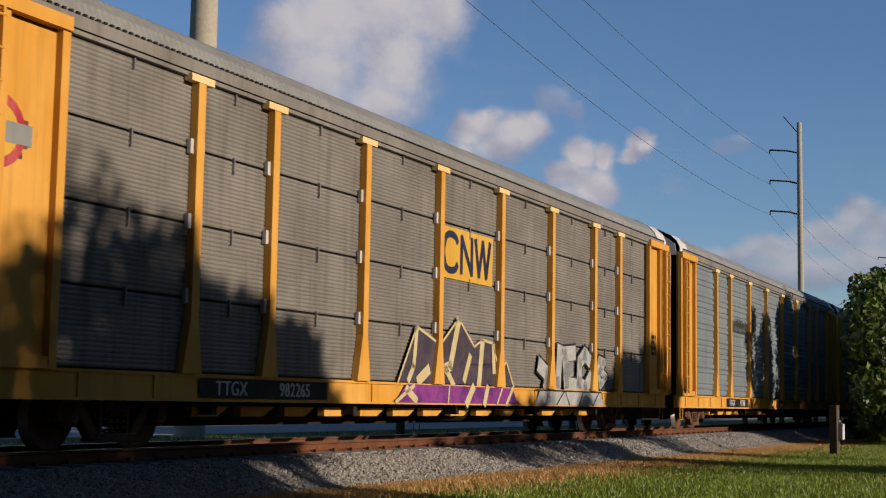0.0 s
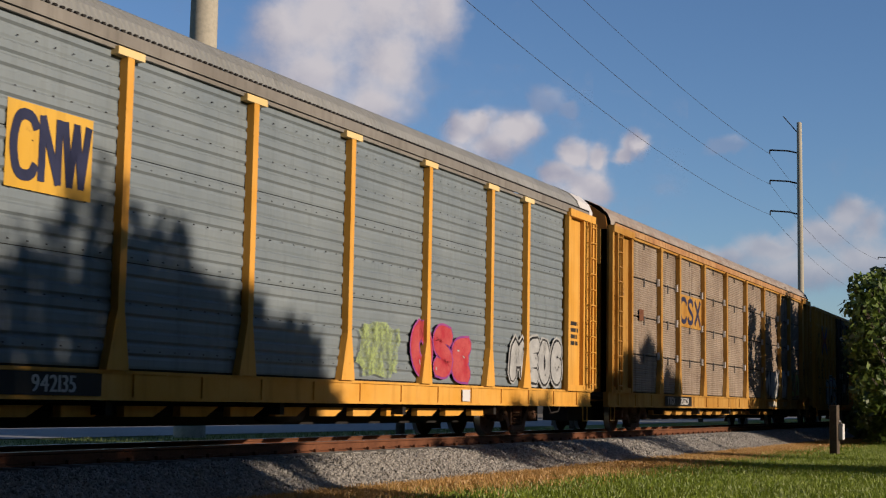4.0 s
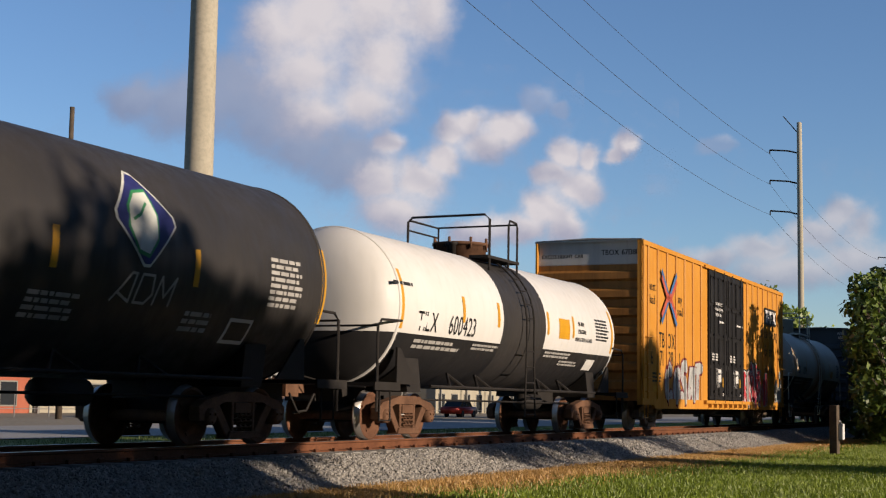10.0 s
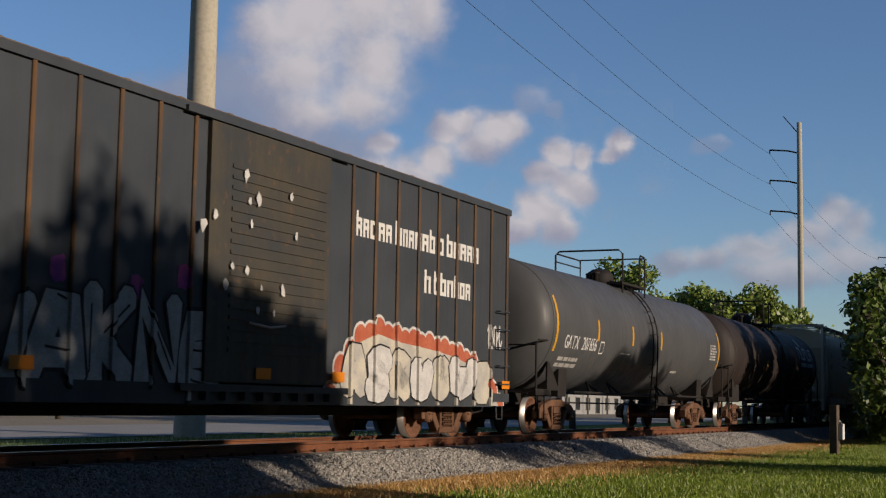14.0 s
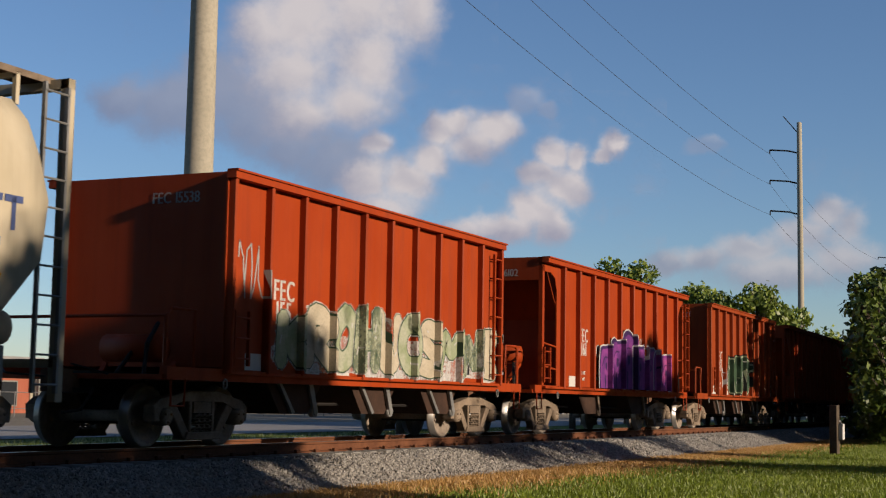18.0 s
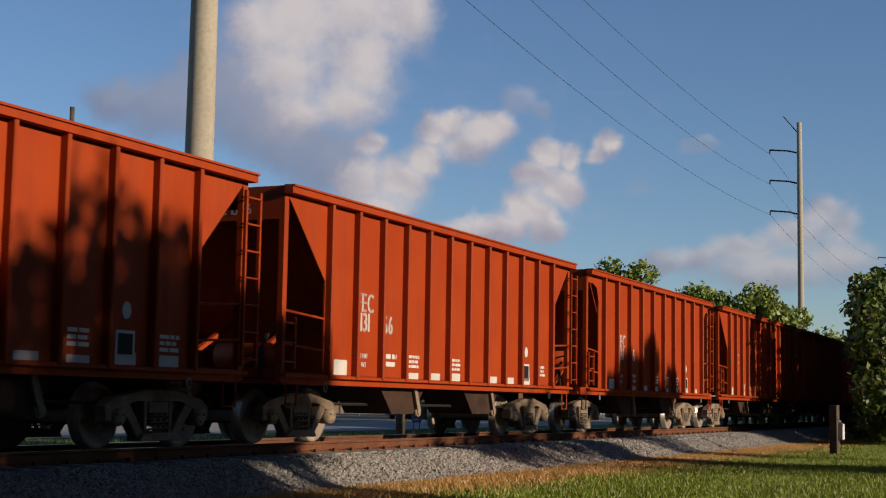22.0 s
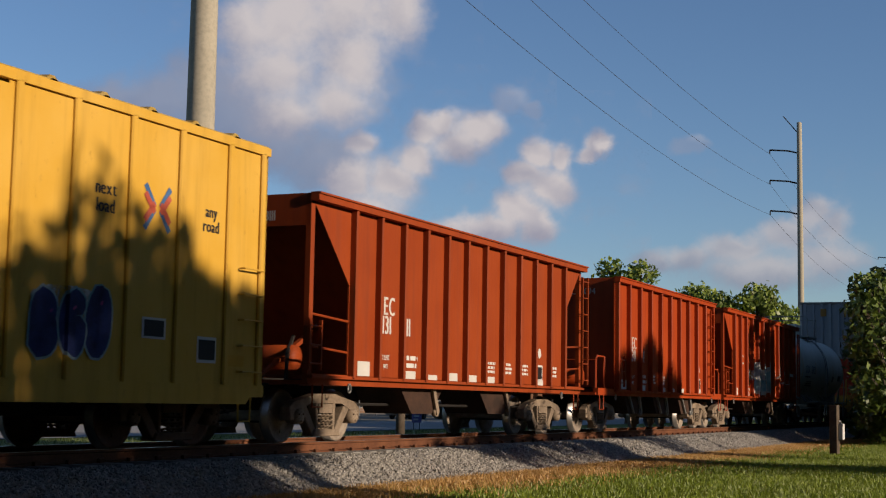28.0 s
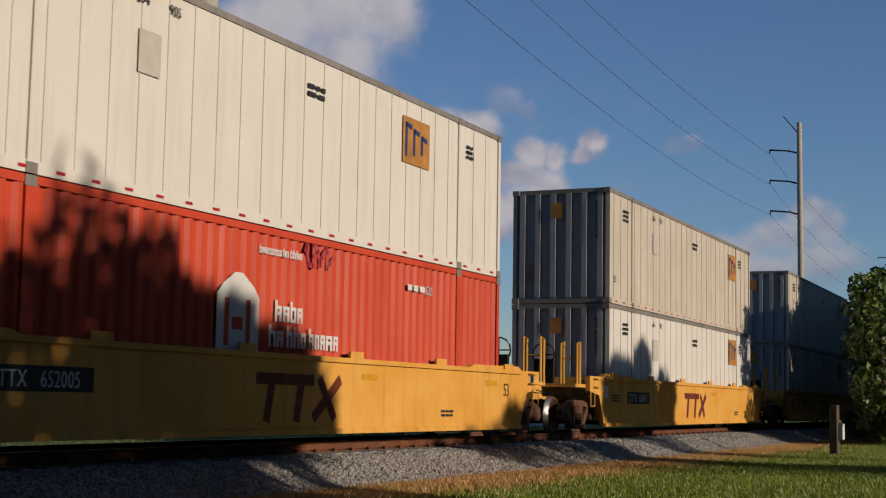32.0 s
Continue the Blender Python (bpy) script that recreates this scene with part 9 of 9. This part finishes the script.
    bars(car, 3.8, 5.3, 2.28, 2.45, 1, f, pale, 5, "name_bars")
    for x in (-5.2, -3.3, -1.3, 0.6, 3.0, 5.0):
        bm = bmesh.new()
        stroke(bm, f, [(x - 0.12, 1.55), (x + 0.08, 2.0)], 0.08)
        part("reflector_stripe", bm, REFLECT, car)
    bars(car, -4.4, -3.2, 1.2, 1.35, 2, f, SPRAY_RED, 6)
    bars(car, -0.4, 0.2, 1.2, 1.32, 2, f, SPRAY_RED, 7)
    decal(car, 2.8, 3.3, 1.5, 1.72, f, LETTER_BLACK, "data_panel")
    decal(car, -2.2, -1.9, 2.75, 3.05, f, LETTER_BLACK, "test_panel")
    decal(car, -2.17, -1.93, 2.78, 3.02, lambda x, z: (x, f(x, z)[1] - 0.004, z), BEIGE, "test_panel")
    bars(car, 0.7, 1.0, 2.3, 3.0, 6, f, LETTER_BLACK, 8)
    coupler(car, 6.75)
    add(car, 294.2, 4.77, "grey")
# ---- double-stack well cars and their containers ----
# ends of the white containers: their shade is put into this blue-grey
END_SHADED = paint("white container end with shade in its colour", (0.34, 0.37, 0.41), (0.42, 0.45, 0.48), 0.2, 0.04, 0.5)


def well_car(x0, number, seed):
    car = thing("well_car", "yellow double-stack well car", "railcar", "well cars")
    Y = -1.42
    for s in (-1, 1):
        y = s * 1.42
        bm = bmesh.new()
        prism(bm, ((-10.0, 1.36), (-9.0, 1.36), (-8.8, 1.44), (-6.5, 1.42), (-6.3, 1.36), (6.3, 1.36), (6.5, 1.42), (8.8, 1.44), (9.0, 1.36), (10.0, 1.36), (10.0, 1.0), (9.3, 0.9), (8.9, 0.16), (-8.9, 0.16), (-9.3, 0.9), (-10.0, 1.0)), min(y, y - s * 0.12), max(y, y - s * 0.12))
        side = part("side_sill", bm, YELLOW, car, "deep yellow side girder")
        for z0, z1 in ((1.28, 1.36), (0.15, 0.24)):
            bm = bmesh.new()
            cuboid(bm, -8.9, 8.9, min(y, y + s * 0.05), max(y, y + s * 0.05), z0, z1)
            part("girder_flange", bm, YELLOW, side)
        for k in range(6):
            bm = bmesh.new()
            x = -8.2 + 3.28 * k
            cuboid(bm, x - 0.22, x + 0.22, min(y, y + s * 0.04), max(y, y + s * 0.04), 1.34, 1.47)
            part("guide_block", bm, YELLOW, side)
    for k in range(7):
        bm = bmesh.new()
        x = -7.8 + 2.6 * k
        cuboid(bm, x - 0.2, x + 0.2, -1.3, 1.3, 0.18, 0.32)
        part("cross_member", bm, DARK, car)
    for s in (-1, 1):
        bm = bmesh.new()
        lo, hi = sorted((s * 8.35, s * 11.3))
        cuboid(bm, lo, hi, -0.45, 0.45, 0.78, 1.1)
        lo, hi = sorted((s * 9.0, s * 10.7))
        cuboid(bm, lo, hi, -1.3, 1.3, 1.08, 1.16)
        prism(bm, ((s * 8.35, 0.3), (s * 8.45, 0.3), (s * 8.45, 1.36), (s * 8.35, 1.36)), -1.3, 1.3)
        part("end_platform", bm, YELLOW, car)
        for y in (-1.3, -0.9, 0.9, 1.3):
            bm = bmesh.new()
            rod(bm, [(s * 10.6, y, 1.1), (s * 10.6, y, 2.1), (s * 10.4, y, 2.15), (s * 10.4, y, 1.15)], 0.03, 6)
            part("handrail", bm, YELLOW, car)
        bm = bmesh.new()
        rod(bm, [(s * 10.6, -1.3, 1.75), (s * 10.6, -0.9, 1.75)], 0.02, 6)
        part("handrail", bm, YELLOW, car)
        bm = bmesh.new()
        pts = [(s * 10.3, -0.35 + 0.28 * math.cos(a * 0.45), 1.85 + 0.28 * math.sin(a * 0.45)) for a in range(15)]
        rod(bm, pts, 0.02, 6)
        rod(bm, [(s * 10.3, -0.35, 1.57), (s * 10.3, -0.35, 2.13)], 0.015, 5)
        rod(bm, [(s * 10.3, -0.63, 1.85), (s * 10.3, -0.07, 1.85)], 0.015, 5)
        cuboid(bm, min(s * 10.3, s * 10.2), max(s * 10.3, s * 10.2), -0.6, -0.1, 1.15, 1.75)
        part("brake_wheel", bm, DARK, car)
        stirrup(car, s * 9.8, -1.42, 1.0, YELLOW)
        ladder(car, s * 9.55, -1.43, 1.0, 1.4, 2, 0.4, YELLOW, 0.08, "grab_irons", False)
    f = side_face(Y - 0.006)
    decal(car, -7.0, -5.0, 0.72, 1.02, f, BLACK, "number_plate", "black number panel")
    letters(car, "DTTX", -6.5, 0.77, 0.20, lift(f, 0.004), squeeze=0.8)
    letters(car, number, -5.6, 0.77, 0.20, lift(f, 0.004), squeeze=0.8)
    maroon = plain("maroon sign paint", (0.16, 0.035, 0.02), 0.6)
    bm = bmesh.new()
    for k in range(3):
        u = -1.3 + 0.85 * k
        if k < 2:
            stroke(bm, f, [(u, 0.98), (u + 0.72, 0.98)], 0.17)
            stroke(bm, lift(f, 0.001), [(u + 0.26, 0.40), (u + 0.40, 0.98)], 0.19)
        else:
            stroke(bm, f, [(u - 0.05, 0.42), (u + 0.72, 0.98)], 0.18)
            stroke(bm, lift(f, 0.001), [(u + 0.12, 0.98), (u + 0.55, 0.42)], 0.18)
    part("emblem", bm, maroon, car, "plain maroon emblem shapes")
    letters(car, "53", 8.15, 0.82, 0.26, f, LETTER_BLACK)
    decal(car, -8.9, -8.6, 0.85, 1.15, f, LETTER, "data_panel")
    decal(car, 9.45, 9.7, 1.08, 1.3, f, LETTER, "data_panel")
    decal(car, 9.48, 9.67, 1.11, 1.27, lift(f, 0.004), BLACK, "data_panel")
    for x in (-7.2, 1.9, 7.1):
        decal(car, x, x + 0.55, 1.02, 1.12, f, REFLECT, "reflector")
    bars(car, -8.3, -7.6, 0.75, 0.95, 3, f, LETTER_BLACK, seed)
    bars(car, 5.0, 5.6, 0.4, 0.55, 2, f, LETTER_BLACK, seed + 1)
    coupler(car, 11.66)
    return add(car, x0, 9.85, "rust")


def container(x0, half, z0, z1, mat, label, seed, style, frame_m=None):
    """style: flat (smooth side with seams) or wave (deep corrugation)."""
    c = thing("container", label, "container", "stacked containers")
    L, W = 8.075, 1.3
    fm = frame_m or mat
    for s in (-1, 1):
        y = s * W
        bm = bmesh.new()
        if style == "wave":
            xs = []
            n = 56
            for k in range(n):
                a = -L + 0.15 + (2 * L - 0.3) * k / n
                d = (2 * L - 0.3) / n
                xs += [(a, 0.0), (a + d * 0.25, 0.0), (a + d * 0.45, 0.045), (a + d * 0.75, 0.045)]
            xs.append((L - 0.15, 0.0))
            prev = None
            for x, o in xs:
                cur = [bm.verts.new((x, y - s * (0.01 + o), z)) for z in (z0 + 0.12, z1 - 0.1)]
                if prev:
                    bm.faces.new((prev[0], cur[0], cur[1], prev[1]))
                prev = cur
            part("side_wall", bm, mat, c)
        else:
            cuboid(bm, -L + 0.1, L - 0.1, min(y - s * 0.02, y - s * 0.06), max(y - s * 0.02, y - s * 0.06), z0 + 0.1, z1 - 0.08)
            part("side_wall", bm, mat, c)
            for k in range(26):
                x = -7.66 + 0.6 * k
                if x > L - 0.2:
                    break
                bm = bmesh.new()
                cuboid(bm, x - 0.013, x + 0.013, min(y - s * 0.008, y - s * 0.03), max(y - s * 0.008, y - s * 0.03), z0 + 0.15, z1 - 0.1)
                part("side_seam", bm, mat, c)
        bm = bmesh.new()
        cuboid(bm, -L, L, min(y + s * 0.004, y - s * 0.09), max(y + s * 0.004, y - s * 0.09), z1 - 0.10, z1)
        part("top_rail", bm, GALV if style == "flat" else fm, c)
        bm = bmesh.new()
        cuboid(bm, -L, L, min(y + s * 0.006, y - s * 0.1), max(y + s * 0.006, y - s * 0.1), z0, z0 + 0.15)
        part("bottom_rail", bm, fm, c)
        for x in (-L + 0.06, L - 0.06, -6.05, 6.05):
            bm = bmesh.new()
            w = 0.06 if abs(x) > 7 else 0.08
            cuboid(bm, x - w, x + w, min(y + s * 0.012, y - s * 0.1), max(y + s * 0.012, y - s * 0.1), z0, z1)
            part("post", bm, fm, c)
            for z in (z0, z1 - 0.13):
                bm = bmesh.new()
                cuboid(bm, x - 0.1, x + 0.1, min(y + s * 0.018, y - s * 0.16), max(y + s * 0.018, y - s * 0.16), z, z + 0.13)
                part("corner_casting", bm, GALV, c)
    for s in (-1, 1):
        bm = bmesh.new()
        cuboid(bm, min(s * (L - 0.14), s * (L - 0.07)), max(s * (L - 0.14), s * (L - 0.07)), -1.25, 1.25, z0 + 0.05, z1 - 0.04)
        part("end_wall", bm, END_SHADED if style == "flat" else mat, c)
        for k in range(6 if style == "flat" else 9):
            bm = bmesh.new()
            n = 6 if style == "flat" else 9
            y = -1.05 + 2.1 * k / (n - 1)
            cuboid(bm, min(s * (L - 0.03), s * (L + 0.015)), max(s * (L - 0.03), s * (L + 0.04)), y - 0.07, y + 0.07, z0 + 0.15, z1 - 0.1)
            part("end_rib", bm, END_SHADED if style == "flat" else mat, c)
        for z in (z0, z1 - 0.12):
            bm = bmesh.new()
            cuboid(bm, min(s * (L - 0.1), s * L), max(s * (L - 0.1), s * L), -1.28, 1.28, z, z + 0.12)
            part("end_rail", bm, fm if style != "flat" else GALV, c)
    bm = bmesh.new()
    cuboid(bm, -L + 0.02, L - 0.02, -1.26, 1.26, z1 - 0.06, z1 - 0.01)
    part("roof", bm, GALV, c)
    bm = bmesh.new()
    cuboid(bm, -L + 0.02, L - 0.02, -1.26, 1.26, z0 + 0.01, z0 + 0.08)
    part("floor", bm, DARK, c)
    TRAIN.append((c, x0, half))
    return c, side_face(-W - 0.008)


def build_stacks():
    amber, navy, faint = plain("amber sign", (0.46, 0.22, 0.05), 0.6), plain("navy sign paint", (0.03, 0.045, 0.16), 0.6), plain("faded patch", (0.55, 0.52, 0.46), 0.6, vary=0.1)
    red_dash = plain("red reflective tape", (0.45, 0.02, 0.02), 0.4)
    grubby = paint("stained white container paint", (0.58, 0.52, 0.41), (0.66, 0.60, 0.50), 0.3, 0.14, 0.55, (0.34, 0.22, 0.12))

    def logo(c, f, x, z):
        decal(c, x - 0.55, x + 0.55, z - 0.42, z + 0.42, f, amber, "sign_panel", "amber square sign")
        bm = bmesh.new()
        g = lift(f, 0.004)
        for k in range(3):
            stroke(bm, g, [(x - 0.42 + 0.32 * k, z - 0.28 + 0.05 * k), (x - 0.42 + 0.32 * k, z + 0.28 - 0.08 * k), (x - 0.22 + 0.32 * k, z + 0.25 - 0.08 * k)], 0.09)
        part("emblem", bm, navy, c)

    def dress(c, f, z1, z0, digits, seed):
        letters(c, digits[0], -4.05, z1 - 0.38, 0.14, f, LETTER_BLACK)
        letters(c, digits[1], -3.35, z1 - 0.38, 0.14, f, LETTER_BLACK)
        decal(c, -4.13, -3.65, z1 - 1.3, z1 - 0.72, f, faint, "paint_patch")
        bars(c, 0.2, 0.8, z1 - 0.75, z1 - 0.5, 2, f, LETTER_BLACK, seed)
        bars(c, 6.35, 6.75, z1 - 0.75, z1 - 0.45, 3, f, LETTER_BLACK, seed + 1)
        bars(c, -6.9, -6.4, z1 - 0.75, z1 - 0.4, 3, f, LETTER_BLACK, seed + 2)
        letters(c, "53", -7.6, z0 + 0.55, 0.16, f, LETTER_BLACK)
        for k in range(24):
            x = -7.6 + 0.66 * k
            decal(c, x, x + 0.16, z0 + 0.05, z0 + 0.09, lift(f, 0.006), red_dash, "reflector")
        e = end_face(-8.075 - 0.046)
        for i, t in enumerate(digits[0] + digits[1]):
            letters(c, t, 0.98, z1 - 0.45 - 0.17 * i, 0.14, e, LETTER_BLACK, 0.9)
        decal(c, -0.25, 0.05, z1 - 0.75, z1 - 0.35, e, amber, "end_sign")
        decal(c, -0.9, -0.6, z0 + 0.5, z0 + 1.0, lambda u, z: (-8.075 + 0.02, -u, z), GALV_BROWN, "rust_patch")
    for i in range(5):
        x0 = 531.25 + 23.4 * i
        half = 9.85
        well_car(x0 + 0.1, str(652005 + 37 * i), 300 + i)
        up = CON_WHITE if i == 0 else grubby
        c, f = container(x0, half, 3.24, 6.17, up, ("clean white" if i == 0 else "stained white") + " long container stacked on top", 310 + i, "flat")
        dress(c, f, 6.17, 3.24, ("294", "905") if i == 0 else ("636", "503"), 320 + 3 * i)
        logo(c, f, 4.1 if i == 0 else 5.4, 5.35)
        if i == 0:
            c, f = container(x0, half, 0.34, 3.22, CON_RED, "red corrugated container in the well", 340, "wave")
            house = [(-2.15, 1.39), (-1.05, 1.39), (-1.05, 2.17), (-1.2, 2.32), (-1.5, 2.50), (-1.7, 2.50), (-2.0, 2.32), (-2.15, 2.17)]
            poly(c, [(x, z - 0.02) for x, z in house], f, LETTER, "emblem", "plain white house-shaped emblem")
            bm = bmesh.new()
            g = lift(f, 0.004)
            for u in (-1.90, -1.34):
                quad(bm, g, u - 0.06, u + 0.06, 1.42, 2.1)
            quad(bm, g, -1.76, -1.48, 1.66, 1.84)
            part("emblem_mark", bm, CON_RED, c)
            name_blocks(c, -0.6, 0.3, 1.84, 0.32, f, LETTER, 351, "white name in plain blocks")
            name_blocks(c, -0.76, 1.5, 1.46, 0.32, f, LETTER, 352)
            name_blocks(c, -1.08, 0.2, 2.82, 0.13, f, LETTER, 353)
            tag(c, 0.2, 1.1, 2.75, 3.1, SPRAY_RED, f, 45, 0.08, 4)
            letters(c, "635", 4.75, 2.62, 0.17, f)
            bars(c, 3.86, 4.6, 2.62, 2.80, 1, f, LETTER, 354)
            e = end_face(-8.1)
            poly(c, [(-0.35 + 0.24 * math.cos(k * math.tau / 6 + 0.52), 2.62 + 0.27 * math.sin(k * math.tau / 6 + 0.52)) for k in range(6)], e, LETTER, "emblem")
            bars(c, 0.0, 0.75, 2.45, 2.7, 2, e, LETTER, 355)
        else:
            c, f = container(x0, half, 0.34, 3.22, grubby if i > 1 else CON_WHITE, "white container standing in the well", 340 + i, "flat")
            logo(c, f, 5.4, 2.5)
            dress(c, f, 3.22, 0.34, ("636", "503"), 360 + 3 * i)
build_autoracks()
build_boxcars()
build_tanks()
build_covered_hopper()
build_hoppers()
build_stacks()
build_ground()
build_track()
build_poles()
build_clouds()
build_trees()
build_far_side()
build_stones()
build_grass()
motions()
